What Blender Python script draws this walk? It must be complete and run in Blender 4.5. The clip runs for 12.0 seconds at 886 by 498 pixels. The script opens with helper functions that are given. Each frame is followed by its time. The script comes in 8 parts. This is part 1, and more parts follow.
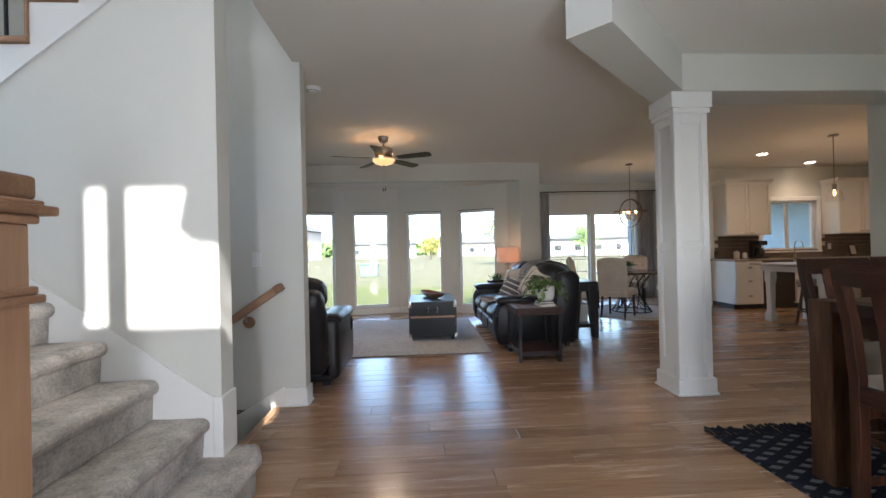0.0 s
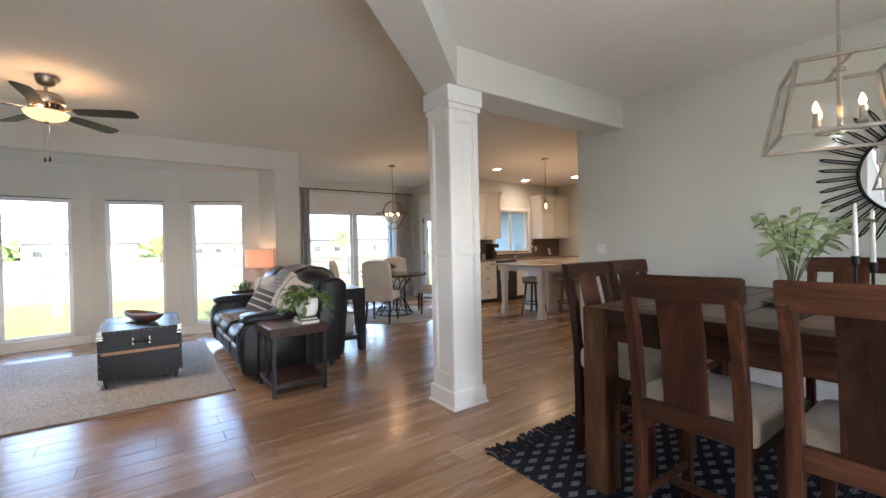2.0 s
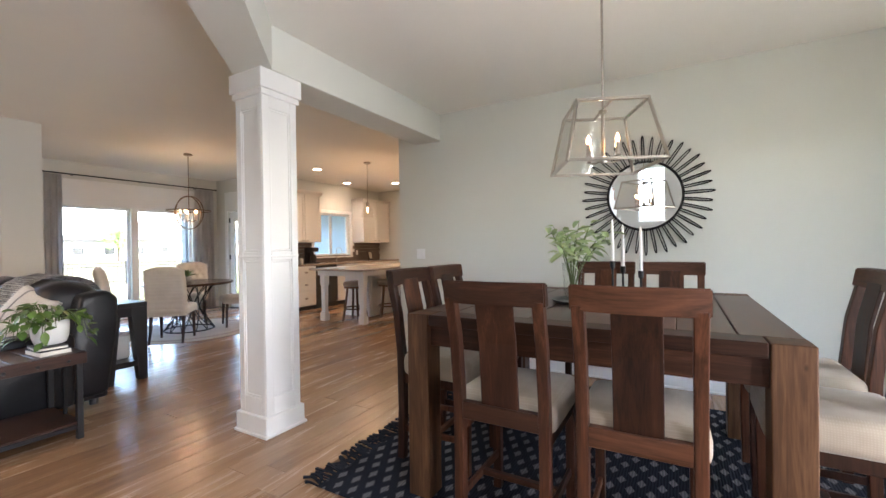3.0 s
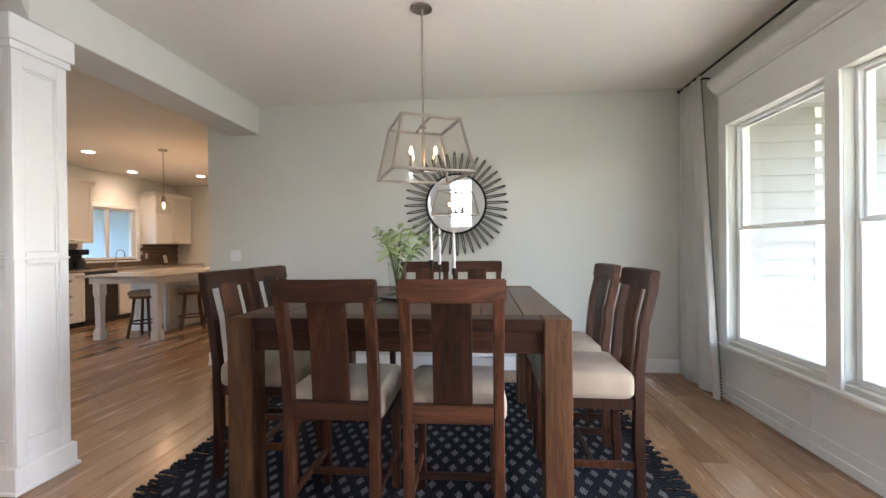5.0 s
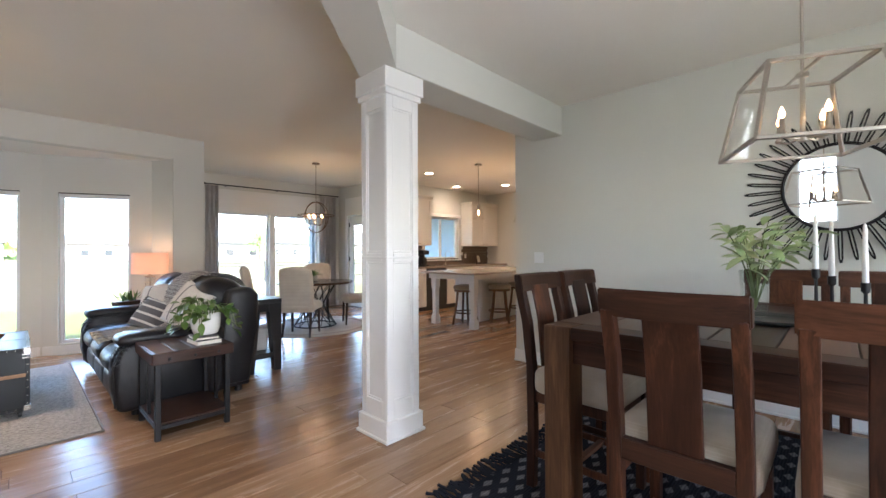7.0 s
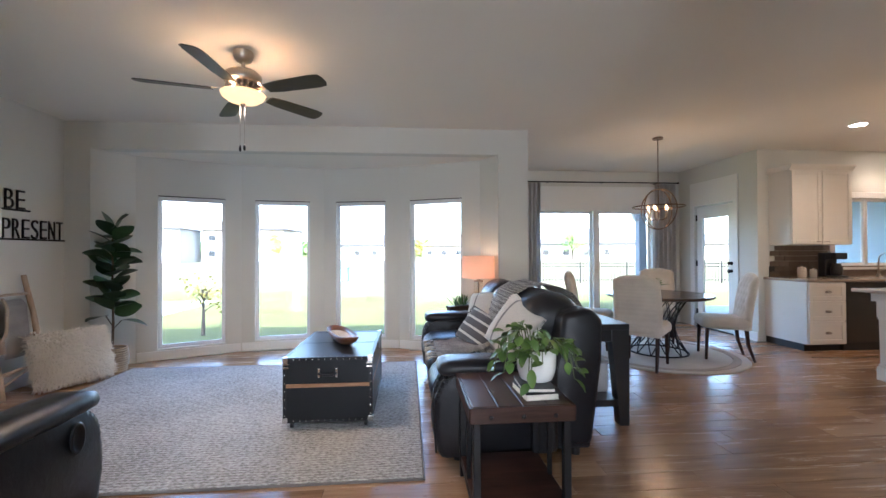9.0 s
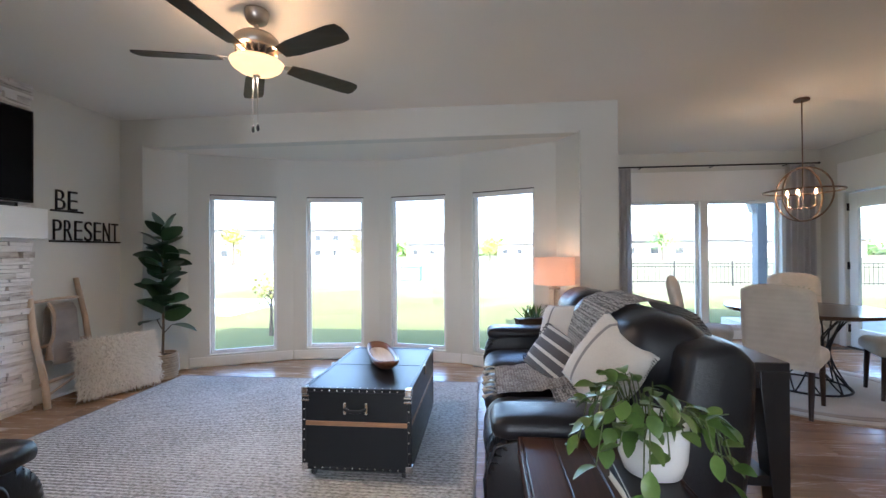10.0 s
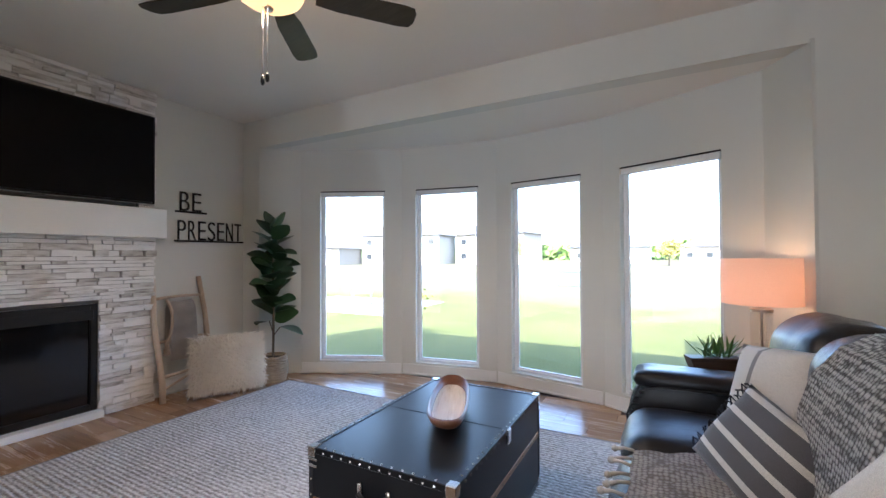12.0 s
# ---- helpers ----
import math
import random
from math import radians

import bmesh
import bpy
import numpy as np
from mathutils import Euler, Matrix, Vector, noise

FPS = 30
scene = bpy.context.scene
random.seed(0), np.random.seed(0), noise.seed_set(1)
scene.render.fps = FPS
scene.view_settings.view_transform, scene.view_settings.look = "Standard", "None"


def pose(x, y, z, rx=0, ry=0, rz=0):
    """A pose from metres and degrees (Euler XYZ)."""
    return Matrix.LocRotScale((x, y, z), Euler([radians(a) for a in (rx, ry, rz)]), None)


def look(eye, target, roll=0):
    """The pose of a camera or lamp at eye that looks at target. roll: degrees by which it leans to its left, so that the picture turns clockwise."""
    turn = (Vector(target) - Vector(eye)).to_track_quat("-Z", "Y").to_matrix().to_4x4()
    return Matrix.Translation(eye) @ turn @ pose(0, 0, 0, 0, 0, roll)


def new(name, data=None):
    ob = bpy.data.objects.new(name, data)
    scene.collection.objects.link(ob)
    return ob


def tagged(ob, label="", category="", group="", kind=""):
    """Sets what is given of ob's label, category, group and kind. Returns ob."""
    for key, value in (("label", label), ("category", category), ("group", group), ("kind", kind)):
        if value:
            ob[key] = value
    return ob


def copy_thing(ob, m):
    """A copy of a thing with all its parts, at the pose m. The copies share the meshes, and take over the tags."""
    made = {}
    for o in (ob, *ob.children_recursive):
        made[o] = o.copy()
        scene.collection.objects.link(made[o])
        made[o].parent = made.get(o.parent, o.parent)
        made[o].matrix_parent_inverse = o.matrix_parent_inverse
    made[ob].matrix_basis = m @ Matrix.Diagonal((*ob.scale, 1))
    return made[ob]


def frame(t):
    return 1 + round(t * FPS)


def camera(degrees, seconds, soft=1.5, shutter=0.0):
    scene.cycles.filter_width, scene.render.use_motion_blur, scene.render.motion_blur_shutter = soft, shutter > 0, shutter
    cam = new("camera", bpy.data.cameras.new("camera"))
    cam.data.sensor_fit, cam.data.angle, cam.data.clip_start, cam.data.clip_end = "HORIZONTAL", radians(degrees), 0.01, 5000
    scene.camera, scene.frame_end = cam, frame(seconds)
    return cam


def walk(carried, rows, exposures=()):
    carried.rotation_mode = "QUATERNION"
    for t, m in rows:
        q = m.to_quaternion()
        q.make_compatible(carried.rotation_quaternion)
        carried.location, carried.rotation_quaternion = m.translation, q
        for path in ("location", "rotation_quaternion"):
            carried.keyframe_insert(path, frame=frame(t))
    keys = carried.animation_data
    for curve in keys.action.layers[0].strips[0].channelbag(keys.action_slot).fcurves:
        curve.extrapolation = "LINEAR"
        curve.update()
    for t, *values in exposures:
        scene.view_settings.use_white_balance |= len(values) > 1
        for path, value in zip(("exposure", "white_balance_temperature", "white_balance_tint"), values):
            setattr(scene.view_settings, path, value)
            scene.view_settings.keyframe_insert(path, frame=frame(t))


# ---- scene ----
cam = camera(94.1, 12.0)
EXPOSURES = [(0.0, 3.3, 5950, 13), (1.5, 3.7, 6050, 14), (2.5, 4.25, 6150, 16), (3.5, 4.4, 6200, 17), (5.5, 4.2, 6200, 17), (6.5, 4.32, 6100, 16), (7.5, 4.08, 5800, 14), (9.5, 4.0, 5550, 14), (12.0, 3.85, 5650, 15)]
PATH = [
    (0, (0.118, 0.127, 1.207), (0.227, 2.124, 1.215), -1.3),
    (0.5, (0.13, 0.274, 1.203), (0.362, 2.26, 1.206), -1.4),
    (1, (0.134, 0.519, 1.209), (0.598, 2.465, 1.211), -1.4),
    (1.5, (0.156, 0.706, 1.214), (0.954, 2.54, 1.213), -1.0),
    (2, (0.322, 0.866, 1.235), (1.488, 2.491, 1.221), -1.2),
    (2.5, (0.397, 0.928, 1.249), (1.898, 2.25, 1.237), -0.5),
    (3, (0.403, 0.965, 1.251), (2.139, 1.958, 1.237), -0.8),
    (3.5, (0.363, 1.005, 1.248), (2.243, 1.687, 1.245), -0.4),
    (3.7, (0.363, 0.989, 1.267), (2.275, 1.576, 1.256), -0.2),
    (5.3, (0.291, 0.954, 1.217), (2.284, 1.126, 1.211), -0.7),
    (5.5, (0.311, 0.941, 1.209), (2.301, 1.142, 1.21), -0.6),
    (6, (0.414, 0.946, 1.221), (2.351, 1.446, 1.225), -0.5),
    (6.5, (0.491, 1.025, 1.226), (2.239, 1.998, 1.238), -0.5),
    (7, (0.504, 1.215, 1.237), (1.943, 2.604, 1.249), -0.3),
    (7.5, (0.514, 1.509, 1.253), (1.573, 3.206, 1.269), -0.4),
    (7.7, (0.529, 1.641, 1.251), (1.442, 3.42, 1.267), -0.4),
    (9.3, (0.904, 2.807, 1.306), (0.956, 4.806, 1.319), -0.3),
    (9.5, (0.931, 2.964, 1.32), (0.916, 4.964, 1.327), -0.4),
    (10, (0.99, 3.334, 1.303), (0.793, 5.324, 1.316), -0.4),
    (10.5, (1.04, 3.683, 1.296), (0.657, 5.646, 1.317), -0.4),
    (11, (1.111, 3.987, 1.289), (0.546, 5.906, 1.317), -0.5),
    (11.5, (1.113, 4.231, 1.261), (0.377, 6.09, 1.298), -0.4),
    (12, (1.168, 4.435, 1.264), (0.228, 6.199, 1.299), -0.3),
]
walk(cam, [(t, look(eye, target, roll)) for t, eye, target, roll in PATH], EXPOSURES)

# ---------------------------------------------------------------- world, sun
SUN_AZ, SUN_EL = 10.0, 44.0          # sun stands to the front of the house, slightly to +x
sun_from = Vector((math.sin(radians(SUN_AZ)) * math.cos(radians(SUN_EL)), -math.cos(radians(SUN_AZ)) * math.cos(radians(SUN_EL)), math.sin(radians(SUN_EL))))
world = bpy.data.worlds.new("sky_world")
scene.world = world
world.use_nodes = True
wn, wl = world.node_tree.nodes, world.node_tree.links
sky = wn.new("ShaderNodeTexSky")
sky.sky_type, sky.sun_disc = "NISHITA", False
sky.sun_elevation, sky.sun_rotation = radians(SUN_EL), radians(180 - SUN_AZ)
sky.dust_density, sky.air_density = 2.0, 1.0
wn["Background"].inputs["Strength"].default_value = 0.15
wl.new(sky.outputs[0], wn["Background"].inputs["Color"])
sun_data = bpy.data.lights.new("sun", "SUN")
sun_data.energy, sun_data.angle, sun_data.color = 2.0, radians(0.6), (1.0, 0.93, 0.82)
sun = new("sun", sun_data)
sun.matrix_world = look((0, 0, 30), Vector((0, 0, 30)) - sun_from)


def lamp_point(name, loc, watts, colour, size=0.03):
    d = bpy.data.lights.new(name, "POINT")
    d.energy, d.color, d.shadow_soft_size = watts, colour, size
    ob = new(name, d)
    ob.location = loc
    return ob


def lamp_spot(name, loc, watts, colour, angle=110):
    d = bpy.data.lights.new(name, "SPOT")
    d.energy, d.color, d.spot_size, d.spot_blend, d.shadow_soft_size = watts, colour, radians(angle), 0.6, 0.05
    ob = new(name, d)
    ob.location = loc
    return ob


def lamp_sky(name, m, w, h, watts):
    """Daylight standing in for the sky in a window's opening."""
    d = bpy.data.lights.new(name, "AREA")
    d.shape, d.size, d.size_y, d.energy, d.color = "RECTANGLE", w, h, watts, (0.95, 0.97, 1.0)
    ob = new(name, d)
    ob.matrix_world = m
    return ob


lamp_sky("sky_entry", look((-0.60, -1.16, 4.46), (-0.60, 0.5, 3.8)), 0.75, 0.80, 3)
lamp_sky("sky_landing", look((-3.44, 1.56, 2.50), (0, 1.56, 2.3)), 0.60, 1.36, 0.8)
# added fill from unseen openings: brightens the ceilings, beam and column fronts
for x in (-0.03, 1.21):
    lamp_sky("fill_entry", look((x, -1.12, 1.15), (x, 0.5, 1.55)), 0.26, 1.76, 4.2)
WARM = (1.0, 0.62, 0.32)
WARM2 = (1.0, 0.72, 0.48)

# ---------------------------------------------------------------- materials


def mat_base(name):
    m = bpy.data.materials.new(name)
    m.use_nodes = True
    return m, m.node_tree.nodes, m.node_tree.links, m.node_tree.nodes["Principled BSDF"]


def coords(n, l, scale=(1, 1, 1), obj=True):
    tc, mp = n.new("ShaderNodeTexCoord"), n.new("ShaderNodeMapping")
    mp.inputs["Scale"].default_value = scale
    l.new(tc.outputs["Object" if obj else "Generated"], mp.inputs["Vector"])
    return mp.outputs[0]


def noise_tex(n, l, vec, scale, detail=4.0, rough=0.55):
    t = n.new("ShaderNodeTexNoise")
    t.inputs["Scale"].default_value, t.inputs["Detail"].default_value, t.inputs["Roughness"].default_value = scale, detail, rough
    l.new(vec, t.inputs["Vector"])
    return t.outputs["Fac"]


def ramp(n, l, fac, stops):
    r = n.new("ShaderNodeValToRGB")
    e = r.color_ramp.elements
    while len(e) < len(stops):
        e.new(0.5)
    for k, (p, c) in zip(e, stops):
        k.position, k.color = p, (*c, 1)
    l.new(fac, r.inputs["Fac"])
    return r.outputs["Color"]


def bump(n, l, b, height, strength, dist=0.002):
    k = n.new("ShaderNodeBump")
    k.inputs["Strength"].default_value, k.inputs["Distance"].default_value = strength, dist
    l.new(height, k.inputs["Height"])
    l.new(k.outputs[0], b.inputs["Normal"])


def math_node(n, l, op, a, v):
    k = n.new("ShaderNodeMath")
    k.operation = op
    l.new(a, k.inputs[0])
    if isinstance(v, (int, float)):
        k.inputs[1].default_value = v
    else:
        l.new(v, k.inputs[1])
    return k.outputs[0]


def mat_plain(name, col, rough=0.5, metal=0.0, grain=120.0, vary=0.06, bumps=0.08, blotch=1.5, spec=0.5):
    """Paint, plastic, metal: two scales of slight variation, fine relief."""
    m, n, l, b = mat_base(name)
    v = coords(n, l)
    big, small = noise_tex(n, l, v, blotch, 3), noise_tex(n, l, v, grain, 3)
    mix = math_node(n, l, "ADD", math_node(n, l, "MULTIPLY", big, 0.6), math_node(n, l, "MULTIPLY", small, 0.4))
    lo, hi = [c * (1 - vary) for c in col], [min(1, c * (1 + vary)) for c in col]
    l.new(ramp(n, l, mix, [(0.3, lo), (0.7, hi)]), b.inputs["Base Color"])
    b.inputs["Metallic"].default_value = metal
    b.inputs["Specular IOR Level"].default_value = spec
    rr = n.new("ShaderNodeMapRange")
    rr.inputs["To Min"].default_value, rr.inputs["To Max"].default_value = max(0.02, rough - 0.07), min(1, rough + 0.07)
    l.new(big, rr.inputs["Value"])
    l.new(rr.outputs[0], b.inputs["Roughness"])
    if bumps:
        bump(n, l, b, small, bumps)
    return m


def mat_wood(name, dark, mid, light, rough=0.4, axis=0, ring=9.0, rand="OBJECT", coat=0.0, spread=0.35, knots=0.0):
    """Wood with grain along one axis; each piece shifted and toned by its random number."""
    m, n, l, b = mat_base(name)
    tc = n.new("ShaderNodeTexCoord")
    if rand == "ISLAND":
        g = n.new("ShaderNodeNewGeometry")
        rnd = g.outputs["Random Per Island"]
    else:
        g = n.new("ShaderNodeObjectInfo")
        rnd = g.outputs["Random"]
    comb = n.new("ShaderNodeCombineXYZ")
    big = math_node(n, l, "MULTIPLY", rnd, 37.0)
    for k in range(3):
        l.new(big, comb.inputs[k])
    add = n.new("ShaderNodeVectorMath")
    add.operation = "ADD"
    l.new(tc.outputs["Object"], add.inputs[0])
    l.new(comb.outputs[0], add.inputs[1])
    mp = n.new("ShaderNodeMapping")
    sc = [ring, ring, ring]
    sc[axis] = ring * 0.09
    mp.inputs["Scale"].default_value = sc
    l.new(add.outputs[0], mp.inputs["Vector"])
    grain = n.new("ShaderNodeTexNoise")
    grain.inputs["Scale"].default_value, grain.inputs["Detail"].default_value = 1.6, 6
    grain.inputs["Roughness"].default_value, grain.inputs["Distortion"].default_value = 0.65, 0.9
    l.new(mp.outputs[0], grain.inputs["Vector"])
    mp2 = n.new("ShaderNodeMapping")
    sc2 = [ring * 16] * 3
    sc2[axis] = ring * 0.8
    mp2.inputs["Scale"].default_value = sc2
    l.new(add.outputs[0], mp2.inputs["Vector"])
    fine = n.new("ShaderNodeTexNoise")
    fine.inputs["Scale"].default_value, fine.inputs["Detail"].default_value = 1.0, 3
    l.new(mp2.outputs[0], fine.inputs["Vector"])
    mixv = math_node(n, l, "ADD", math_node(n, l, "MULTIPLY", grain.outputs["Fac"], 0.75), math_node(n, l, "MULTIPLY", fine.outputs["Fac"], 0.25))
    tone = n.new("ShaderNodeMapRange")
    tone.inputs["To Min"].default_value, tone.inputs["To Max"].default_value = -spread / 2, spread / 2
    l.new(rnd, tone.inputs["Value"])
    fac = math_node(n, l, "ADD", mixv, tone.outputs[0])
    col = ramp(n, l, fac, [(0.25, dark), (0.5, mid), (0.78, light)])
    if knots:
        vor = n.new("ShaderNodeTexVoronoi")
        mp3 = n.new("ShaderNodeMapping")
        s3 = [2.6] * 3
        s3[axis] = 1.3
        mp3.inputs["Scale"].default_value = s3
        l.new(add.outputs[0], mp3.inputs["Vector"])
        l.new(mp3.outputs[0], vor.inputs["Vector"])
        kf = ramp(n, l, vor.outputs["Distance"], [(0.03, (1, 1, 1)), (0.11, (0, 0, 0))])
        mixc = n.new("ShaderNodeMix")
        mixc.data_type = "RGBA"
        l.new(math_node(n, l, "MULTIPLY", kf, knots), mixc.inputs[0])
        l.new(col, mixc.inputs["A"])
        mixc.inputs["B"].default_value = (dark[0] * 0.5, dark[1] * 0.5, dark[2] * 0.5, 1)
        col = mixc.outputs["Result"]
    l.new(col, b.inputs["Base Color"])
    rr = n.new("ShaderNodeMapRange")
    rr.inputs["To Min"].default_value, rr.inputs["To Max"].default_value = rough - 0.08, rough + 0.1
    l.new(mixv, rr.inputs["Value"])
    l.new(rr.outputs[0], b.inputs["Roughness"])
    b.inputs["Coat Weight"].default_value = coat
    b.inputs["Specular IOR Level"].default_value = 0.5 if light[0] > 0.25 else 0.25
    b.inputs["Coat Roughness"].default_value = 0.2
    bump(n, l, b, mixv, 0.12, 0.003)
    return m


def mat_fabric(name, a, c, scale=420.0, rough=0.9, strength=0.5, blotch=6.0):
    """Woven cloth: a fine weave of two tones with soft blotches."""
    m, n, l, b = mat_base(name)
    v = coords(n, l)
    w1, w2 = n.new("ShaderNodeTexWave"), n.new("ShaderNodeTexWave")
    for w, d in ((w1, "X"), (w2, "Z")):
        w.bands_direction = d
        w.inputs["Scale"].default_value, w.inputs["Distortion"].default_value, w.inputs["Detail"].default_value = scale / 10, 1.2, 2
        l.new(v, w.inputs["Vector"])
    weave = math_node(n, l, "MULTIPLY", w1.outputs["Fac"], w2.outputs["Fac"])
    blot = noise_tex(n, l, v, blotch, 4)
    fac = math_node(n, l, "ADD", math_node(n, l, "MULTIPLY", weave, 0.16), math_node(n, l, "MULTIPLY", blot, 0.74))
    l.new(ramp(n, l, fac, [(0.2, a), (0.65, c)]), b.inputs["Base Color"])
    b.inputs["Roughness"].default_value = rough
    b.inputs["Sheen Weight"].default_value = 0.25
    b.inputs["Specular IOR Level"].default_value = 0.2
    bump(n, l, b, weave, strength * 0.4, 0.002)
    return m


def mat_glass(name, tint=(0.97, 0.99, 0.98), gloss=1.0):
    """Thin clear glass: see-through, with gloss by the angle."""
    m = bpy.data.materials.new(name)
    m.use_nodes = True
    n, l = m.node_tree.nodes, m.node_tree.links
    n.clear()
    out, tr, gl, mx, fr = (n.new("ShaderNode" + k) for k in ("OutputMaterial", "BsdfTransparent", "BsdfGlossy", "MixShader", "LayerWeight"))
    tr.inputs["Color"].default_value = (*tint, 1)
    gl.inputs["Roughness"].default_value = 0.01
    fr.inputs["Blend"].default_value = 0.5
    edge = math_node(n, l, "POWER", fr.outputs["Facing"], 4.0)
    l.new(math_node(n, l, "MULTIPLY", math_node(n, l, "ADD", math_node(n, l, "MULTIPLY", edge, 0.7), 0.035), gloss), mx.inputs[0])
    l.new(tr.outputs[0], mx.inputs[1])
    l.new(gl.outputs[0], mx.inputs[2])
    l.new(mx.outputs[0], out.inputs["Surface"])
    return m


def mat_emit(name, col, strength):
    m, n, l, b = mat_base(name)
    b.inputs["Base Color"].default_value = (*col, 1)
    b.inputs["Emission Color"].default_value = (*col, 1)
    b.inputs["Emission Strength"].default_value = strength
    return m


M_WALL = mat_plain("wall_paint", (0.660, 0.660, 0.611), 0.75, grain=260, vary=0.025, bumps=0.12, blotch=0.7, spec=0.3)
M_CEIL = mat_plain("ceiling_paint", (0.808, 0.784, 0.725), 0.9, grain=190, vary=0.03, bumps=0.2, blotch=0.8, spec=0.2)
M_TRIM = mat_plain("white_trim_paint", (0.80, 0.80, 0.78), 0.38, grain=90, vary=0.02, bumps=0.03, blotch=2)
M_VINYL = mat_plain("white_vinyl", (0.80, 0.81, 0.81), 0.42, grain=60, vary=0.02, bumps=0.02)
M_GLASS = mat_glass("window_glass", (0.95, 0.97, 0.96), 0.8)
M_BLACK = mat_plain("black_metal", (0.011, 0.011, 0.012), 0.5, 0.1, vary=0.15, spec=0.3)
M_FLOOR = mat_wood("oak_plank", (0.215, 0.120, 0.063), (0.345, 0.205, 0.112), (0.490, 0.315, 0.190), 0.25, 0, 7.0, "OBJECT", 0.15, 0.33, 0.5)
M_FLOOR2 = mat_wood("oak_plank_far", (0.215, 0.120, 0.063), (0.345, 0.205, 0.112), (0.490, 0.315, 0.190), 0.25, 0, 7.0, "ISLAND", 0.15, 0.33, 0.5)
M_GAP = mat_plain("floor_gap", (0.05, 0.03, 0.02), 0.9)

# ---------------------------------------------------------------- mesh helpers


def done(bm, name, mat, parent=None, label="", smooth=False):
    me = bpy.data.meshes.new(name)
    if smooth:
        for f in bm.faces:
            f.smooth = True
    bm.to_mesh(me)
    bm.free()
    for k in mat if isinstance(mat, (list, tuple)) else [mat]:
        me.materials.append(k)
    ob = new(name, me)
    if parent is not None:
        ob.parent = parent
    if label:
        ob["label"] = label
    return ob


def part(name, bm, mat, parent, label="", smooth=False):
    return done(bm, name, mat, parent, label, smooth)


def thing(name, m, label, category, group="", kind=""):
    ob = new(name)
    ob.empty_display_size = 0.1
    ob.matrix_world = m
    return tagged(ob, label, category, group, kind)


def box(x0, x1, y0, y1, z0, z1, bevel=0.0, seg=1, bm=None, m=None):
    """A box, its edges bevelled, added to bm."""
    t = bmesh.new()
    bmesh.ops.create_cube(t, size=1)
    bmesh.ops.transform(t, verts=t.verts, matrix=Matrix.Translation(((x0 + x1) / 2, (y0 + y1) / 2, (z0 + z1) / 2)) @ Matrix.Diagonal((abs(x1 - x0), abs(y1 - y0), abs(z1 - z0), 1)))
    if bevel:
        bmesh.ops.bevel(t, geom=t.edges[:], offset=bevel, segments=seg, profile=0.5, affect="EDGES")
    if m is not None:
        bmesh.ops.transform(t, verts=t.verts, matrix=m)
    return join(bm, t)


def join(bm, t):
    if bm is None:
        return t
    me = bpy.data.meshes.new("tmp")
    t.to_mesh(me)
    t.free()
    bm.from_mesh(me)
    bpy.data.meshes.remove(me)
    return bm


def tube(p0, p1, r0, r1=None, seg=12, bm=None, cap=True):
    """A straight round bar from p0 to p1."""
    t = bmesh.new()
    p0, p1 = Vector(p0), Vector(p1)
    d = p1 - p0
    m = Matrix.Translation((p0 + p1) / 2) @ d.to_track_quat("Z", "Y").to_matrix().to_4x4()
    bmesh.ops.create_cone(t, cap_ends=cap, segments=seg, radius1=r0, radius2=r0 if r1 is None else r1, depth=d.length, matrix=m)
    return join(bm, t)


def lathe(profile, seg=24, bm=None, m=None, caps=True):
    """A turned body about z from (radius, height) pairs."""
    t = bmesh.new()
    rings = []
    for r, z in profile:
        rings.append([t.verts.new((max(r, 1e-4) * math.cos(a), max(r, 1e-4) * math.sin(a), z)) for a in (2 * math.pi * k / seg for k in range(seg))])
    for a, b in zip(rings, rings[1:]):
        for k in range(seg):
            t.faces.new((a[k], a[(k + 1) % seg], b[(k + 1) % seg], b[k]))
    if caps and profile[0][0] > 1e-3:
        t.faces.new(list(reversed(rings[0])))
    if caps and profile[-1][0] > 1e-3:
        t.faces.new(rings[-1])
    if m is not None:
        bmesh.ops.transform(t, verts=t.verts, matrix=m)
    return join(bm, t)


def path_tube(pts, r, seg=8, bm=None, closed=False):
    """A round bar along a line of points."""
    t = bmesh.new()
    pts = [Vector(p) for p in pts]
    rings, cnt = [], len(pts)
    side = None
    for k, p in enumerate(pts):
        a = pts[(k - 1) % cnt] if (closed or k) else p
        b = pts[(k + 1) % cnt] if (closed or k < cnt - 1) else p
        d = (b - a).normalized()
        if side is None:
            side = d.orthogonal().normalized()
        side = (side - d * side.dot(d)).normalized()
        up = d.cross(side)
        rr = r[k] if isinstance(r, (list, tuple)) else r
        rings.append([t.verts.new(p + rr * (math.cos(2 * math.pi * j / seg) * side + math.sin(2 * math.pi * j / seg) * up)) for j in range(seg)])
    for k in range(cnt if closed else cnt - 1):
        a, b = rings[k], rings[(k + 1) % cnt]
        for j in range(seg):
            t.faces.new((a[j], a[(j + 1) % seg], b[(j + 1) % seg], b[j]))
    if not closed:
        t.faces.new(list(reversed(rings[0])))
        t.faces.new(rings[-1])
    bmesh.ops.recalc_face_normals(t, faces=t.faces[:])
    return join(bm, t)


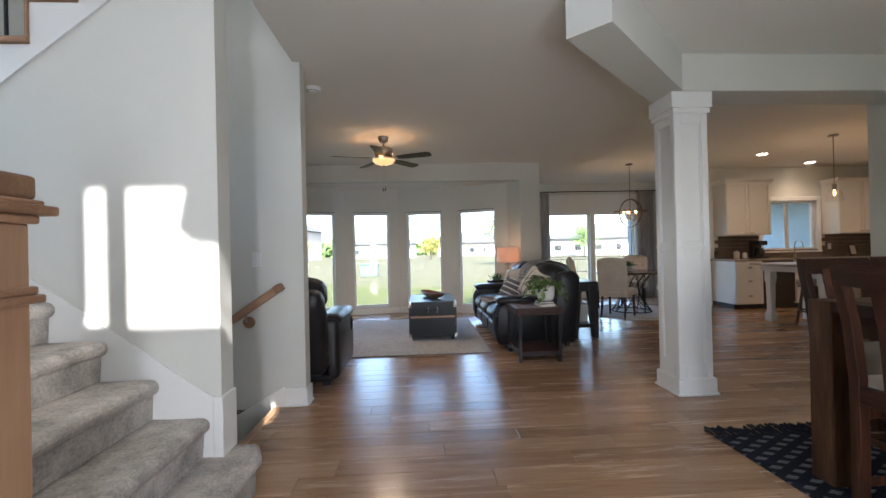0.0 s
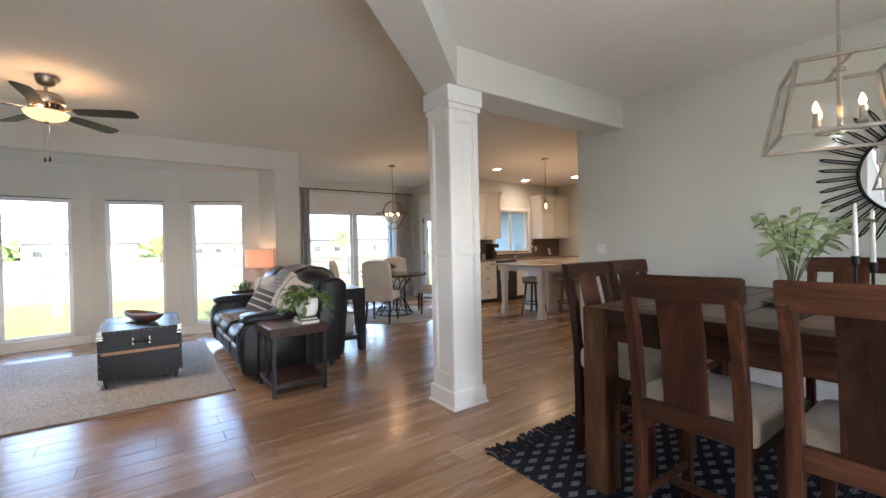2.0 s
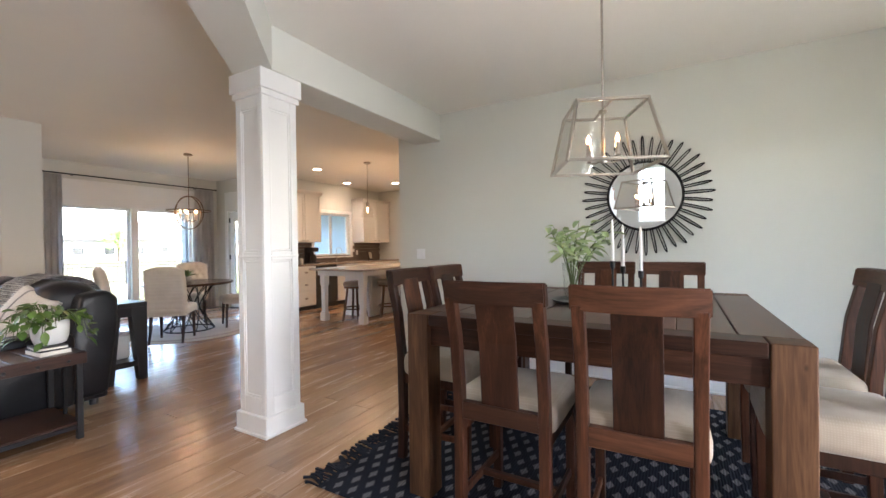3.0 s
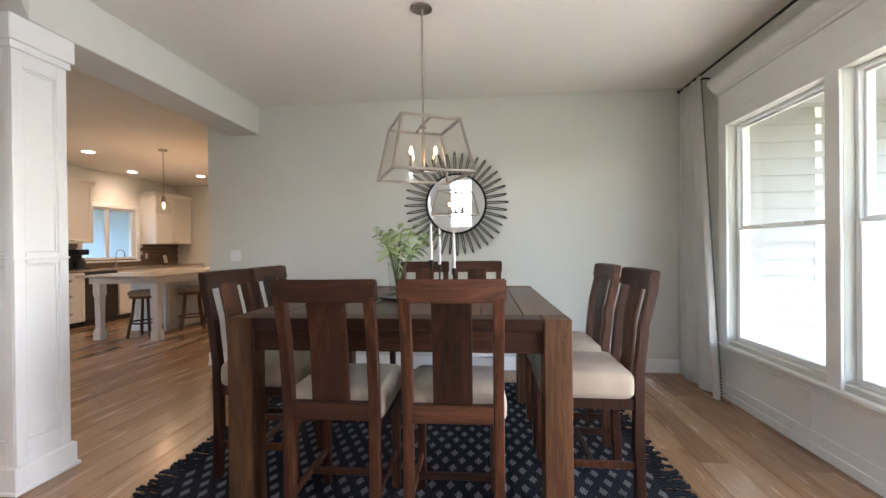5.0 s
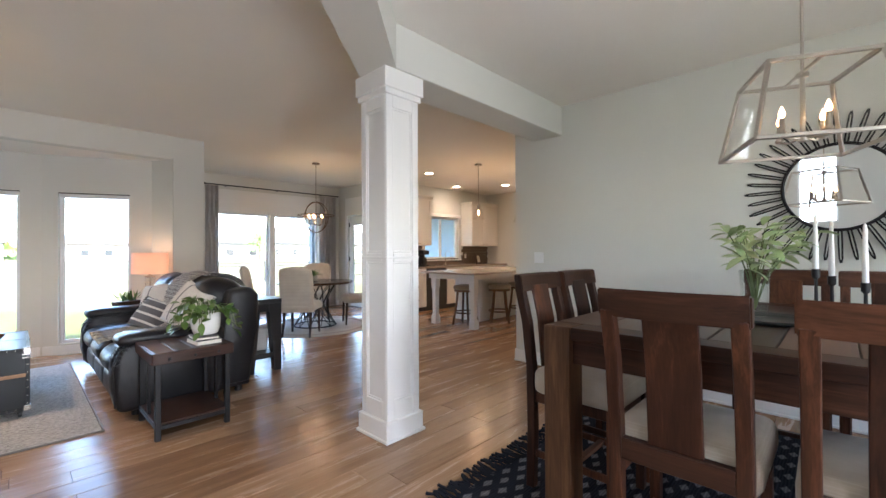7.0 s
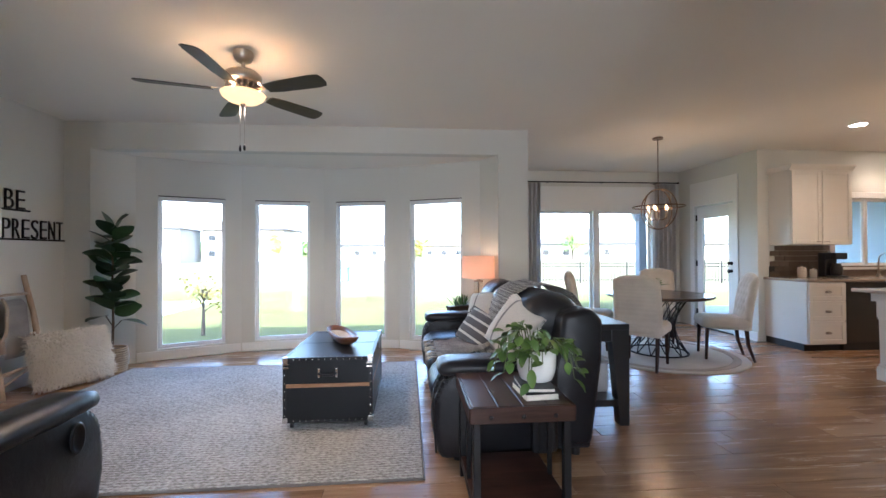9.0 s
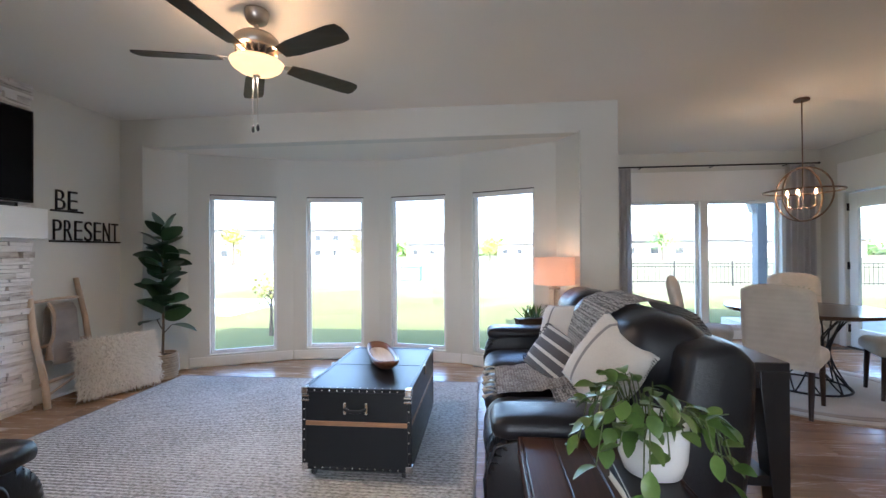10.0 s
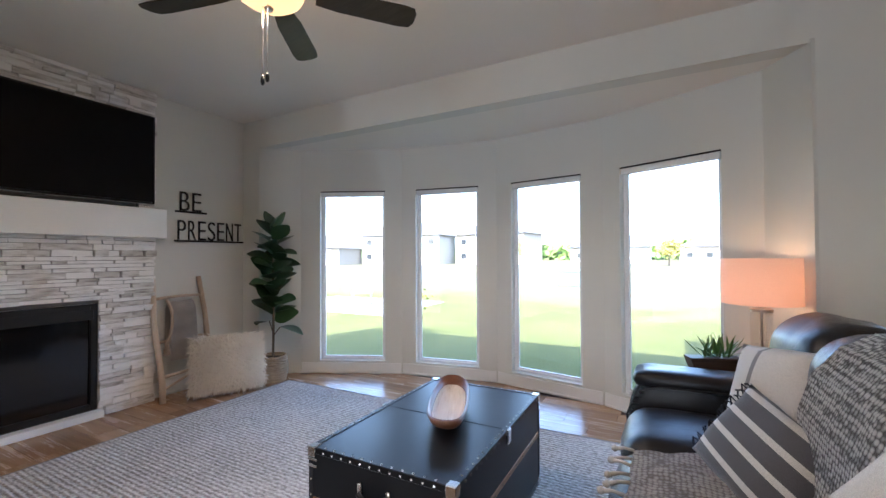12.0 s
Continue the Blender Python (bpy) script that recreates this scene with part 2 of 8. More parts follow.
def prism(outline, h0, h1, axis="z", bm=None, bevel=0.0, m=None):
    """An outline of 2-D points pushed from h0 to h1 along an axis."""
    t = bmesh.new()

    def at(u, v, h):
        return {"z": (u, v, h), "x": (h, u, v), "y": (u, h, v)}[axis]

    lo, hi = [t.verts.new(at(u, v, h0)) for u, v in outline], [t.verts.new(at(u, v, h1)) for u, v in outline]
    cnt = len(outline)
    t.faces.new(list(reversed(lo)))
    t.faces.new(hi)
    for k in range(cnt):
        t.faces.new((lo[k], lo[(k + 1) % cnt], hi[(k + 1) % cnt], hi[k]))
    bmesh.ops.recalc_face_normals(t, faces=t.faces[:])
    if bevel:
        bmesh.ops.bevel(t, geom=t.edges[:], offset=bevel, segments=2, profile=0.5, affect="EDGES")
    if m is not None:
        bmesh.ops.transform(t, verts=t.verts, matrix=m)
    return join(bm, t)


def pillow_shape(w, d, h, n=14, power=0.5, bm=None, m=None, corner=0.0):
    """A stuffed cushion: a square grid, thick in the middle and thin at the seams, corners drawn out."""
    t = bmesh.new()
    top, bot = [], []
    for i in range(n + 1):
        ra, rb = [], []
        for j in range(n + 1):
            u, v = 2 * i / n - 1, 2 * j / n - 1
            k = ((1 - u * u) * (1 - v * v)) ** power
            s = 1 - corner * (1 - abs(u) ** 2) * abs(v) - corner * (1 - abs(v) ** 2) * abs(u)
            x, y = u * w / 2 * s, v * d / 2 * s
            ra.append(t.verts.new((x, y, h / 2 * k)))
            edge = i in (0, n) or j in (0, n)
            rb.append(ra[-1] if edge else t.verts.new((x, y, -h / 2 * k)))
        top.append(ra)
        bot.append(rb)
    for i in range(n):
        for j in range(n):
            t.faces.new((top[i][j], top[i + 1][j], top[i + 1][j + 1], top[i][j + 1]))
            t.faces.new((bot[i][j], bot[i][j + 1], bot[i + 1][j + 1], bot[i + 1][j]))
    if m is not None:
        bmesh.ops.transform(t, verts=t.verts, matrix=m)
    return join(bm, t)


def soft_box(x0, x1, y0, y1, z0, z1, r, bm=None, m=None, seg=4):
    """A padded block with well rounded edges."""
    return box(x0, x1, y0, y1, z0, z1, min(r, 0.49 * min(abs(x1 - x0), abs(y1 - y0), abs(z1 - z0))), seg, bm, m)


def wall_holes(u0, u1, z0, z1, holes):
    """Cuts the rectangle u0..u1, z0..z1 into boxes round its openings (u0, u1, z0, z1)."""
    out, at = [], u0
    for a, b, c, d in sorted(holes):
        out += [(at, a, z0, z1), (a, b, z0, c), (a, b, d, z1)]
        at = b
    out.append((at, u1, z0, z1))
    return [r for r in out if r[1] - r[0] > 1e-4 and r[3] - r[2] > 1e-4]


def wall_x(name, y0, y1, x0, x1, z0, z1, holes=(), mat=None):
    """A wall along x from x0 to x1, y0..y1 thick."""
    bm = bmesh.new()
    for a, b, c, d in wall_holes(x0, x1, z0, z1, holes):
        box(a, b, y0, y1, c, d, bm=bm)
    return tagged(done(bm, name, mat or M_WALL), "painted greige plaster wall", "wall", kind="structure")


def wall_y(name, x0, x1, y0, y1, z0, z1, holes=(), mat=None):
    bm = bmesh.new()
    for a, b, c, d in wall_holes(y0, y1, z0, z1, holes):
        box(x0, x1, a, b, c, d, bm=bm)
    return tagged(done(bm, name, mat or M_WALL), "painted greige plaster wall", "wall", kind="structure")


# ---------------------------------------------------------------- plan, in metres
CEIL, HEAD = 2.74, 2.44
XW, XE = -2.90, 4.46              # fireplace wall, dining wall
YF = -0.97                        # front wall
YB = 7.40                         # plane of the bay's opening
BAY = [(-2.62, 7.40), (-2.36, 7.72), (-1.34, 8.19), (-0.31, 8.36), (0.72, 8.17), (1.74, 7.70), (1.90, 7.40)]
NOOK_Y, NOOK_X = 9.75, 5.80
KIT_Y, KIT_X = 8.05, 9.30
# ---------------------------------------------------------------- floor
STAIR_END = -0.90                 # end of the wall beside the stairs
WELL_X = -1.06                    # floor edge at the basement stairs
WELL_Y0, WELL_Y1 = 2.40, 3.47
CEIL_X = -0.87                    # ceiling edge over the stairs


bm = bmesh.new()
box(-3.5, WELL_X - 0.01, YF - 0.2, WELL_Y0 - 0.1, -0.30, -0.014, bm=bm)
box(WELL_X, 9.5, YF - 0.2, WELL_Y1, -0.30, -0.014, bm=bm)
box(-3.5, 2.2, WELL_Y1, YB, -0.30, -0.014, bm=bm)
box(2.2, NOOK_X + 0.1, WELL_Y1, NOOK_Y + 0.1, -0.30, -0.014, bm=bm)
box(NOOK_X + 0.1, 9.5, WELL_Y1, KIT_Y + 0.1, -0.30, -0.014, bm=bm)
prism([(x, y + (0.06 if 0 < k < 6 else 0)) for k, (x, y) in enumerate(BAY)], -0.30, -0.014, "z", bm)
floor = tagged(done(bm, "floor", M_GAP), "mixed-tone oak plank floor with a satin finish", "floor", kind="structure")


def bay_span(y):
    """Left and right end of the bow window's floor at depth y."""
    xs = []
    for (xa, ya), (xb, yb) in zip(BAY, BAY[1:]):
        if min(ya, yb) <= y <= max(ya, yb) and ya != yb:
            xs.append(xa + (xb - xa) * (y - ya) / (yb - ya))
    return (min(xs), max(xs)) if len(xs) > 1 else None


def build_planks():
    rng = random.Random(7)
    wide, gap = 0.165, 0.0022
    near_meshes, joined = {}, bmesh.new()
    rows = []
    y = YF - 0.1
    k = 0
    while y < 9.8:
        x = -3.1 - rng.random() * 1.4
        while x < 9.4:
            ln = rng.choice((0.75, 1.05, 1.35, 1.65, 1.95))
            rows.append((x, min(x + ln, 9.45), y))
            x += ln
        y += wide
        k += 1
    count = 0
    for x0, x1, y0 in rows:
        if x1 < -3.0 or x0 > 9.2:
            continue
        x0 = max(x0, -3.05)
        mid = y0 + wide / 2
        if WELL_Y0 - 0.1 < mid < WELL_Y1:
            if x1 <= WELL_X + 0.05:
                continue
            x0 = max(x0, WELL_X + 0.045)
        if mid > YB:
            if x0 < 2.15:
                span = bay_span(y0 + wide * 0.75)
                if x1 > 2.3:
                    x0 = 2.12
                elif span is None or x1 < span[0] or x0 > span[1]:
                    continue
                else:
                    x0, x1 = max(x0, span[0] - 0.05), min(x1, span[1] + 0.05)
            if mid > KIT_Y:
                if x0 > NOOK_X:
                    continue
                x1 = min(x1, NOOK_X + 0.1)
            if mid > NOOK_Y + 0.05:
                continue
        near = -1.1 < x0 < 3.4 and 0.55 < y0 < 7.2 and count < 298
        ln = x1 - x0 - gap
        if near:
            key = round(ln, 3)
            if key not in near_meshes:
                t = box(0, ln, 0, wide - gap, -0.012, 0, 0.0012)
                me = bpy.data.meshes.new("plank")
                t.to_mesh(me)
                t.free()
                me.materials.append(M_FLOOR)
                near_meshes[key] = me
            ob = new("plank", near_meshes[key])
            ob.location = (x0, y0, 0)
            ob.parent = floor
            count += 1
        else:
            vs = [joined.verts.new((x, yy, z)) for z in (-0.012, 0) for x, yy in ((x0, y0), (x0 + ln, y0), (x0 + ln, y0 + wide - gap), (x0, y0 + wide - gap))]
            for f in ((4, 5, 6, 7), (0, 1, 5, 4), (1, 2, 6, 5), (2, 3, 7, 6), (3, 0, 4, 7)):
                joined.faces.new([vs[q] for q in f])
    tagged(part("planks", joined, M_FLOOR2, floor), kind="stuff")


# ---------------------------------------------------------------- ceilings
bm = bmesh.new()
box(CEIL_X, 9.5, 2.45, WELL_Y1, CEIL, CEIL + 0.3, bm=bm)
box(-0.815, 9.5, WELL_Y1, WELL_Y1 + 0.13, CEIL, CEIL + 0.3, bm=bm)
box(-3.2, 9.5, WELL_Y1 + 0.13, YB + 0.05, CEIL, CEIL + 0.3, bm=bm)
box(1.15, 9.5, YF - 0.2, 2.45, CEIL, CEIL + 0.3, bm=bm)
box(2.1, 9.5, YB + 0.05, 10.0, CEIL, CEIL + 0.3, bm=bm)
tagged(done(bm, "ceiling", M_CEIL), "flat painted ceiling with fine texture", "ceiling", kind="structure")
bm = prism([(p[0] + (0.15 if p[0] > 1 else -0.15 if p[0] < -2 else 0), p[1] + 0.16) if 0 < k < 6 else (2.05 if k else -3.0, YB + 0.14) for k, p in enumerate(BAY)], HEAD, HEAD + 0.3)
tagged(done(bm, "ceiling_bay", M_CEIL), "lower painted ceiling over the bow window", "ceiling", kind="structure")
bm = box(-3.5, 1.4, YF - 0.2, WELL_Y1 + 0.2, 5.4, 5.6)
tagged(done(bm, "ceiling_upper", M_CEIL), "high painted ceiling over the entry", "ceiling", kind="structure")

# ---------------------------------------------------------------- walls
DWIN = [(1.77, 2.71), (2.81, 3.75)]                      # dining windows, x
DZ0, DZ1 = 0.47, 2.17
UPWIN = (-0.99, -0.20, 4.04, 4.88)                       # high entry window
FILL_WIN = [(-0.17, 0.11, 0.25, 2.05), (1.07, 1.35, 0.25, 2.05)]   # unseen openings added beside the front door for the fill lamps
wall_x("wall_front", YF - 0.16, YF, -3.5, 9.5, -0.3, 5.6, [UPWIN, *FILL_WIN, *((a, b, DZ0, DZ1) for a, b in DWIN)])
wall_y("wall_dining", XE, XE + 0.13, YF, 3.88, -0.014, CEIL)
wall_y("wall_entry_upper", 1.15, 1.30, YF, 2.45, CEIL + 0.3, 5.4)
wall_x("wall_entry_upper_2", 2.45, 2.60, CEIL_X, 1.30, CEIL + 0.3, 5.4)
wall_y("wall_stair_upper", CEIL_X, CEIL_X + 0.12, 2.60, WELL_Y1, CEIL + 0.3, 5.4)
wall_y("wall_stair_west", -3.46, -3.30, YF, WELL_Y1 + 0.2, -2.6, 5.6, [(1.24, 1.88, 1.80, 3.20)])
wall_x("wall_stairwell", WELL_Y1, WELL_Y1 + 0.13, -3.30, -0.815, -2.6, 5.4)
STEP2 = [(-3.30, -2.6), (STAIR_END, -2.6), (STAIR_END, 3.105)]
for k in range(9):
    STEP2 += [(-1.082 - 0.232 * k, 3.105 - 0.208 * k), (-1.082 - 0.232 * k, 3.105 - 0.208 * (k + 1))]
STEP2.append((-3.30, 3.105 - 0.208 * 9))
tagged(done(prism(STEP2, 2.27, 2.40, "y"), "wall_stair", M_WALL), "painted wall beside the stairs, stepped along its top", "wall", kind="structure")
wall_y("wall_fireplace", XW - 0.16, XW, WELL_Y1 + 0.13, YB + 0.25, -0.014, CEIL)
wall_x("wall_bay_header", YB, YB + 0.14, XW, 2.27, HEAD, CEIL + 0.05)
wall_x("wall_bay_side", YB, YB + 0.14, XW, -2.62, -0.014, HEAD)
wall_x("wall_pier", YB, YB + 0.16, 1.90, 2.27, -0.014, HEAD)
wall_y("wall_nook_west", 2.11, 2.27, YB + 0.16, NOOK_Y + 0.16, -0.014, CEIL)
wall_x("wall_nook_north", NOOK_Y, NOOK_Y + 0.16, 2.11, NOOK_X + 0.16, -0.014, CEIL, [(3.16, 4.16, 0.16, 2.02), (4.27, 5.27, 0.16, 2.02)])
wall_y("wall_nook_east", NOOK_X, NOOK_X + 0.16, KIT_Y, NOOK_Y, -0.014, CEIL, [(8.48, 9.35, 0.0, 2.06)])
KWIN = (6.98, 8.13, 1.07, 2.05)
wall_x("wall_kitchen_north", KIT_Y, KIT_Y + 0.16, NOOK_X + 0.16, 9.46, -0.014, CEIL, [KWIN])
wall_y("wall_kitchen_east", KIT_X, KIT_X + 0.16, 2.9, KIT_Y, -0.014, CEIL)
wall_x("wall_kitchen_south", 2.77, 2.90, XE + 0.13, 9.46, -0.014, CEIL)

# beams that meet over the column
COL = (2.315, 3.475)
bm = box(COL[0] - 0.10, XE, 3.30, 3.64, HEAD, CEIL, 0.006)
tagged(done(bm, "beam", M_WALL), "painted drywall beam under the ceiling", "beam", kind="structure")
d = Vector((-1.05, -1.0)).normalized()
s = Vector((d.y, -d.x)) * 0.135
c0, c1 = Vector((2.27, 3.52)), Vector((1.10, 2.42))
bm = prism([tuple(c0 + s), tuple(c1 + s), tuple(c1 - s), tuple(c0 - s)], HEAD, CEIL + 0.29)
tagged(done(bm, "beam_diagonal", M_WALL), "painted drywall beam running diagonally", "beam", kind="structure")


# bow window wall: one straight leaf between each pair of corners, with an opening for a window
WZ0, WZ1 = 0.13, 1.985


def leaf(name, a, b, hole=None):
    """A wall leaf from a to b (plan), 0.14 thick to the outside."""
    a, b = Vector((*a, 0)), Vector((*b, 0))
    u = (b - a).normalized()
    ln = (b - a).length
    m = Matrix.Translation(a) @ Matrix(((u.x, -u.y, 0, 0), (u.y, u.x, 0, 0), (0, 0, 1, 0), (0, 0, 0, 1)))
    bm = bmesh.new()
    for p, q, c, d2 in wall_holes(-0.012, ln + 0.012, -0.014, HEAD + 0.02, [hole] if hole else []):
        box(p, q, 0, 0.14, c, d2, bm=bm)
    ob = done(bm, name, M_WALL)
    ob.matrix_world = m
    tagged(ob, "painted greige wall of the bow window", "wall", kind="structure")
    return m, ln


window_n = 0


def sash_window(m, w, z0, z1, label, split=None, blind=False, casing=0.0, depth=0.14, kind="window"):
    """A vinyl window in an opening 0..w wide in a wall whose inside face is y = 0 of m."""
    global window_n
    window_n += 1
    th = thing("window_%d" % window_n, m, label, "window", kind="structure")
    f = 0.024
    bm = bmesh.new()
    y0, y1 = 0.055, 0.115
    for a, b, c, d in ((0, f, z0, z1), (w - f, w, z0, z1), (f, w - f, z0, z0 + f), (f, w - f, z1 - f, z1)):
        box(a, b, y0, y1, c, d, 0.004, bm=bm)
    part("window_frame", bm, M_VINYL, th)
    if split is None:
        panes = [(f, w - f, z0 + f, z1 - f, 0.075)]
    else:
        panes = [(f, w - f, split, z1 - f, 0.092), (f, w - f, z0 + f, split, 0.066)]
    for a, b, c, d, y in panes:
        g = 0.016
        bm = bmesh.new()
        for p, q, r, t in ((a, a + g, c, d), (b - g, b, c, d), (a + g, b - g, c, c + g), (a + g, b - g, d - g, d)):
            box(p, q, y - 0.012, y + 0.012, r, t, 0.003, bm=bm)
        part("sash", bm, M_VINYL, th)
        ob = part("pane", box(a + g, b - g, y - 0.002, y + 0.002, c + g, d - g), M_GLASS, th)
        ob.visible_shadow = False
    if split is not None:
        bm = bmesh.new()
        for k in (0.3, 0.7):
            box(w * k - 0.022, w * k + 0.022, 0.040, 0.062, split - 0.004, split + 0.010, 0.004, bm=bm)
        part("sash_lock", bm, M_VINYL, th)
    if blind:
        part("blind_headrail", box(0.006, w - 0.006, 0.004, 0.05, z1 - 0.062, z1 - 0.010, 0.008, 2), M_VINYL, th, "rolled-up white shade")
        part("blind_track", box(0.004, w - 0.004, 0.000, 0.052, z1 - 0.010, z1 - 0.0005), M_BLACK, th)
    if casing:
        part("window_sill", box(-casing, w + casing, -0.03, 0.055, z0 - 0.025, z0, 0.005), M_TRIM, th)
    return th


for k, (hx0, hx1) in enumerate(((0.215, 0.937), (0.162, 0.856), (0.165, 0.862), (0.155, 0.888))):
    hole = (hx0, hx1, WZ0, WZ1)
    m, ln = leaf("wall_bow_%d" % (k + 1), BAY[k + 1], BAY[k + 2], hole)
    sash_window(m @ Matrix.Translation((hx0, 0, 0)), hx1 - hx0, WZ0, WZ1, "tall fixed white vinyl window with a rolled shade", None, True)
    bm = bmesh.new()
    box(0.01, ln - 0.01, -0.012, 0, 0, 0.11, 0.003, bm=bm)
    box(0.01, ln - 0.01, -0.022, -0.012, 0, 0.018, 0.003, bm=bm)
    ob = done(bm, "baseboard", M_TRIM)
    ob.matrix_world = m
    tagged(ob, "white painted baseboard", "baseboard", kind="structure")
leaf("wall_bow_left", BAY[0], BAY[1])
leaf("wall_bow_right", BAY[5], BAY[6])
for x in DWIN:
    sash_window(Matrix.Translation((x[1], YF, 0)) @ pose(0, 0, 0, 0, 0, 180), x[1] - x[0], DZ0, DZ1, "white double-hung vinyl window with two sashes", 1.36)
for x0, x1 in ((3.16, 4.16), (4.27, 5.27)):
    sash_window(Matrix.Translation((x0, NOOK_Y, 0)), x1 - x0, 0.16, 2.02, "large fixed white window behind the breakfast table")
sash_window(Matrix.Translation((UPWIN[0], YF, 0)) @ Matrix.Translation((0, -0.16, 0)), 0.79, UPWIN[2], UPWIN[3], "high white entry window")
tagged(done(box(-0.855, -0.765, YF - 0.15, YF - 0.02, UPWIN[2], UPWIN[3]), "trim", M_TRIM), "white mullion of the high entry window", "trim", kind="structure")
# made-up glazing in front of the entry fill lamps
for x0, x1, z0, z1 in FILL_WIN:
    sash_window(Matrix.Translation((x1, YF, 0)) @ pose(0, 0, 0, 0, 0, 180), x1 - x0, z0, z1, "narrow unseen white window added beside the front door for fill light")
tagged(done(box(0.14, 1.04, YF + 0.001, YF + 0.036, 0.0, 2.06, 0.003), "door_2", M_TRIM), "closed white front door", "door", kind="structure")
sash_window(Matrix.Translation((-3.30, 1.24, 0)) @ pose(0, 0, 0, 0, 0, 90), 0.64, 1.80, 3.20, "white stair landing window with two sashes", 2.5)
w0 = (KWIN[1] - KWIN[0]) / 2
sash_window(Matrix.Translation((KWIN[0], KIT_Y, 0)), w0, KWIN[2], KWIN[3], "white sliding window over the sink")
sash_window(Matrix.Translation((KWIN[0] + w0, KIT_Y, 0)), w0, KWIN[2], KWIN[3], "white sliding window over the sink")


def baseboard(x0, x1, y0, y1, nx, ny, h=0.13):
    """A baseboard with a shoe along a wall line; (nx, ny) points into the room."""
    bm = bmesh.new()
    for t, hh, off in ((0.014, h, 0.0), (0.012, 0.020, 0.014)):
        if ny:
            a, b = sorted((y0 + ny * off, y0 + ny * (off + t)))
            box(x0, x1, a, b, 0.001, hh, 0.003, bm=bm)
        else:
            a, b = sorted((x0 + nx * off, x0 + nx * (off + t)))
            box(a, b, y0, y1, 0.001, hh, 0.003, bm=bm)
    return tagged(done(bm, "baseboard", M_TRIM), "white painted baseboard", "baseboard", kind="structure")


baseboard(XE, XE, YF, 3.88, -1, 0)
baseboard(XE - 0.014, XE + 0.144, 3.88, 3.88, 0, 1)
baseboard(XE + 0.13, XE + 0.13, 2.9, 3.88, 1, 0)
baseboard(-0.98, -0.815, WELL_Y1, WELL_Y1, 0, -1, 0.14)
baseboard(-0.815, -0.815, WELL_Y1 - 0.014, WELL_Y1 + 0.144, 1, 0, 0.14)
baseboard(XW, -0.815, WELL_Y1 + 0.13, WELL_Y1 + 0.13, 0, 1)
baseboard(XW, XW, 6.47, YB, 1, 0)
baseboard(XW, -2.62, YB, YB, 0, -1)
baseboard(1.90, 2.27, YB, YB, 0, -1)
baseboard(2.27, 2.27, YB, NOOK_Y, 1, 0)
baseboard(NOOK_X, NOOK_X, KIT_Y, 8.40, -1, 0)
baseboard(2.27, NOOK_X, NOOK_Y, NOOK_Y, 0, -1, 0.12)


# ---------------------------------------------------------------- column
def build_column():
    th = thing("column", pose(COL[0], COL[1], 0), "white panelled square column with a wide base and cap", "column", kind="structure")
    s, inset = 0.140, 0.012
    part("core", box(-s + inset, s - inset, -s + inset, s - inset, 0, HEAD), M_TRIM, th)
    for k in range(4):
        m = pose(0, 0, 0, 0, 0, 90 * k)
        bm = bmesh.new()
        e = 0.055
        q = s if k % 2 == 0 else s - inset - 0.002
        for x0, x1, z0, z1 in ((-q, -s + e, 0.10, 2.28), (s - e, q, 0.10, 2.28), (-s + e, s - e, 0.10, 0.25), (-s + e, s - e, 1.17, 1.23), (-s + e, s - e, 2.19, 2.28)):
            box(x0, x1, -s, -s + inset + 0.002, z0, z1, 0.003, bm=bm, m=m)
        part("panel_frame", bm, M_TRIM, th)
        bm = bmesh.new()
        for z in (0.25, 1.23):
            h = 0.92 if z < 1 else 0.96
            for x0, x1, z0, z1 in ((-s + e, -s + e + 0.014, z, z + h), (s - e - 0.014, s - e, z, z + h), (-s + e, s - e, z, z + 0.014), (-s + e, s - e, z + h - 0.014, z + h)):
                box(x0, x1, -s + 0.005, -s + inset + 0.002, z0, z1, 0.003, bm=bm, m=m)
        part("panel_moulding", bm, M_TRIM, th)
        part("mid_rail_bead", box(-s + 0.001 - 0.005 * (k % 2 == 0), s - 0.001 + 0.005 * (k % 2 == 0), -s - 0.005, -s - 0.0002, 1.192, 1.205, 0.002, m=m), M_TRIM, th)
    bm = bmesh.new()
    box(-0.160, 0.160, -0.160, 0.160, 0.0, 0.135, 0.006, bm=bm)
    box(-0.172, 0.172, -0.172, 0.172, 0.0, 0.02, 0.004, bm=bm)
    part("base", bm, M_TRIM, th)
    bm = bmesh.new()
    box(-0.168, 0.168, -0.168, 0.168, 2.31, 2.439, 0.004, bm=bm)
    box(-0.155, 0.155, -0.155, 0.155, 2.27, 2.31, 0.004, bm=bm)
    part("cap", bm, M_TRIM, th)


build_column()
# ================================================================ dining room
M_DWOOD = mat_wood("dark_acacia", (0.008, 0.003, 0.0018), (0.040, 0.014, 0.0068), (0.13, 0.048, 0.022), 0.45, 2, 11.0, "OBJECT", 0.0, 0.28)
M_DWOODX = mat_wood("dark_acacia_top", (0.018, 0.008, 0.005), (0.062, 0.029, 0.018), (0.13, 0.068, 0.045), 0.36, 0, 11.0, "OBJECT", 0.1, 0.45)
M_DWOODY = mat_wood("dark_acacia_cross", (0.009, 0.0035, 0.002), (0.040, 0.015, 0.0075), (0.12, 0.047, 0.023), 0.45, 1, 11.0, "OBJECT", 0.0, 0.28)
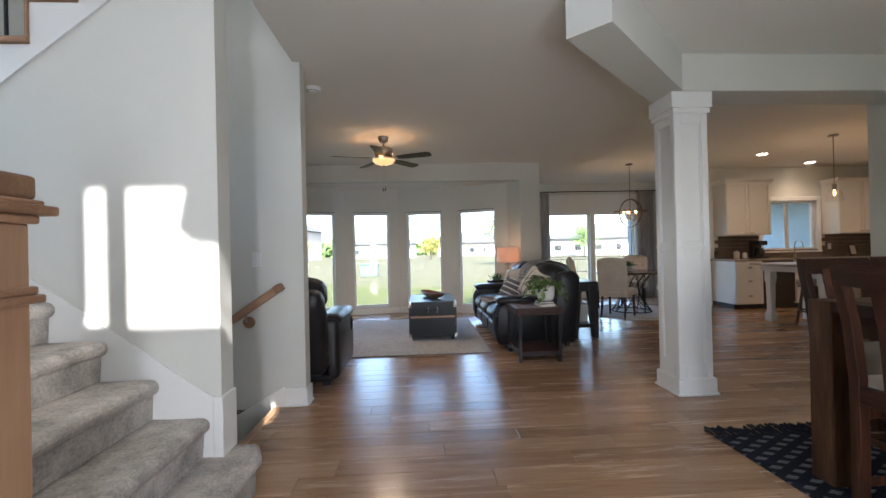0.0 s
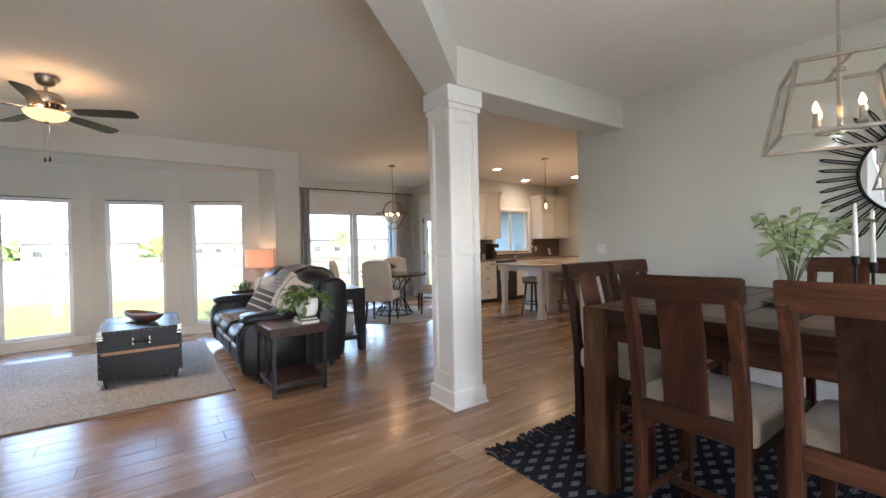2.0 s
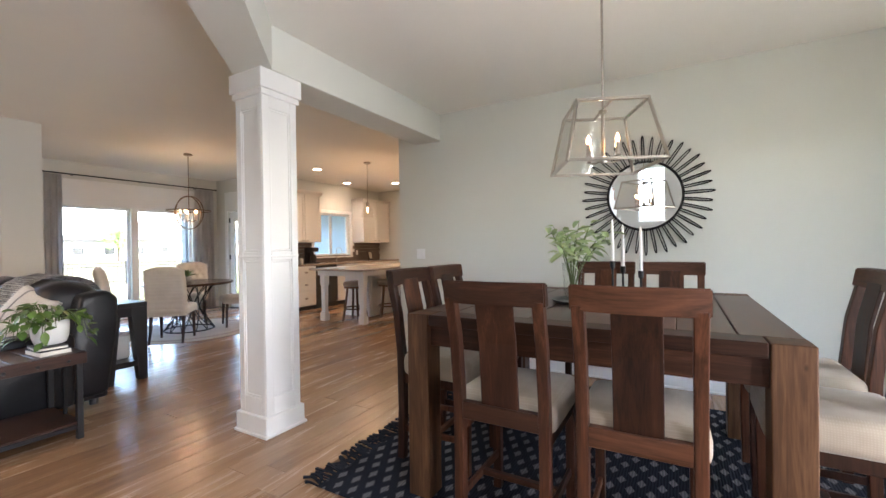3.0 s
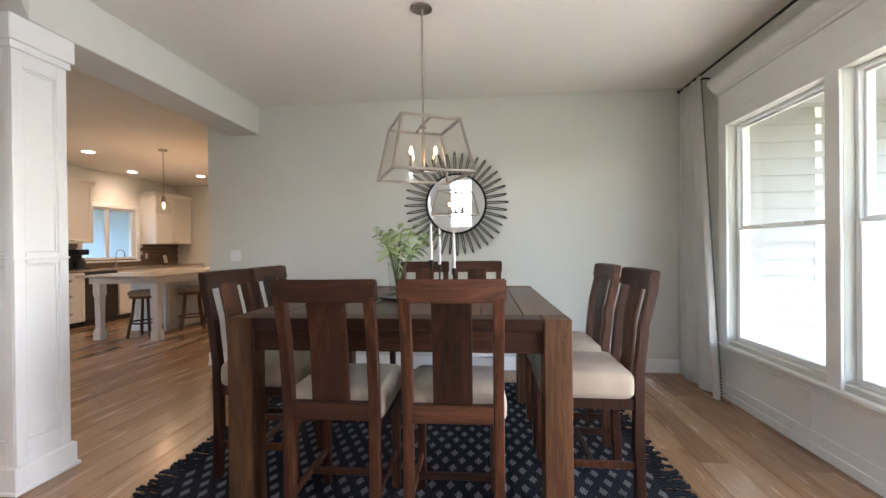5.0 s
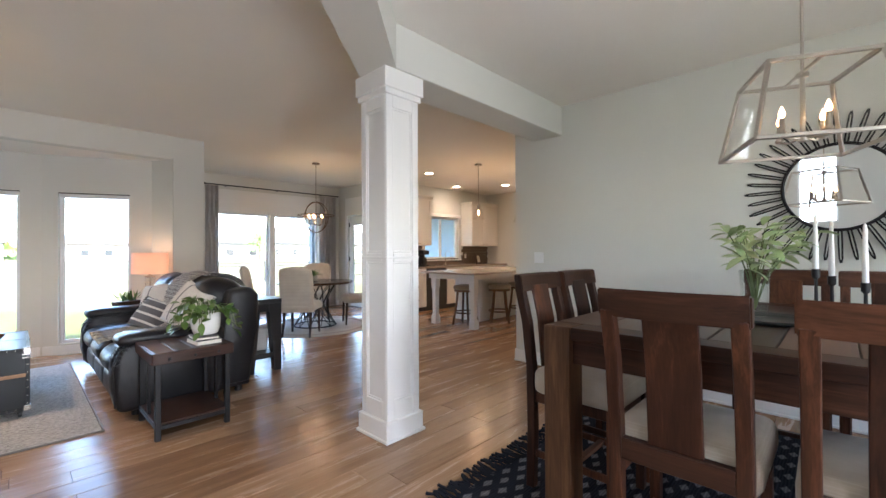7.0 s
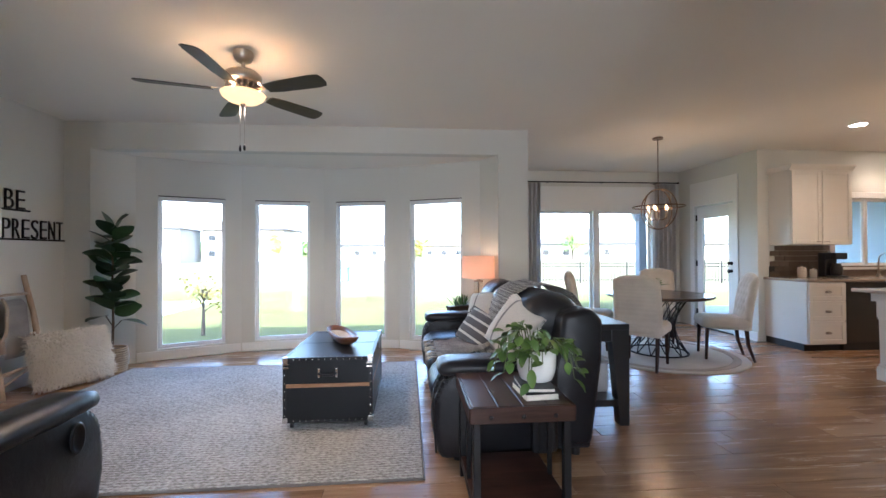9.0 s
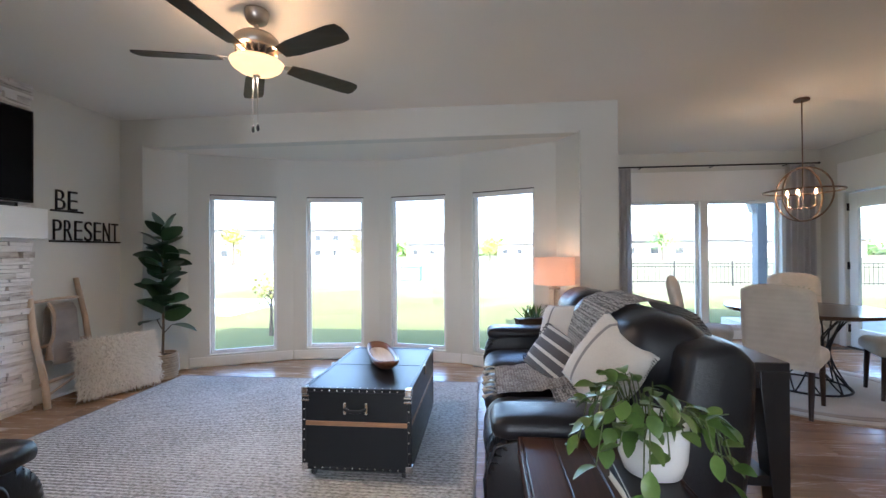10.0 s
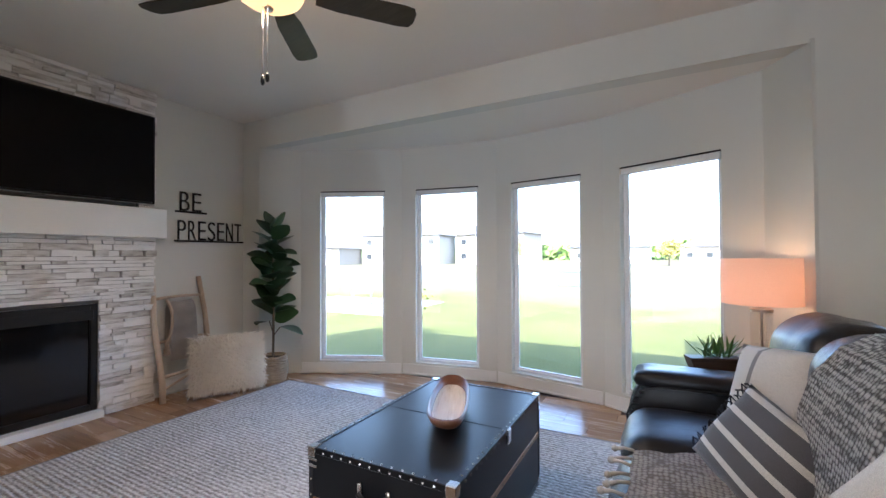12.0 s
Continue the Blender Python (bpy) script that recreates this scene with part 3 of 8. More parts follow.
M_DLEG = mat_wood("acacia_leg", (0.018, 0.008, 0.0035), (0.080, 0.037, 0.017), (0.21, 0.108, 0.052), 0.5, 2, 8.0, "OBJECT", 0.0, 0.3, 0.7)
M_SEAT = mat_fabric("beige_linen", (0.31, 0.255, 0.19), (0.45, 0.38, 0.30), 380, 0.92, 0.3)
TAB = (2.895, 1.37)


def build_table():
    th = thing("dining_table", pose(TAB[0], TAB[1], 0), "square dark-stained plank dining table of counter height", "table")
    h, w = 0.915, 0.785
    n = 8
    for k in range(n):
        y0 = -w + 0.002 + (2 * w) * k / n
        part("plank", box(-w + 0.125, w - 0.125, y0, y0 + 2 * w / n - 0.004, h - 0.052, h, 0.003), M_DWOODX, th)
    for sx in (-1, 1):
        a, b = sorted((sx * w, sx * (w - 0.122)))
        part("breadboard_end", box(a, b, -w + 0.125, w - 0.125, h - 0.052, h + 0.001, 0.003), M_DWOODY, th)
        a, b = sorted((sx * (w - 0.03), sx * (w - 0.055)))
        part("apron", box(a, b, -w + 0.1, w - 0.1, h - 0.155, h - 0.053, 0.002), M_DWOODY, th)
        a, b = sorted((sx * (w - 0.03), sx * (w - 0.055)))
        part("apron", box(-w + 0.1, w - 0.1, a, b, h - 0.155, h - 0.053, 0.002), M_DWOODX, th)
        for sy in (-1, 1):
            a, b = sorted((sx * w, sx * (w - 0.12)))
            c, d = sorted((sy * w, sy * (w - 0.12)))
            part("leg", box(a, b, c, d, 0.0, h + 0.001, 0.005, 2), M_DLEG, th)


def raked(bm, y0, y1, thick, pts, z_of=None):
    """A back post or slat between y0 and y1 that follows (x, z) points."""
    front = [(x, z) for x, z in pts]
    back = [(x - thick, z) for x, z in reversed(pts)]
    return prism(front + back, y0, y1, "y", bm, 0.004)


def chair_parts(th):
    """Seat faces +x; the back leans to -x."""
    line = [(-0.205, 0.0), (-0.195, 0.30), (-0.200, 0.62), (-0.225, 0.85), (-0.268, 1.03)]
    for s in (-1, 1):
        a, b = sorted((s * 0.205, s * 0.162))
        part("back_post", raked(None, a, b, 0.045, line), M_DWOOD, th)
        part("front_leg", prism([(0.175, 0.0), (0.215, 0.0), (0.222, 0.50), (0.175, 0.50)], *sorted((s * 0.204, s * 0.164)), "y", None, 0.004), M_DWOOD, th)
        part("side_rail", box(-0.20, 0.20, *sorted((s * 0.195, s * 0.174)), 0.445, 0.50, 0.003), M_DWOOD, th)
        part("side_stretcher", box(-0.20, 0.19, *sorted((s * 0.190, s * 0.173)), 0.16, 0.195, 0.003), M_DWOOD, th)
    part("front_rail", box(0.182, 0.205, -0.174, 0.174, 0.445, 0.50, 0.003), M_DWOODY, th)
    part("cross_stretcher", box(-0.02, 0.01, -0.174, 0.174, 0.165, 0.19, 0.003), M_DWOODY, th)
    part("lower_back_rail", box(-0.243, -0.205, -0.164, 0.164, 0.515, 0.588, 0.004), M_DWOODY, th)
    part("splat", raked(None, -0.080, 0.080, 0.016, [(-0.214, 0.575), (-0.236, 0.85), (-0.278, 1.04)]), M_DWOOD, th)
    t = bmesh.new()
    n = 12
    rows = []
    for k in range(n + 1):
        y = -0.212 + 0.424 * k / n
        bow = -0.022 * (1 - (y / 0.212) ** 2)
        rows.append([t.verts.new((x + bow, y, z)) for x, z in ((-0.255, 1.010), (-0.270, 1.100), (-0.315, 1.104), (-0.302, 1.010))])
    for a, b in zip(rows, rows[1:]):
        for j in range(4):
            t.faces.new((a[j], a[(j + 1) % 4], b[(j + 1) % 4], b[j]))
    t.faces.new(rows[0]), t.faces.new(list(reversed(rows[-1])))
    bmesh.ops.recalc_face_normals(t, faces=t.faces[:])
    bmesh.ops.bevel(t, geom=[e for e in t.edges if e.is_boundary or e.calc_face_angle(0) > 0.7], offset=0.005, segments=2, affect="EDGES")
    part("top_rail", t, M_DWOODY, th)
    bm = soft_box(-0.205, 0.240, -0.220, 0.220, 0.492, 0.625, 0.045)
    for v in bm.verts:
        if v.co.z > 0.6:
            v.co.z += 0.016 * (1 - (v.co.x / 0.24) ** 2) * (1 - (v.co.y / 0.24) ** 2)
    part("seat_cushion", bm, M_SEAT, th, "beige linen seat cushion", True)


def build_chairs():
    first = None
    spots = [(2.185, 1.60, 0), (2.180, 1.095, 1), (2.57, 2.165, -90), (3.03, 2.160, -91),
             (2.515, 0.455, 89), (3.08, 0.450, 90), (3.56, 1.465, 180), (3.55, 1.02, 179)]
    for x, y, a in spots:
        m = pose(x, y, 0.009, 0, 0, a)
        if first is None:
            first = thing("dining_chair", m, "dark-stained wooden dining chair with a wide splat and a beige cushion", "chair", "chairs round the dining table")
            chair_parts(first)
        else:
            copy_thing(first, m)


build_table()
build_chairs()


# rug under the table
def mat_diamond(name):
    m, n, l, b = mat_base(name)
    v = coords(n, l)
    sep = n.new("ShaderNodeSeparateXYZ")
    l.new(v, sep.inputs[0])
    wob = noise_tex(n, l, v, 30, 3)
    px = math_node(n, l, "ADD", math_node(n, l, "MULTIPLY", sep.outputs[0], 6.0), math_node(n, l, "MULTIPLY", wob, 0.10))
    py = math_node(n, l, "MULTIPLY", sep.outputs[1], 10.5)
    a, c = math_node(n, l, "ADD", px, py), math_node(n, l, "SUBTRACT", px, py)

    def tri(u):
        f = math_node(n, l, "FRACT", u, 0)
        return math_node(n, l, "ABSOLUTE", math_node(n, l, "SUBTRACT", f, 0.5), 0)
    inner = math_node(n, l, "MAXIMUM", tri(a), tri(c))
    fine = n.new("ShaderNodeTexWave")
    fine.bands_direction = "Y"
    fine.inputs["Scale"].default_value, fine.inputs["Distortion"].default_value = 22.0, 2.0
    l.new(v, fine.inputs["Vector"])
    spots = noise_tex(n, l, v, 90, 2)
    f2 = math_node(n, l, "ADD", inner, math_node(n, l, "MULTIPLY", math_node(n, l, "SUBTRACT", spots, 0.5), 0.12))
    dia = ramp(n, l, f2, [(0.20, (0.19, 0.19, 0.20)), (0.27, (0.012, 0.014, 0.022))])
    mixc = n.new("ShaderNodeMix")
    mixc.data_type = "RGBA"
    l.new(math_node(n, l, "MULTIPLY", fine.outputs["Fac"], 0.55), mixc.inputs[0])
    l.new(dia, mixc.inputs["A"])
    mixc.inputs["B"].default_value = (0.03, 0.034, 0.045, 1)
    l.new(mixc.outputs["Result"], b.inputs["Base Color"])
    b.inputs["Roughness"].default_value = 0.95
    b.inputs["Specular IOR Level"].default_value = 0.08
    bump(n, l, b, math_node(n, l, "ADD", fine.outputs["Fac"], inner), 0.8, 0.004)
    return m


M_DRUG = mat_diamond("diamond_weave")
M_YARN = mat_plain("charcoal_yarn", (0.018, 0.020, 0.027), 0.95, grain=400, vary=0.4, bumps=0.4, spec=0.1)
rug = thing("rug", pose(0, 0, 0), "charcoal flatweave rug with pale diamonds and a shaggy fringe", "rug")
RX0, RX1, RY0, RY1 = 1.93, 4.05, 0.06, 2.62
part("rug_body", box(RX0, RX1, RY0, RY1, 0.001, 0.009, 0.003), M_DRUG, rug)
rng = random.Random(3)
bm = bmesh.new()
for edge, sgn in ((RY1, 1), (RY0, -1)):
    x = RX0
    while x < RX1:
        pts = [(x, edge - sgn * 0.02, 0.009)]
        ln, a = rng.uniform(0.06, 0.13), rng.uniform(-0.05, 0.05)
        for k in range(1, 4):
            pts.append((x + a * k / 3 + rng.uniform(-0.012, 0.012), edge + sgn * ln * k / 3, 0.009 + rng.uniform(0, 0.012) * (1 - k / 4)))
        path_tube(pts, [0.004, 0.006, 0.006, 0.009], 4, bm)
        x += rng.uniform(0.008, 0.017)
part("fringe", bm, M_YARN, rug, "charcoal yarn fringe")["kind"] = "stuff"

# pendant lantern
M_NICKEL = mat_plain("brushed_nickel", (0.42, 0.38, 0.33), 0.32, 0.95, vary=0.08)
M_CLEAR = mat_glass("clear_glass", (0.99, 0.985, 0.975), 0.3)
M_BULB = mat_emit("warm_bulb", (1.0, 0.52, 0.19), 1.3)
M_CANDLE_W = mat_plain("white_sleeve", (0.40, 0.35, 0.29), 0.5)


def bar_frame(pts, r, mat, th, name):
    for a, b in pts:
        bm = bmesh.new()
        d = (Vector(b) - Vector(a))
        m = Matrix.Translation((Vector(a) + Vector(b)) / 2) @ d.to_track_quat("Z", "Y").to_matrix().to_4x4()
        box(-r, r, -r, r, -d.length / 2 - r, d.length / 2 + r, 0.0015, bm=bm, m=m)
        part(name, bm, mat, th)


def build_lantern():
    th = thing("lantern_pendant", pose(2.872, 1.330, 0, 0, 0, 24), "tapered brushed-metal lantern pendant with clear glass and candle bulbs", "pendant lamp")
    zt, zb, t, w = 2.005, 1.682, 0.18, 0.245
    top = [(t * a, t * b, zt) for a, b in ((-1, -1), (1, -1), (1, 1), (-1, 1))]
    bot = [(w * a, w * b, zb) for a, b in ((-1, -1), (1, -1), (1, 1), (-1, 1))]
    bar_frame([(top[k], top[(k + 1) % 4]) for k in range(4)], 0.008, M_NICKEL, th, "top_bar")
    bar_frame([(bot[k], bot[(k + 1) % 4]) for k in range(4)], 0.008, M_NICKEL, th, "bottom_bar")
    bar_frame([(top[k], bot[k]) for k in range(4)], 0.008, M_NICKEL, th, "corner_bar")
    bar_frame([((-t, 0, zt), (t, 0, zt))], 0.006, M_NICKEL, th, "cross_bar")
    for k in range(4):
        bm = bmesh.new()
        vs = [bm.verts.new(Vector(p) * 1.0) for p in (top[k], top[(k + 1) % 4], bot[(k + 1) % 4], bot[k])]
        bm.faces.new(vs)
        r = bmesh.ops.extrude_face_region(bm, geom=bm.faces[:])
        bmesh.ops.translate(bm, verts=[v for v in r["geom"] if isinstance(v, bmesh.types.BMVert)], vec=(0.0012, 0.0012, 0))
        ob = part("glass_pane", bm, M_CLEAR, th)
        ob.visible_shadow = False
    part("rod", tube((0, 0, zt), (0, 0, CEIL), 0.0065), M_NICKEL, th)
    part("stem", lathe([(0.010, 1.72), (0.010, 1.98), (0.024, 1.985), (0.024, 2.0), (0.010, 2.01)], 16), M_NICKEL, th)
    part("canopy", lathe([(0.065, CEIL - 0.012), (0.065, CEIL - 0.006), (0.06, CEIL)], 24), M_NICKEL, th)
    part("hub", lathe([(0.0, 1.700), (0.018, 1.705), (0.022, 1.73), (0.010, 1.745)], 16), M_NICKEL, th)
    for k in range(4):
        a = math.pi / 2 * k + 0.5
        x, y = 0.105 * math.cos(a), 0.105 * math.sin(a)
        arm = part("arm", path_tube([(0.01 * math.cos(a), 0.01 * math.sin(a), 1.722), (x * 0.6, y * 0.6, 1.712), (x, y, 1.725)], 0.005, 8), M_NICKEL, th)
        part("cup", lathe([(0.014, 1.722), (0.019, 1.73), (0.012, 1.745), (0.010, 1.80)], 12, m=pose(x, y, 0)), M_NICKEL, arm)
        part("bulb", lathe([(0.005, 1.800), (0.012, 1.813), (0.012, 1.824), (0.005, 1.843), (0.0005, 1.853)], 12, m=pose(x, y, 0)), M_BULB, arm, "lit candle bulb", True)
    lamp_point("lantern_light", (2.872, 1.330, 1.872), 0.8, WARM2, 0.012)


build_lantern()


# mirror with looped wire rays
def build_mirror():
    th = thing("sunburst_mirror", pose(XE, 1.226, 1.669) @ pose(0, 0, 0, 0, -90, 0), "round wall mirror in a black sunburst wire frame", "mirror")
    mm, n, l, b = mat_base("mirror_glass")
    b.inputs["Metallic"].default_value, b.inputs["Roughness"].default_value = 1.0, 0.015
    b.inputs["Base Color"].default_value = (0.88, 0.89, 0.89, 1)
    part("mirror_glass", lathe([(0.29, 0.012), (0.29, 0.020)], 64), mm, th, "clear round mirror glass")
    ring = [(0.298 * math.cos(a), 0.298 * math.sin(a), 0.02) for a in (2 * math.pi * k / 64 for k in range(64))]
    part("ring", path_tube(ring, 0.011, 8, closed=True), M_BLACK, th)
    part("back_plate", lathe([(0.30, 0.001), (0.30, 0.012)], 48), M_BLACK, th)
    n = 40
    for k in range(n):
        a = 2 * math.pi * k / n + 0.02
        r1 = 0.525 if k % 2 == 0 else 0.512
        w = 0.0095
        loop = [(0.300, -w * 0.9, 0.015), (0.40, -w, 0.017), (r1 - 0.03, -w * 0.8, 0.018), (r1, -w * 0.15, 0.018), (r1, w * 0.15, 0.018), (r1 - 0.03, w * 0.8, 0.018), (0.40, w, 0.017), (0.300, w * 0.9, 0.015)]
        rot = Matrix.Rotation(a, 4, "Z")
        part("ray", path_tube([rot @ Vector(p) for p in loop], 0.0052, 6), M_BLACK, th)


build_mirror()


# leaves
def leaf_mesh(ln, wd, fold=0.25, droop=0.2, n=5):
    """One leaf along +x, folded on its rib and drooping."""
    t = bmesh.new()
    rows = []
    for k in range(n + 1):
        u = k / n
        half = wd / 2 * math.sin(math.pi * min(1, u * 0.93 + 0.04)) ** 0.8
        z = -droop * ln * u * u
        rows.append((t.verts.new((ln * u, -half, z + fold * half)), t.verts.new((ln * u, 0, z)), t.verts.new((ln * u, half, z + fold * half))))
    for a, b in zip(rows, rows[1:]):
        t.faces.new((a[0], b[0], b[1], a[1]))
        t.faces.new((a[1], b[1], b[2], a[2]))
    for f in t.faces:
        f.smooth = True
    return t


def mat_leaf(name, a, c, rough=0.4):
    m, n, l, b = mat_base(name)
    g = n.new("ShaderNodeObjectInfo")
    i = n.new("ShaderNodeNewGeometry")
    v = coords(n, l)
    nz = noise_tex(n, l, v, 25, 3)
    f = math_node(n, l, "ADD", math_node(n, l, "MULTIPLY", math_node(n, l, "ADD", g.outputs["Random"], i.outputs["Random Per Island"]), 0.35), math_node(n, l, "MULTIPLY", nz, 0.4))
    l.new(ramp(n, l, f, [(0.2, a), (0.75, c)]), b.inputs["Base Color"])
    b.inputs["Roughness"].default_value = rough
    b.inputs["Transmission Weight"].default_value = 0.0
    b.inputs["Subsurface Weight"].default_value = 0.08
    bump(n, l, b, nz, 0.2)
    return m


M_OLIVE = mat_leaf("sage_leaf", (0.19, 0.27, 0.09), (0.48, 0.57, 0.31))
M_STEM = mat_plain("plant_stem", (0.09, 0.12, 0.04), 0.7)
M_WAX = mat_plain("white_wax", (0.80, 0.79, 0.75), 0.45, vary=0.02, bumps=0.02)


def leaf_object(mesh, m, th, name="leaf"):
    ob = new(name, mesh)
    ob.parent = th
    ob.matrix_local = m
    return ob


def make_mesh(bm, name, mat):
    me = bpy.data.meshes.new(name)
    bm.to_mesh(me)
    bm.free()
    me.materials.append(mat)
    return me


def build_vase():
    th = thing("vase_with_greenery", pose(2.84, 1.50, 0.935), "clear glass vase holding sage-green leafy branches", "vase")
    g = lathe([(0.045, 0.0), (0.050, 0.02), (0.052, 0.12), (0.060, 0.21), (0.056, 0.21), (0.047, 0.12), (0.045, 0.03), (0.0, 0.028)], 24)
    part("glass", g, mat_glass("vase_glass", (0.97, 0.98, 0.97), 0.7), th, "clear ribbed glass", True).visible_shadow = False
    rng = random.Random(11)
    meshes = [make_mesh(leaf_mesh(rng.uniform(0.07, 0.11), rng.uniform(0.028, 0.042), 0.3, rng.uniform(0.1, 0.5)), "leaf", M_OLIVE) for k in range(5)]
    for k in range(17):
        a = rng.uniform(0, 2 * math.pi)
        tilt = rng.uniform(0.25, 1.15)
        ln = rng.uniform(0.22, 0.36)
        pts, p, d = [], Vector((0, 0, 0.03)), Vector((0.25 * math.cos(a) * tilt, 0.25 * math.sin(a) * tilt, 1))
        pts = [p.copy()]
        for j in range(6):
            d = (d + Vector((math.cos(a), math.sin(a), -0.1)) * tilt * 0.16).normalized()
            p = p + d * (0.12 if j == 0 else ln / 5)
            pts.append(p.copy())
        part("branch", path_tube(pts, [0.003, 0.003, 0.0025, 0.002, 0.002, 0.0015, 0.001], 5), M_STEM, th)
        for j in range(3, 7):
            for q in range(2 if j < 6 else 1):
                yaw = a + rng.uniform(-1.5, 1.5)
                leaf_object(rng.choice(meshes), Matrix.Translation(pts[j]) @ Euler((rng.uniform(-0.5, 0.5), rng.uniform(-0.9, 0.25), yaw)).to_matrix().to_4x4(), th)


build_vase()
bm = lathe([(0.0, 0.0), (0.15, 0.0), (0.175, 0.016), (0.17, 0.018), (0.148, 0.006), (0.0, 0.006)], 40)
tagged(done(bm, "tray", mat_plain("dark_green_metal", (0.02, 0.026, 0.024), 0.4, 0.3), None, "", True), "round dark metal tray on the dining table", "tray").location = (2.86, 1.45, 0.917)
for x, y, h in ((2.93, 1.295, 0.27), (2.97, 1.245, 0.24), (2.88, 1.145, 0.22)):
    th = thing("candlestick", pose(x, y, 0.917), "slim black candlestick holding a white taper candle", "candle", "taper candles on the table")
    part("holder", lathe([(0.042, 0), (0.044, 0.006), (0.010, 0.014), (0.007, 0.05), (0.006, h - 0.08), (0.014, h - 0.07), (0.015, h - 0.035)], 16), M_BLACK, th)
    part("taper", lathe([(0.0105, h - 0.065), (0.0100, h + 0.05), (0.0065, h + 0.195), (0.001, h + 0.205)], 12), M_WAX, th, "white wax taper", True)

# light switch plate
th = thing("light_switch", pose(XE - 0.001, 3.58, 1.165, 0, 0, -90), "white double rocker light switch plate", "switch")
part("plate", box(-0.058, 0.058, -0.006, 0, -0.058, 0.058, 0.003), M_VINYL, th)
for s in (-0.024, 0.024):
    part("rocker", box(s - 0.016, s + 0.016, -0.010, -0.006, -0.034, 0.034, 0.002), M_VINYL, th)
th = thing("floor_register", pose(XE - 0.02, 0.95, 0.17, 0, 0, -90), "white slatted wall register above the baseboard", "vent")
part("register_frame", box(-0.17, 0.17, -0.006, 0.018, -0.03, 0.12, 0.003), M_VINYL, th)
for k in range(7):
    part("slat", box(-0.15, 0.15, -0.012, -0.004, -0.012 + k * 0.017, -0.004 + k * 0.017, 0.002), M_VINYL, th)


# casing, crown head and panels round the dining windows
def build_casing():
    bm = bmesh.new()
    x0, x1 = DWIN[0][0], DWIN[1][1]
    y = YF
    box(x1, x1 + 0.10, y, y + 0.02, DZ0 - 0.03, DZ1, 0.003, bm=bm)
    box(x0 - 0.10, x0, y, y + 0.02, DZ0 - 0.03, DZ1, 0.003, bm=bm)
    box(DWIN[0][1], DWIN[1][0], y, y + 0.02, DZ0 - 0.03, DZ1, 0.003, bm=bm)
    box(x0 - 0.10, x1 + 0.10, y, y + 0.02, DZ1, DZ1 + 0.09, 0.003, bm=bm)
    box(x0 - 0.13, x1 + 0.13, y, y + 0.045, DZ0 - 0.06, DZ0 - 0.03, 0.006, bm=bm)
    box(x0 - 0.10, x1 + 0.10, y, y + 0.018, DZ1 + 0.09, DZ1 + 0.27, 0.002, bm=bm)
    box(x0 - 0.12, x1 + 0.12, y, y + 0.03, DZ1 + 0.27, DZ1 + 0.30, 0.004, bm=bm)
    prism([(0, 0), (0.03, 0), (0.045, 0.02), (0.075, 0.055), (0.085, 0.08), (0.085, 0.10), (0, 0.10)], x0 - 0.14, x1 + 0.14, "x", bm, 0.0, Matrix.Translation((0, y, DZ1 + 0.30)))
    tagged(done(bm, "trim", M_TRIM), "white painted window casing with a crown head", "trim", kind="structure")
    bm = bmesh.new()
    box(1.30, XE, y, y + 0.004, 0.01, DZ0 - 0.07, bm=bm)
    box(1.30, XE, y, y + 0.018, 0.0, 0.06, 0.003, bm=bm)
    box(1.30, XE, y, y + 0.012, 0.06, 0.13, 0.003, bm=bm)
    box(1.30, XE, y, y + 0.012, 0.36, DZ0 - 0.06, 0.003, bm=bm)
    for a in (1.30, 2.18, 2.93, 3.78, 4.36):
        box(a, a + 0.10, y, y + 0.012, 0.13, 0.36, 0.003, bm=bm)
    tagged(done(bm, "trim", M_TRIM), "white panelled wainscot under the windows", "trim", kind="structure")


build_casing()


def curtain(name, m, w, z0, z1, waves, depth, mat, label, seed=0, flare=0.0, trim=None, lean=0.0):
    """A hanging curtain, pleated along x of m."""
    th = thing(name, m, label, "curtain")
    rng = random.Random(seed)
    t = bmesh.new()
    nx, nz = waves * 8, 14
    ph = [rng.uniform(-0.5, 0.5) for _ in range(waves + 2)]
    grid = []
    for j in range(nz + 1):
        v = j / nz
        z = z0 + (z1 - z0) * v
        row = []
        for i in range(nx + 1):
            u = i / nx
            k = int(u * waves)
            amp = depth * (0.55 + 0.45 * (1 - v)) * (0.8 + 0.3 * math.sin(k * 1.7 + seed))
            x = (u - 0.5) * w * (1 + flare * (1 - v)) + 0.012 * ph[k] * (1 - v) + lean * (1 - v)
            yv = amp * math.sin(2 * math.pi * u * waves + ph[k] * 0.6 * (1 - v))
            row.append(t.verts.new((x, yv, z)))
        grid.append(row)
    for a, b in zip(grid, grid[1:]):
        for i in range(nx):
            t.faces.new((a[i], a[i + 1], b[i + 1], b[i])).smooth = True
    r = bmesh.ops.solidify(t, geom=t.faces[:], thickness=0.003)
    part("panel", t, mat, th)
    if trim:
        bm = bmesh.new()
        for j in range(110):
            v = j / 109
            z = z0 + (z1 - z0) * v * 0.985 + 0.004
            x = -0.5 * w * (1 + flare * (1 - v)) + 0.012 * ph[0] * (1 - v) - 0.006 + lean * (1 - v)
            bmesh.ops.create_icosphere(bm, subdivisions=1, radius=0.0075, matrix=Matrix.Translation((x, 0, z)))
        part("pompom_trim", bm, trim, th, "small black pompom edging")["kind"] = "stuff"
    return th


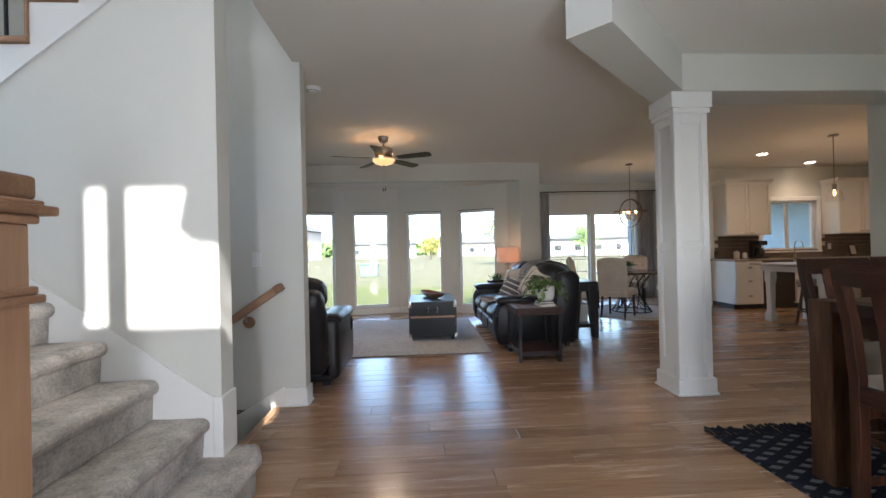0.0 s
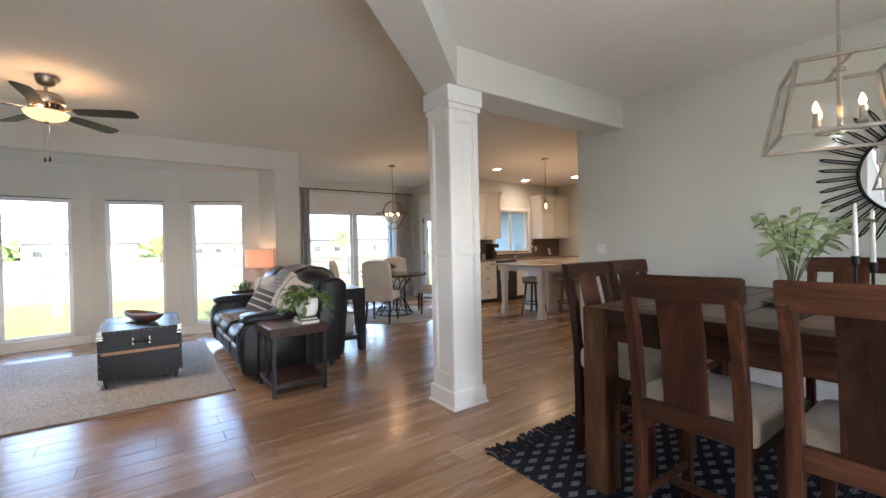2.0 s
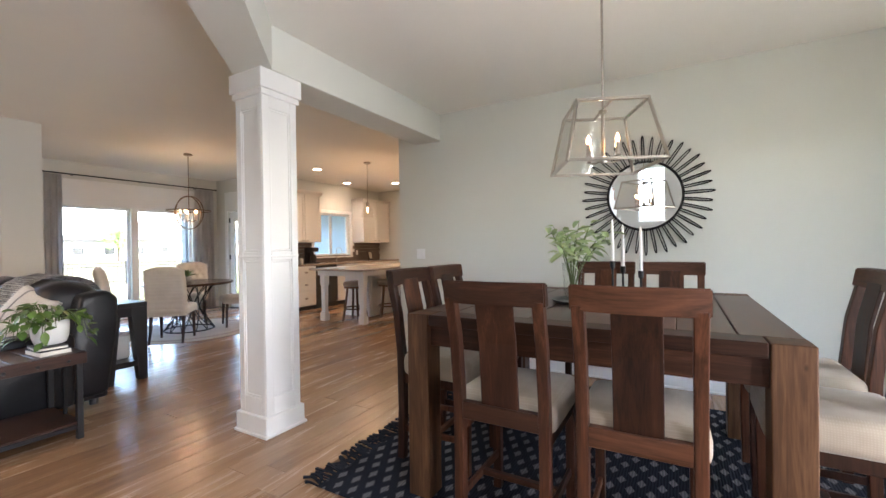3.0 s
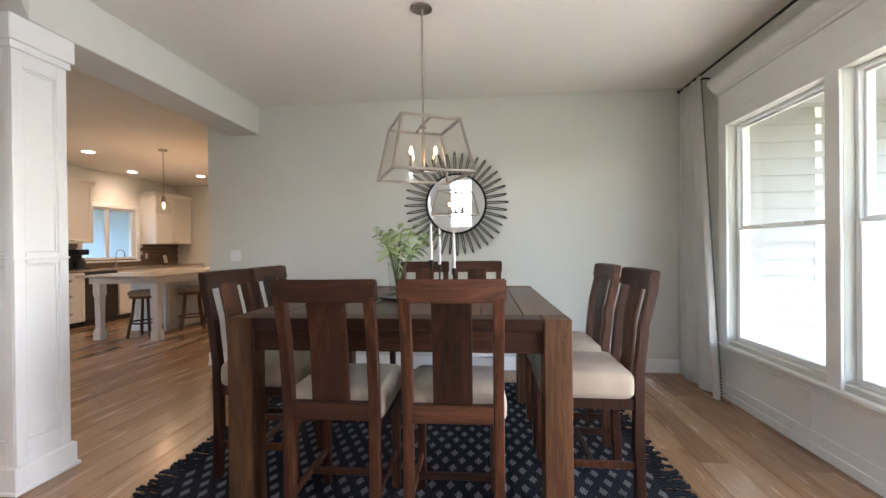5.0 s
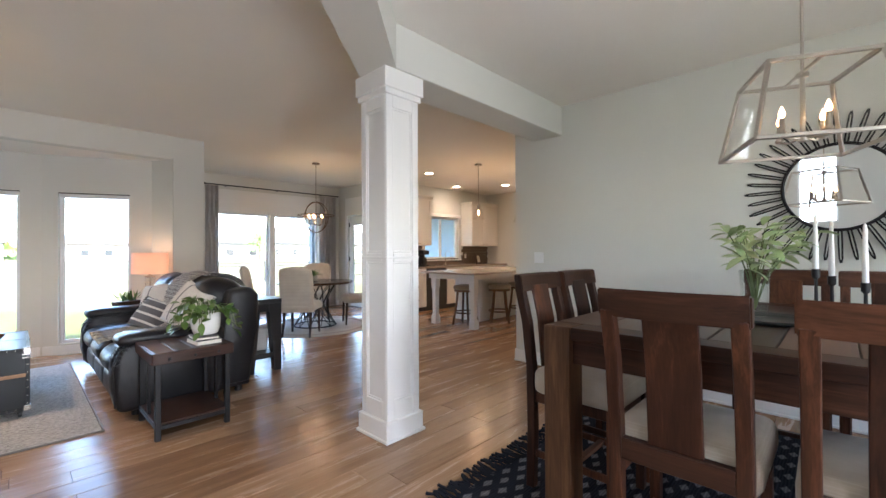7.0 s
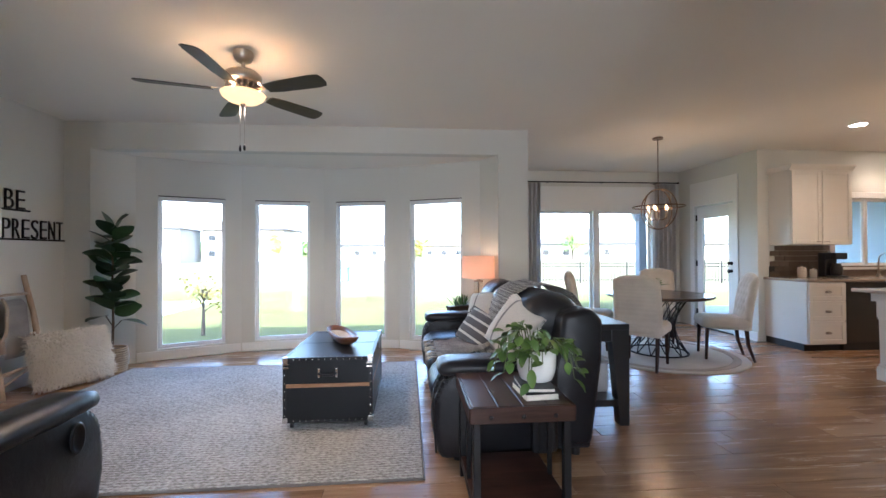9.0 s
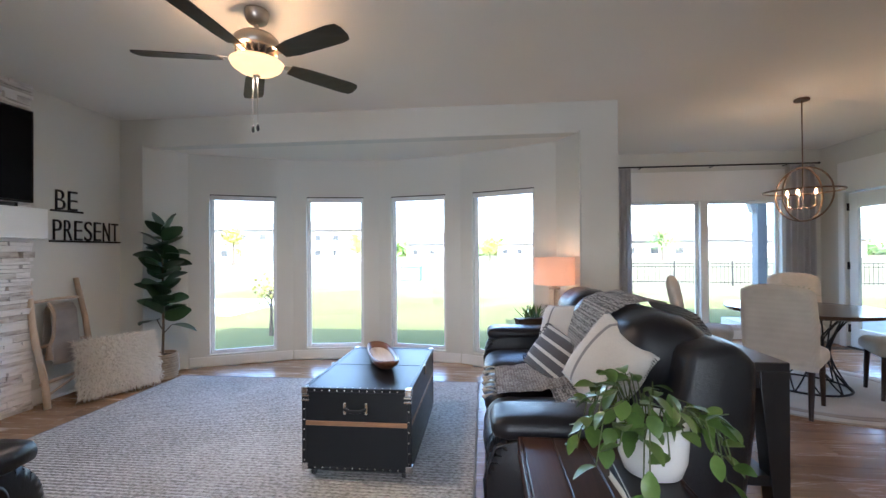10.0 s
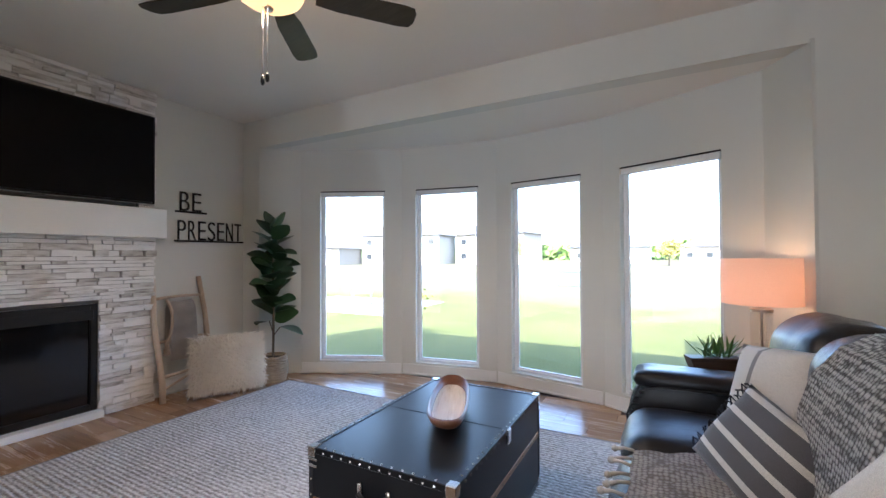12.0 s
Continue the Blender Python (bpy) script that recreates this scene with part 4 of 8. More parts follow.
M_CURTAIN = mat_fabric("white_linen", (0.80, 0.79, 0.77), (0.90, 0.89, 0.87), 500, 0.9, 0.2, 3.0)
cn, cl = M_CURTAIN.node_tree.nodes, M_CURTAIN.node_tree.links
sheer, blend = cn.new("ShaderNodeBsdfTranslucent"), cn.new("ShaderNodeMixShader")
sheer.inputs["Color"].default_value, blend.inputs[0].default_value = (0.88, 0.87, 0.85, 1), 0.45
cl.new(cn["Principled BSDF"].outputs[0], blend.inputs[1])
cl.new(sheer.outputs[0], blend.inputs[2])
cl.new(blend.outputs[0], cn["Material Output"].inputs["Surface"])
curtain("curtain", pose(4.10, YF + 0.115, 0), 0.36, 0.03, 2.635, 3, 0.032, M_CURTAIN, "white linen curtain with a black pompom edge", 2, 0.95, M_BLACK, -0.10)
th = thing("curtain_rod", pose(0, YF + 0.10, 2.655), "thin black metal curtain rod over the dining windows", "curtain rod")
part("rod", tube((1.25, 0, 0), (4.33, 0, 0), 0.009), M_BLACK, th)
for x in (1.25, 4.33):
    part("finial", lathe([(0.009, -0.02), (0.016, -0.012), (0.018, 0), (0.016, 0.012), (0.006, 0.02)], 12, m=pose(x, 0, 0, 0, 90, 0)), M_BLACK, th)
for x in (1.5, 2.75, 4.0):
    part("bracket", box(x - 0.006, x + 0.006, -0.10, 0.0, -0.02, -0.008, 0.002), M_BLACK, th)
# ================================================================ living room
def mat_leather(name, col):
    m, n, l, b = mat_base(name)
    v = coords(n, l)
    big, cr, pore = noise_tex(n, l, v, 3, 4), noise_tex(n, l, v, 14, 6, 0.7), n.new("ShaderNodeTexVoronoi")
    pore.inputs["Scale"].default_value = 260
    l.new(v, pore.inputs["Vector"])
    l.new(ramp(n, l, big, [(0.3, [c * 0.7 for c in col]), (0.7, [c * 1.4 for c in col])]), b.inputs["Base Color"])
    rr = n.new("ShaderNodeMapRange")
    rr.inputs["To Min"].default_value, rr.inputs["To Max"].default_value = 0.24, 0.44
    l.new(cr, rr.inputs["Value"])
    l.new(rr.outputs[0], b.inputs["Roughness"])
    b.inputs["Specular IOR Level"].default_value = 0.34
    h = math_node(n, l, "ADD", math_node(n, l, "MULTIPLY", cr, 1.6), math_node(n, l, "MULTIPLY", pore.outputs["Distance"], 0.25))
    bump(n, l, b, h, 0.35, 0.006)
    return m


M_LEATHER = mat_leather("black_leather", (0.011, 0.011, 0.013))
M_BROWN = mat_wood("walnut_brown", (0.020, 0.009, 0.006), (0.055, 0.026, 0.018), (0.11, 0.055, 0.038), 0.34, 0, 9.0, "OBJECT", 0.1, 0.2)
M_BLKWOOD = mat_plain("black_wood", (0.012, 0.011, 0.011), 0.38, grain=60, vary=0.25)
M_STEEL = mat_plain("polished_steel", (0.62, 0.61, 0.58), 0.22, 1.0, vary=0.08)
M_DKSTEEL = mat_plain("dark_steel", (0.03, 0.03, 0.032), 0.45, 0.8)


def crease(bm, amp, scale, seed):
    """Soft wrinkles over a padded shape."""
    for v in bm.verts:
        k = noise.noise(Vector((v.co.x * scale + seed, v.co.y * scale, v.co.z * scale)))
        v.co += v.normal * amp * k
    return bm


def padded(x0, x1, y0, y1, z0, z1, r, amp=0.006, seed=0.0, puff=0.0, m=None):
    """A fine padded block: bulging faces and slight wrinkles."""
    t = bmesh.new()
    bmesh.ops.create_cube(t, size=2)
    bmesh.ops.subdivide_edges(t, edges=t.edges[:], cuts=9, use_grid_fill=True)
    c = Vector(((x0 + x1) / 2, (y0 + y1) / 2, (z0 + z1) / 2))
    h = Vector((abs(x1 - x0) / 2, abs(y1 - y0) / 2, abs(z1 - z0) / 2))
    r = min(r, 0.98 * min(h))
    for v in t.verts:
        p = Vector((v.co.x * h.x, v.co.y * h.y, v.co.z * h.z))
        q = Vector([max(-(h[k] - r), min(h[k] - r, p[k])) for k in range(3)])
        d = p - q
        n = d.normalized() if d.length > 1e-6 else Vector((0, 0, 0))
        p = q + n * r if d.length > r * 0.02 else p
        u = [1 - (p[k] / h[k]) ** 2 for k in range(3)]
        bulge = puff * (max(u[1], 0) * max(u[2], 0) * (p.x / h.x) ** 3)
        p.x += bulge
        p.z += puff * max(u[0], 0) * max(u[1], 0) * (p.z / h.z) ** 3
        v.co = c + p
    t.normal_update()
    crease(t, amp, 9.0, seed)
    if m is not None:
        bmesh.ops.transform(t, verts=t.verts, matrix=m)
    return t


def arm_shape(x0, x1, y0, y1, h):
    """A sofa arm: a padded roll that bends down at its front (-x)."""
    out = []
    r = 0.20
    for k in range(9):
        a = math.pi / 2 * k / 8
        out.append((x0 + r - r * math.cos(a) * 1.0, h - r + r * math.sin(a)))
    out = [(x0 + 0.03, 0.06), (x0 - 0.012, 0.25)] + out + [(x1, h + 0.02), (x1, 0.06)]
    t = prism(out, y0, y1, "y", None, 0.045)
    bmesh.ops.subdivide_edges(t, edges=[e for e in t.edges if e.calc_length() > 0.2], cuts=3, use_grid_fill=True)
    return t


def build_sofa():
    th = thing("sofa", pose(0, 0, 0), "black leather reclining sofa with plump pillow backs", "sofa")
    y0, y1 = 5.02, 7.12
    part("base", box(1.10, 1.98, y0 + 0.06, y1 - 0.06, 0.05, 0.30, 0.02, 2), M_LEATHER, th)
    for a in ((1.15, y0 + 0.12), (1.15, y1 - 0.12), (1.90, y0 + 0.12), (1.90, y1 - 0.12)):
        part("foot", lathe([(0.03, 0.0), (0.03, 0.05), (0.025, 0.055)], 12, m=pose(a[0], a[1], 0)), M_BLKWOOD, th)
    seats = [(y0 + 0.20, y0 + 0.765), (y0 + 0.77, y0 + 1.335), (y0 + 1.34, y1 - 0.20)]
    for k, (a, b) in enumerate(seats):
        part("seat_cushion", padded(1.00, 1.62, a, b, 0.27, 0.475, 0.10, 0.008, k * 7.0, 0.02), M_LEATHER, th, "", True)
        part("footrest_panel", padded(1.02, 1.12, a, b, 0.085, 0.28, 0.045, 0.004, k * 3.0, 0.0), M_LEATHER, th, "", True)
        lean = Matrix.Translation((1.55, 0, 0.44)) @ Matrix.Rotation(radians(11), 4, "Y") @ Matrix.Translation((-1.55, 0, -0.44))
        part("lumbar_cushion", padded(1.54, 1.84, a - 0.02, b + 0.02, 0.42, 0.76, 0.12, 0.010, k * 5.0, 0.03, lean), M_LEATHER, th, "", True)
        part("head_cushion", padded(1.53, 1.93, a - 0.03, b + 0.03, 0.69, 1.03, 0.135, 0.010, k * 2.0 + 1, 0.02, lean), M_LEATHER, th, "", True)
    shell = prism([(1.68, 0.08), (1.98, 0.08), (2.05, 0.60), (2.06, 0.86), (1.98, 0.93), (1.80, 0.90), (1.72, 0.50)], y0 + 0.03, y1 - 0.03, "y", None, 0.04)
    part("back_shell", shell, M_LEATHER, th, "", True)
    for a, b in ((y0 - 0.03, y0 + 0.20), (y1 - 0.20, y1 + 0.03)):
        part("arm", arm_shape(0.99, 1.75, a, b, 0.60), M_LEATHER, th, "", True)
        part("arm_pad", padded(1.02, 1.66, a - 0.012, b + 0.012, 0.545, 0.635, 0.045, 0.006, a, 0.01), M_LEATHER, th, "", True)
        part("arm_welt", path_tube([(1.0, a - 0.012, 0.12), (0.985, a - 0.012, 0.40), (1.03, a - 0.012, 0.53), (1.15, a - 0.014, 0.565), (1.6, a - 0.014, 0.575)], 0.006, 6), M_LEATHER, th)


build_sofa()


def build_recliner():
    th = thing("recliner", pose(-1.10, 4.30, 0, 0, 0, 0), "black leather recliner armchair with its back to the entry", "armchair")
    part("base", box(-0.40, 0.40, -0.40, 0.38, 0.04, 0.28, 0.03, 2), M_LEATHER, th)
    part("seat_cushion", padded(-0.28, 0.28, -0.22, 0.47, 0.25, 0.475, 0.10, 0.008, 1.0, 0.015), M_LEATHER, th, "", True)
    lean = Matrix.Translation((0, -0.3, 0.4)) @ Matrix.Rotation(radians(12), 4, "X") @ Matrix.Translation((0, 0.3, -0.4))
    part("back_lower", padded(-0.34, 0.34, -0.42, -0.16, 0.30, 0.74, 0.11, 0.010, 4.0, 0.02, lean), M_LEATHER, th, "", True)
    part("headrest", padded(-0.35, 0.35, -0.45, -0.15, 0.68, 0.99, 0.125, 0.010, 8.0, 0.02, lean), M_LEATHER, th, "", True)
    part("back_shell", padded(-0.37, 0.37, -0.56, -0.36, 0.16, 0.93, 0.08, 0.006, 2.0, 0.01, lean), M_LEATHER, th, "", True)
    for s in (-1, 1):
        a, b = sorted((s * 0.46, s * 0.27))
        t = arm_shape(-0.44, 0.40, a, b, 0.595)
        bmesh.ops.transform(t, verts=t.verts, matrix=Matrix(((0, 1, 0, 0), (-1, 0, 0, 0), (0, 0, 1, 0), (0, 0, 0, 1))))
        bmesh.ops.recalc_face_normals(t, faces=t.faces[:])
        arm = part("arm", t, M_LEATHER, th, "", True)
        pad = padded(*sorted((s * 0.475, s * 0.255)), -0.36, 0.40, 0.545, 0.64, 0.045, 0.006, s * 3.0, 0.01)
        part("arm_pad", pad, M_LEATHER, th, "", True)
    ring = lathe([(0.055, 0.0), (0.058, 0.006), (0.045, 0.010), (0.036, -0.004), (0.0, -0.006)], 20, m=Matrix.Translation((0.468, 0.25, 0.46)) @ pose(0, 0, 0, 0, 90, 0) @ Matrix.Diagonal((1.25, 0.75, 1, 1)))
    part("recline_handle", ring, M_DKSTEEL, th, "oval recline latch", True)
    for a in ((-0.33, -0.33), (0.33, -0.33), (-0.33, 0.32), (0.33, 0.32)):
        part("foot", lathe([(0.03, 0.0), (0.03, 0.045)], 12, m=pose(a[0], a[1], 0)), M_BLKWOOD, th)


build_recliner()


# big woven rug
def mat_ribrug(name):
    m, n, l, b = mat_base(name)
    v = coords(n, l)
    w = n.new("ShaderNodeTexWave")
    w.bands_direction = "Y"
    w.inputs["Scale"].default_value, w.inputs["Distortion"].default_value = 11.0, 1.0
    w.inputs["Detail"].default_value, w.inputs["Detail Scale"].default_value = 3.0, 3.0
    l.new(v, w.inputs["Vector"])
    mp = n.new("ShaderNodeMapping")
    mp.inputs["Scale"].default_value = (42, 75, 60)
    l.new(v, mp.inputs["Vector"])
    knots = noise_tex(n, l, mp.outputs[0], 1.0, 2)
    big = noise_tex(n, l, v, 1.3, 4)
    f = math_node(n, l, "ADD", math_node(n, l, "MULTIPLY", w.outputs["Fac"], 0.12), math_node(n, l, "MULTIPLY", knots, 0.9))
    f = math_node(n, l, "ADD", f, math_node(n, l, "MULTIPLY", math_node(n, l, "SUBTRACT", big, 0.5), 0.35))
    l.new(ramp(n, l, f, [(0.34, (0.25, 0.235, 0.215)), (0.54, (0.49, 0.47, 0.44)), (0.74, (0.66, 0.64, 0.61))]), b.inputs["Base Color"])
    b.inputs["Roughness"].default_value = 0.95
    bump(n, l, b, math_node(n, l, "ADD", w.outputs["Fac"], knots), 0.9, 0.008)
    return m


th = thing("area_rug", pose(-0.64, 6.17, 0), "large grey-beige woven rug with thick ribs", "rug")
part("rug_body", box(-1.56, 1.56, -1.25, 1.25, 0.001, 0.013, 0.005, 2), mat_ribrug("ribbed_wool"), th)
bm = bmesh.new()
for a, b, c, d in ((-1.575, 1.575, -1.268, -1.25), (-1.575, 1.575, 1.25, 1.268), (-1.575, -1.56, -1.25, 1.25), (1.56, 1.575, -1.25, 1.25)):
    box(a, b, c, d, 0.001, 0.012, 0.004, bm=bm)
part("binding", bm, mat_fabric("grey_binding", (0.13, 0.12, 0.11), (0.24, 0.22, 0.20), 500), th, "darker stitched edge")


# trunk table
def build_trunk():
    th = thing("trunk", pose(0.262, 6.115, 0.013), "black studded steamer trunk used as a coffee table on casters", "trunk")
    w, d, z0, z1 = 0.315, 0.50, 0.055, 0.515
    blk = mat_plain("black_vinyl", (0.011, 0.012, 0.014), 0.36, grain=300, vary=0.2, bumps=0.15, spec=0.25)
    part("body", box(-w, w, -d, d, z0, 0.305, 0.004), blk, th)
    part("lid", box(-w, w, -d, d, 0.327, z1, 0.004), blk, th)
    part("band", box(-w - 0.002, w + 0.002, -d - 0.002, d + 0.002, 0.303, 0.329, 0.002), mat_wood("tan_band", (0.16, 0.07, 0.03), (0.30, 0.15, 0.07), (0.40, 0.22, 0.11), 0.4, 0, 9), th, "tan leather band")
    part("lid_seam", box(-w, w, -0.004, 0.004, z1 - 0.001, z1 + 0.0012), M_BLACK, th)
    edges = bmesh.new()
    e = 0.022
    for sx in (-1, 1):
        for sy in (-1, 1):
            a, b = sorted((sx * (w + 0.003), sx * (w - e)))
            c, dd = sorted((sy * (d + 0.003), sy * (d - e)))
            box(a, b, c, dd, z0 - 0.002, z1 + 0.003, 0.003, bm=edges)
        a, b = sorted((sx * (w + 0.003), sx * (w - e)))
        box(a, b, -d, d, z1 - e, z1 + 0.003, 0.003, bm=edges)
        box(a, b, -d, d, z0 - 0.003, z0 + e, 0.003, bm=edges)
        a, b = sorted((sx * (d + 0.003), sx * (d - e)))
        box(-w, w, a, b, z1 - e, z1 + 0.003, 0.003, bm=edges)
        box(-w, w, a, b, z0 - 0.003, z0 + e, 0.003, bm=edges)
    part("edge_binding", edges, blk, th)
    studs = bmesh.new()

    def stud(p, nrm):
        m = Matrix.Translation(p) @ Vector(nrm).to_track_quat("Z", "Y").to_matrix().to_4x4() @ Matrix.Diagonal((1, 1, 0.5, 1))
        bmesh.ops.create_icosphere(studs, subdivisions=1, radius=0.0055, matrix=m)
    for k in range(14):
        u = -w + 0.03 + (2 * w - 0.06) * k / 13
        for sy in (-1, 1):
            stud((u, sy * (d + 0.003), z1 - 0.011), (0, sy, 0))
            stud((u, sy * (d + 0.003), z0 + 0.011), (0, sy, 0))
            stud((u, sy * (d - 0.010), z1 + 0.003), (0, 0, 1))
    for k in range(22):
        v = -d + 0.03 + (2 * d - 0.06) * k / 21
        for sx in (-1, 1):
            stud((sx * (w + 0.003), v, z1 - 0.011), (sx, 0, 0))
            stud((sx * (w + 0.003), v, z0 + 0.011), (sx, 0, 0))
            stud((sx * (w - 0.010), v, z1 + 0.003), (0, 0, 1))
            if k % 2:
                stud((sx * (w + 0.003), v, 0.316), (sx, 0, 0))
    for sx in (-1, 1):
        for sy in (-1, 1):
            for k in range(7):
                stud((sx * (w - 0.011), sy * (d + 0.003), z0 + 0.05 + 0.058 * k), (0, sy, 0))
    part("studs", studs, M_STEEL, th, "small steel nail heads")["kind"] = "stuff"
    for sx in (-1, 1):
        for sy in (-1, 1):
            for z in (z1, z0):
                bm = bmesh.new()
                a, b = sorted((sx * (w + 0.006), sx * (w - 0.032)))
                c, dd = sorted((sy * (d + 0.006), sy * (d - 0.032)))
                s = -1 if z == z1 else 1
                box(a, b, c, dd, *sorted((z - s * 0.006, z + s * 0.036)), 0.004, 2, bm=bm)
                part("corner_cap", bm, M_STEEL, th, "polished steel corner cap")
            for z in (0.44, 0.465):
                a, b = sorted((sx * (w + 0.005), sx * (w - 0.04)))
                c, dd = sorted((sy * (d + 0.005), sy * (d - 0.02)))
                part("strap", box(a, b, c, dd, z, z + 0.012, 0.002), M_STEEL, th)
            bm = bmesh.new()
            lathe([(0.024, -0.010), (0.026, -0.006), (0.026, 0.006), (0.024, 0.010)], 16, bm, Matrix.Translation((sx * (w - 0.05), sy * (d - 0.05), 0.026)) @ pose(0, 0, 0, 0, 90, 0))
            box(sx * (w - 0.05) - 0.014, sx * (w - 0.05) + 0.014, sy * (d - 0.05) - 0.012, sy * (d - 0.05) + 0.012, 0.026, 0.056, 0.003, bm=bm)
            part("caster", bm, M_BLKWOOD, th)
    for x in (-0.062, 0.062):
        part("handle_mount", box(x - 0.009, x + 0.009, -d - 0.014, -d + 0.002, 0.372, 0.442, 0.006, 2), M_STEEL, th, "polished steel handle mount")
    part("handle", path_tube([(-0.062, -d - 0.016, 0.405), (-0.03, -d - 0.030, 0.398), (0.03, -d - 0.030, 0.398), (0.062, -d - 0.016, 0.405)], 0.010, 8), blk, th)
    for sx in (-1, 1):
        part("latch", box(*sorted((sx * (w + 0.002), sx * (w + 0.012))), -0.02, 0.02, z1 - 0.055, z1 + 0.006, 0.003), M_STEEL, th)


build_trunk()


def build_bowl():
    """A long carved dough bowl."""
    t = bmesh.new()
    n, rings = 36, []
    prof = [(0.10, 0.0, 0), (0.62, 0.004, 0), (0.88, 0.035, 0), (1.0, 0.066, 0), (0.93, 0.076, 0), (0.78, 0.042, 1), (0.5, 0.022, 1), (0.08, 0.018, 1)]
    for s, z, _ in prof:
        ring = []
        for k in range(n):
            a = 2 * math.pi * k / n
            c, q = math.cos(a), math.sin(a)
            x = 0.092 * s * math.copysign(abs(c) ** 0.75, c)
            y = 0.335 * s * math.copysign(abs(q) ** 0.75, q)
            lift = 0.012 * (y / 0.335) ** 4 * (s > 0.7)
            ring.append(t.verts.new((x + 0.004 * math.sin(3 * a), y, z + lift)))
        rings.append(ring)
    for i, (a, b) in enumerate(zip(rings, rings[1:])):
        for k in range(n):
            f = t.faces.new((a[k], a[(k + 1) % n], b[(k + 1) % n], b[k]))
            f.smooth = True
            f.material_index = 1 if i >= 5 else 0
    t.faces.new(list(reversed(rings[0])))
    t.faces.new(rings[-1]).material_index = 1
    outer = mat_wood("bowl_wood", (0.05, 0.018, 0.008), (0.13, 0.05, 0.022), (0.24, 0.10, 0.045), 0.35, 1, 9, coat=0.2)
    inner = mat_wood("bowl_washed", (0.22, 0.15, 0.10), (0.62, 0.57, 0.51), (0.80, 0.77, 0.72), 0.6, 1, 9)
    th = thing("dough_bowl", pose(0.275, 6.17, 0.533, 0, 0, 24), "long carved wooden dough bowl with a whitewashed inside", "bowl")
    part("bowl_body", t, [outer, inner], th)


build_bowl()


# side table with plant
def build_side_table():
    th = thing("side_table", pose(1.365, 4.70, 0), "dark rustic wooden side table on black steel legs", "side table")
    w, d, h = 0.235, 0.265, 0.578
    for k in range(4):
        x0 = -w + 2 * w * k / 4
        part("plank", box(x0 + 0.001, x0 + 2 * w / 4 - 0.001, -d + 0.0, d, h - 0.035, h, 0.003), mat_brown_y, th)
    for sy in (-1, 1):
        part("top_edge", box(-w - 0.012, w + 0.012, *sorted((sy * d, sy * (d + 0.014))), h - 0.075, h - 0.001, 0.003), M_BROWN, th)
        for x in (-0.15, 0.0, 0.15):
            part("bolt", lathe([(0.011, 0), (0.009, 0.005), (0.004, 0.007)], 10, m=Matrix.Translation((x, sy * (d + 0.014), h - 0.045)) @ pose(0, 0, 0, 90 * (1 if sy < 0 else -1), 0, 0)), M_DKSTEEL, th)
    for sx in (-1, 1):
        part("top_edge", box(*sorted((sx * w, sx * (w + 0.014))), -d, d, h - 0.075, h - 0.001, 0.003), M_BROWN, th)
        for sy in (-1, 1):
            part("leg", box(*sorted((sx * (w - 0.005), sx * (w - 0.040))), *sorted((sy * (d - 0.005), sy * (d - 0.040))), 0.0, h - 0.036, 0.003), M_DKSTEEL, th)
        part("rail", box(*sorted((sx * (w - 0.008), sx * (w - 0.034))), -d + 0.04, d - 0.04, 0.07, 0.10, 0.003), M_DKSTEEL, th)
        part("rail", box(-w + 0.04, w - 0.04, *sorted((sx * (d - 0.008), sx * (d - 0.034))), 0.07, 0.10, 0.003), M_DKSTEEL, th)
        part("brace", box(*sorted((sx * (w - 0.010), sx * (w - 0.030))), -0.012, 0.012, 0.10, h - 0.036, 0.002), M_DKSTEEL, th)
    part("shelf", box(-w + 0.01, w - 0.01, -d + 0.01, d - 0.01, 0.10, 0.118, 0.003), M_BROWN, th)


mat_brown_y = mat_wood("walnut_plank", (0.020, 0.009, 0.006), (0.055, 0.026, 0.018), (0.11, 0.055, 0.038), 0.30, 1, 9.0, "OBJECT", 0.15, 0.25)
build_side_table()
M_PAPER = mat_plain("book_pages", (0.70, 0.66, 0.57), 0.8, grain=500)
M_CREAM = mat_plain("cream_cover", (0.62, 0.58, 0.50), 0.5)
for k, (m, w, d, h) in enumerate(((pose(1.47, 4.60, 0.579, 0, 0, 4), 0.165, 0.22, 0.030), (pose(1.468, 4.605, 0.611, 0, 0, -3), 0.16, 0.21, 0.020))):
    th = thing("book", m, "cream hardcover book stacked under the plant pot", "book", "books on the side table")
    part("cover", box(-w / 2, w / 2, -d / 2, d / 2, 0, 0.003, 0.001), M_BLKWOOD if k else M_CREAM, th)
    part("cover", box(-w / 2, w / 2, -d / 2, d / 2, h - 0.003, h, 0.001), M_BLKWOOD, th)
    part("pages", box(-w / 2 + 0.004, w / 2 - 0.004, -d / 2 + 0.004, d / 2 - 0.004, 0.003, h - 0.003), M_PAPER, th)


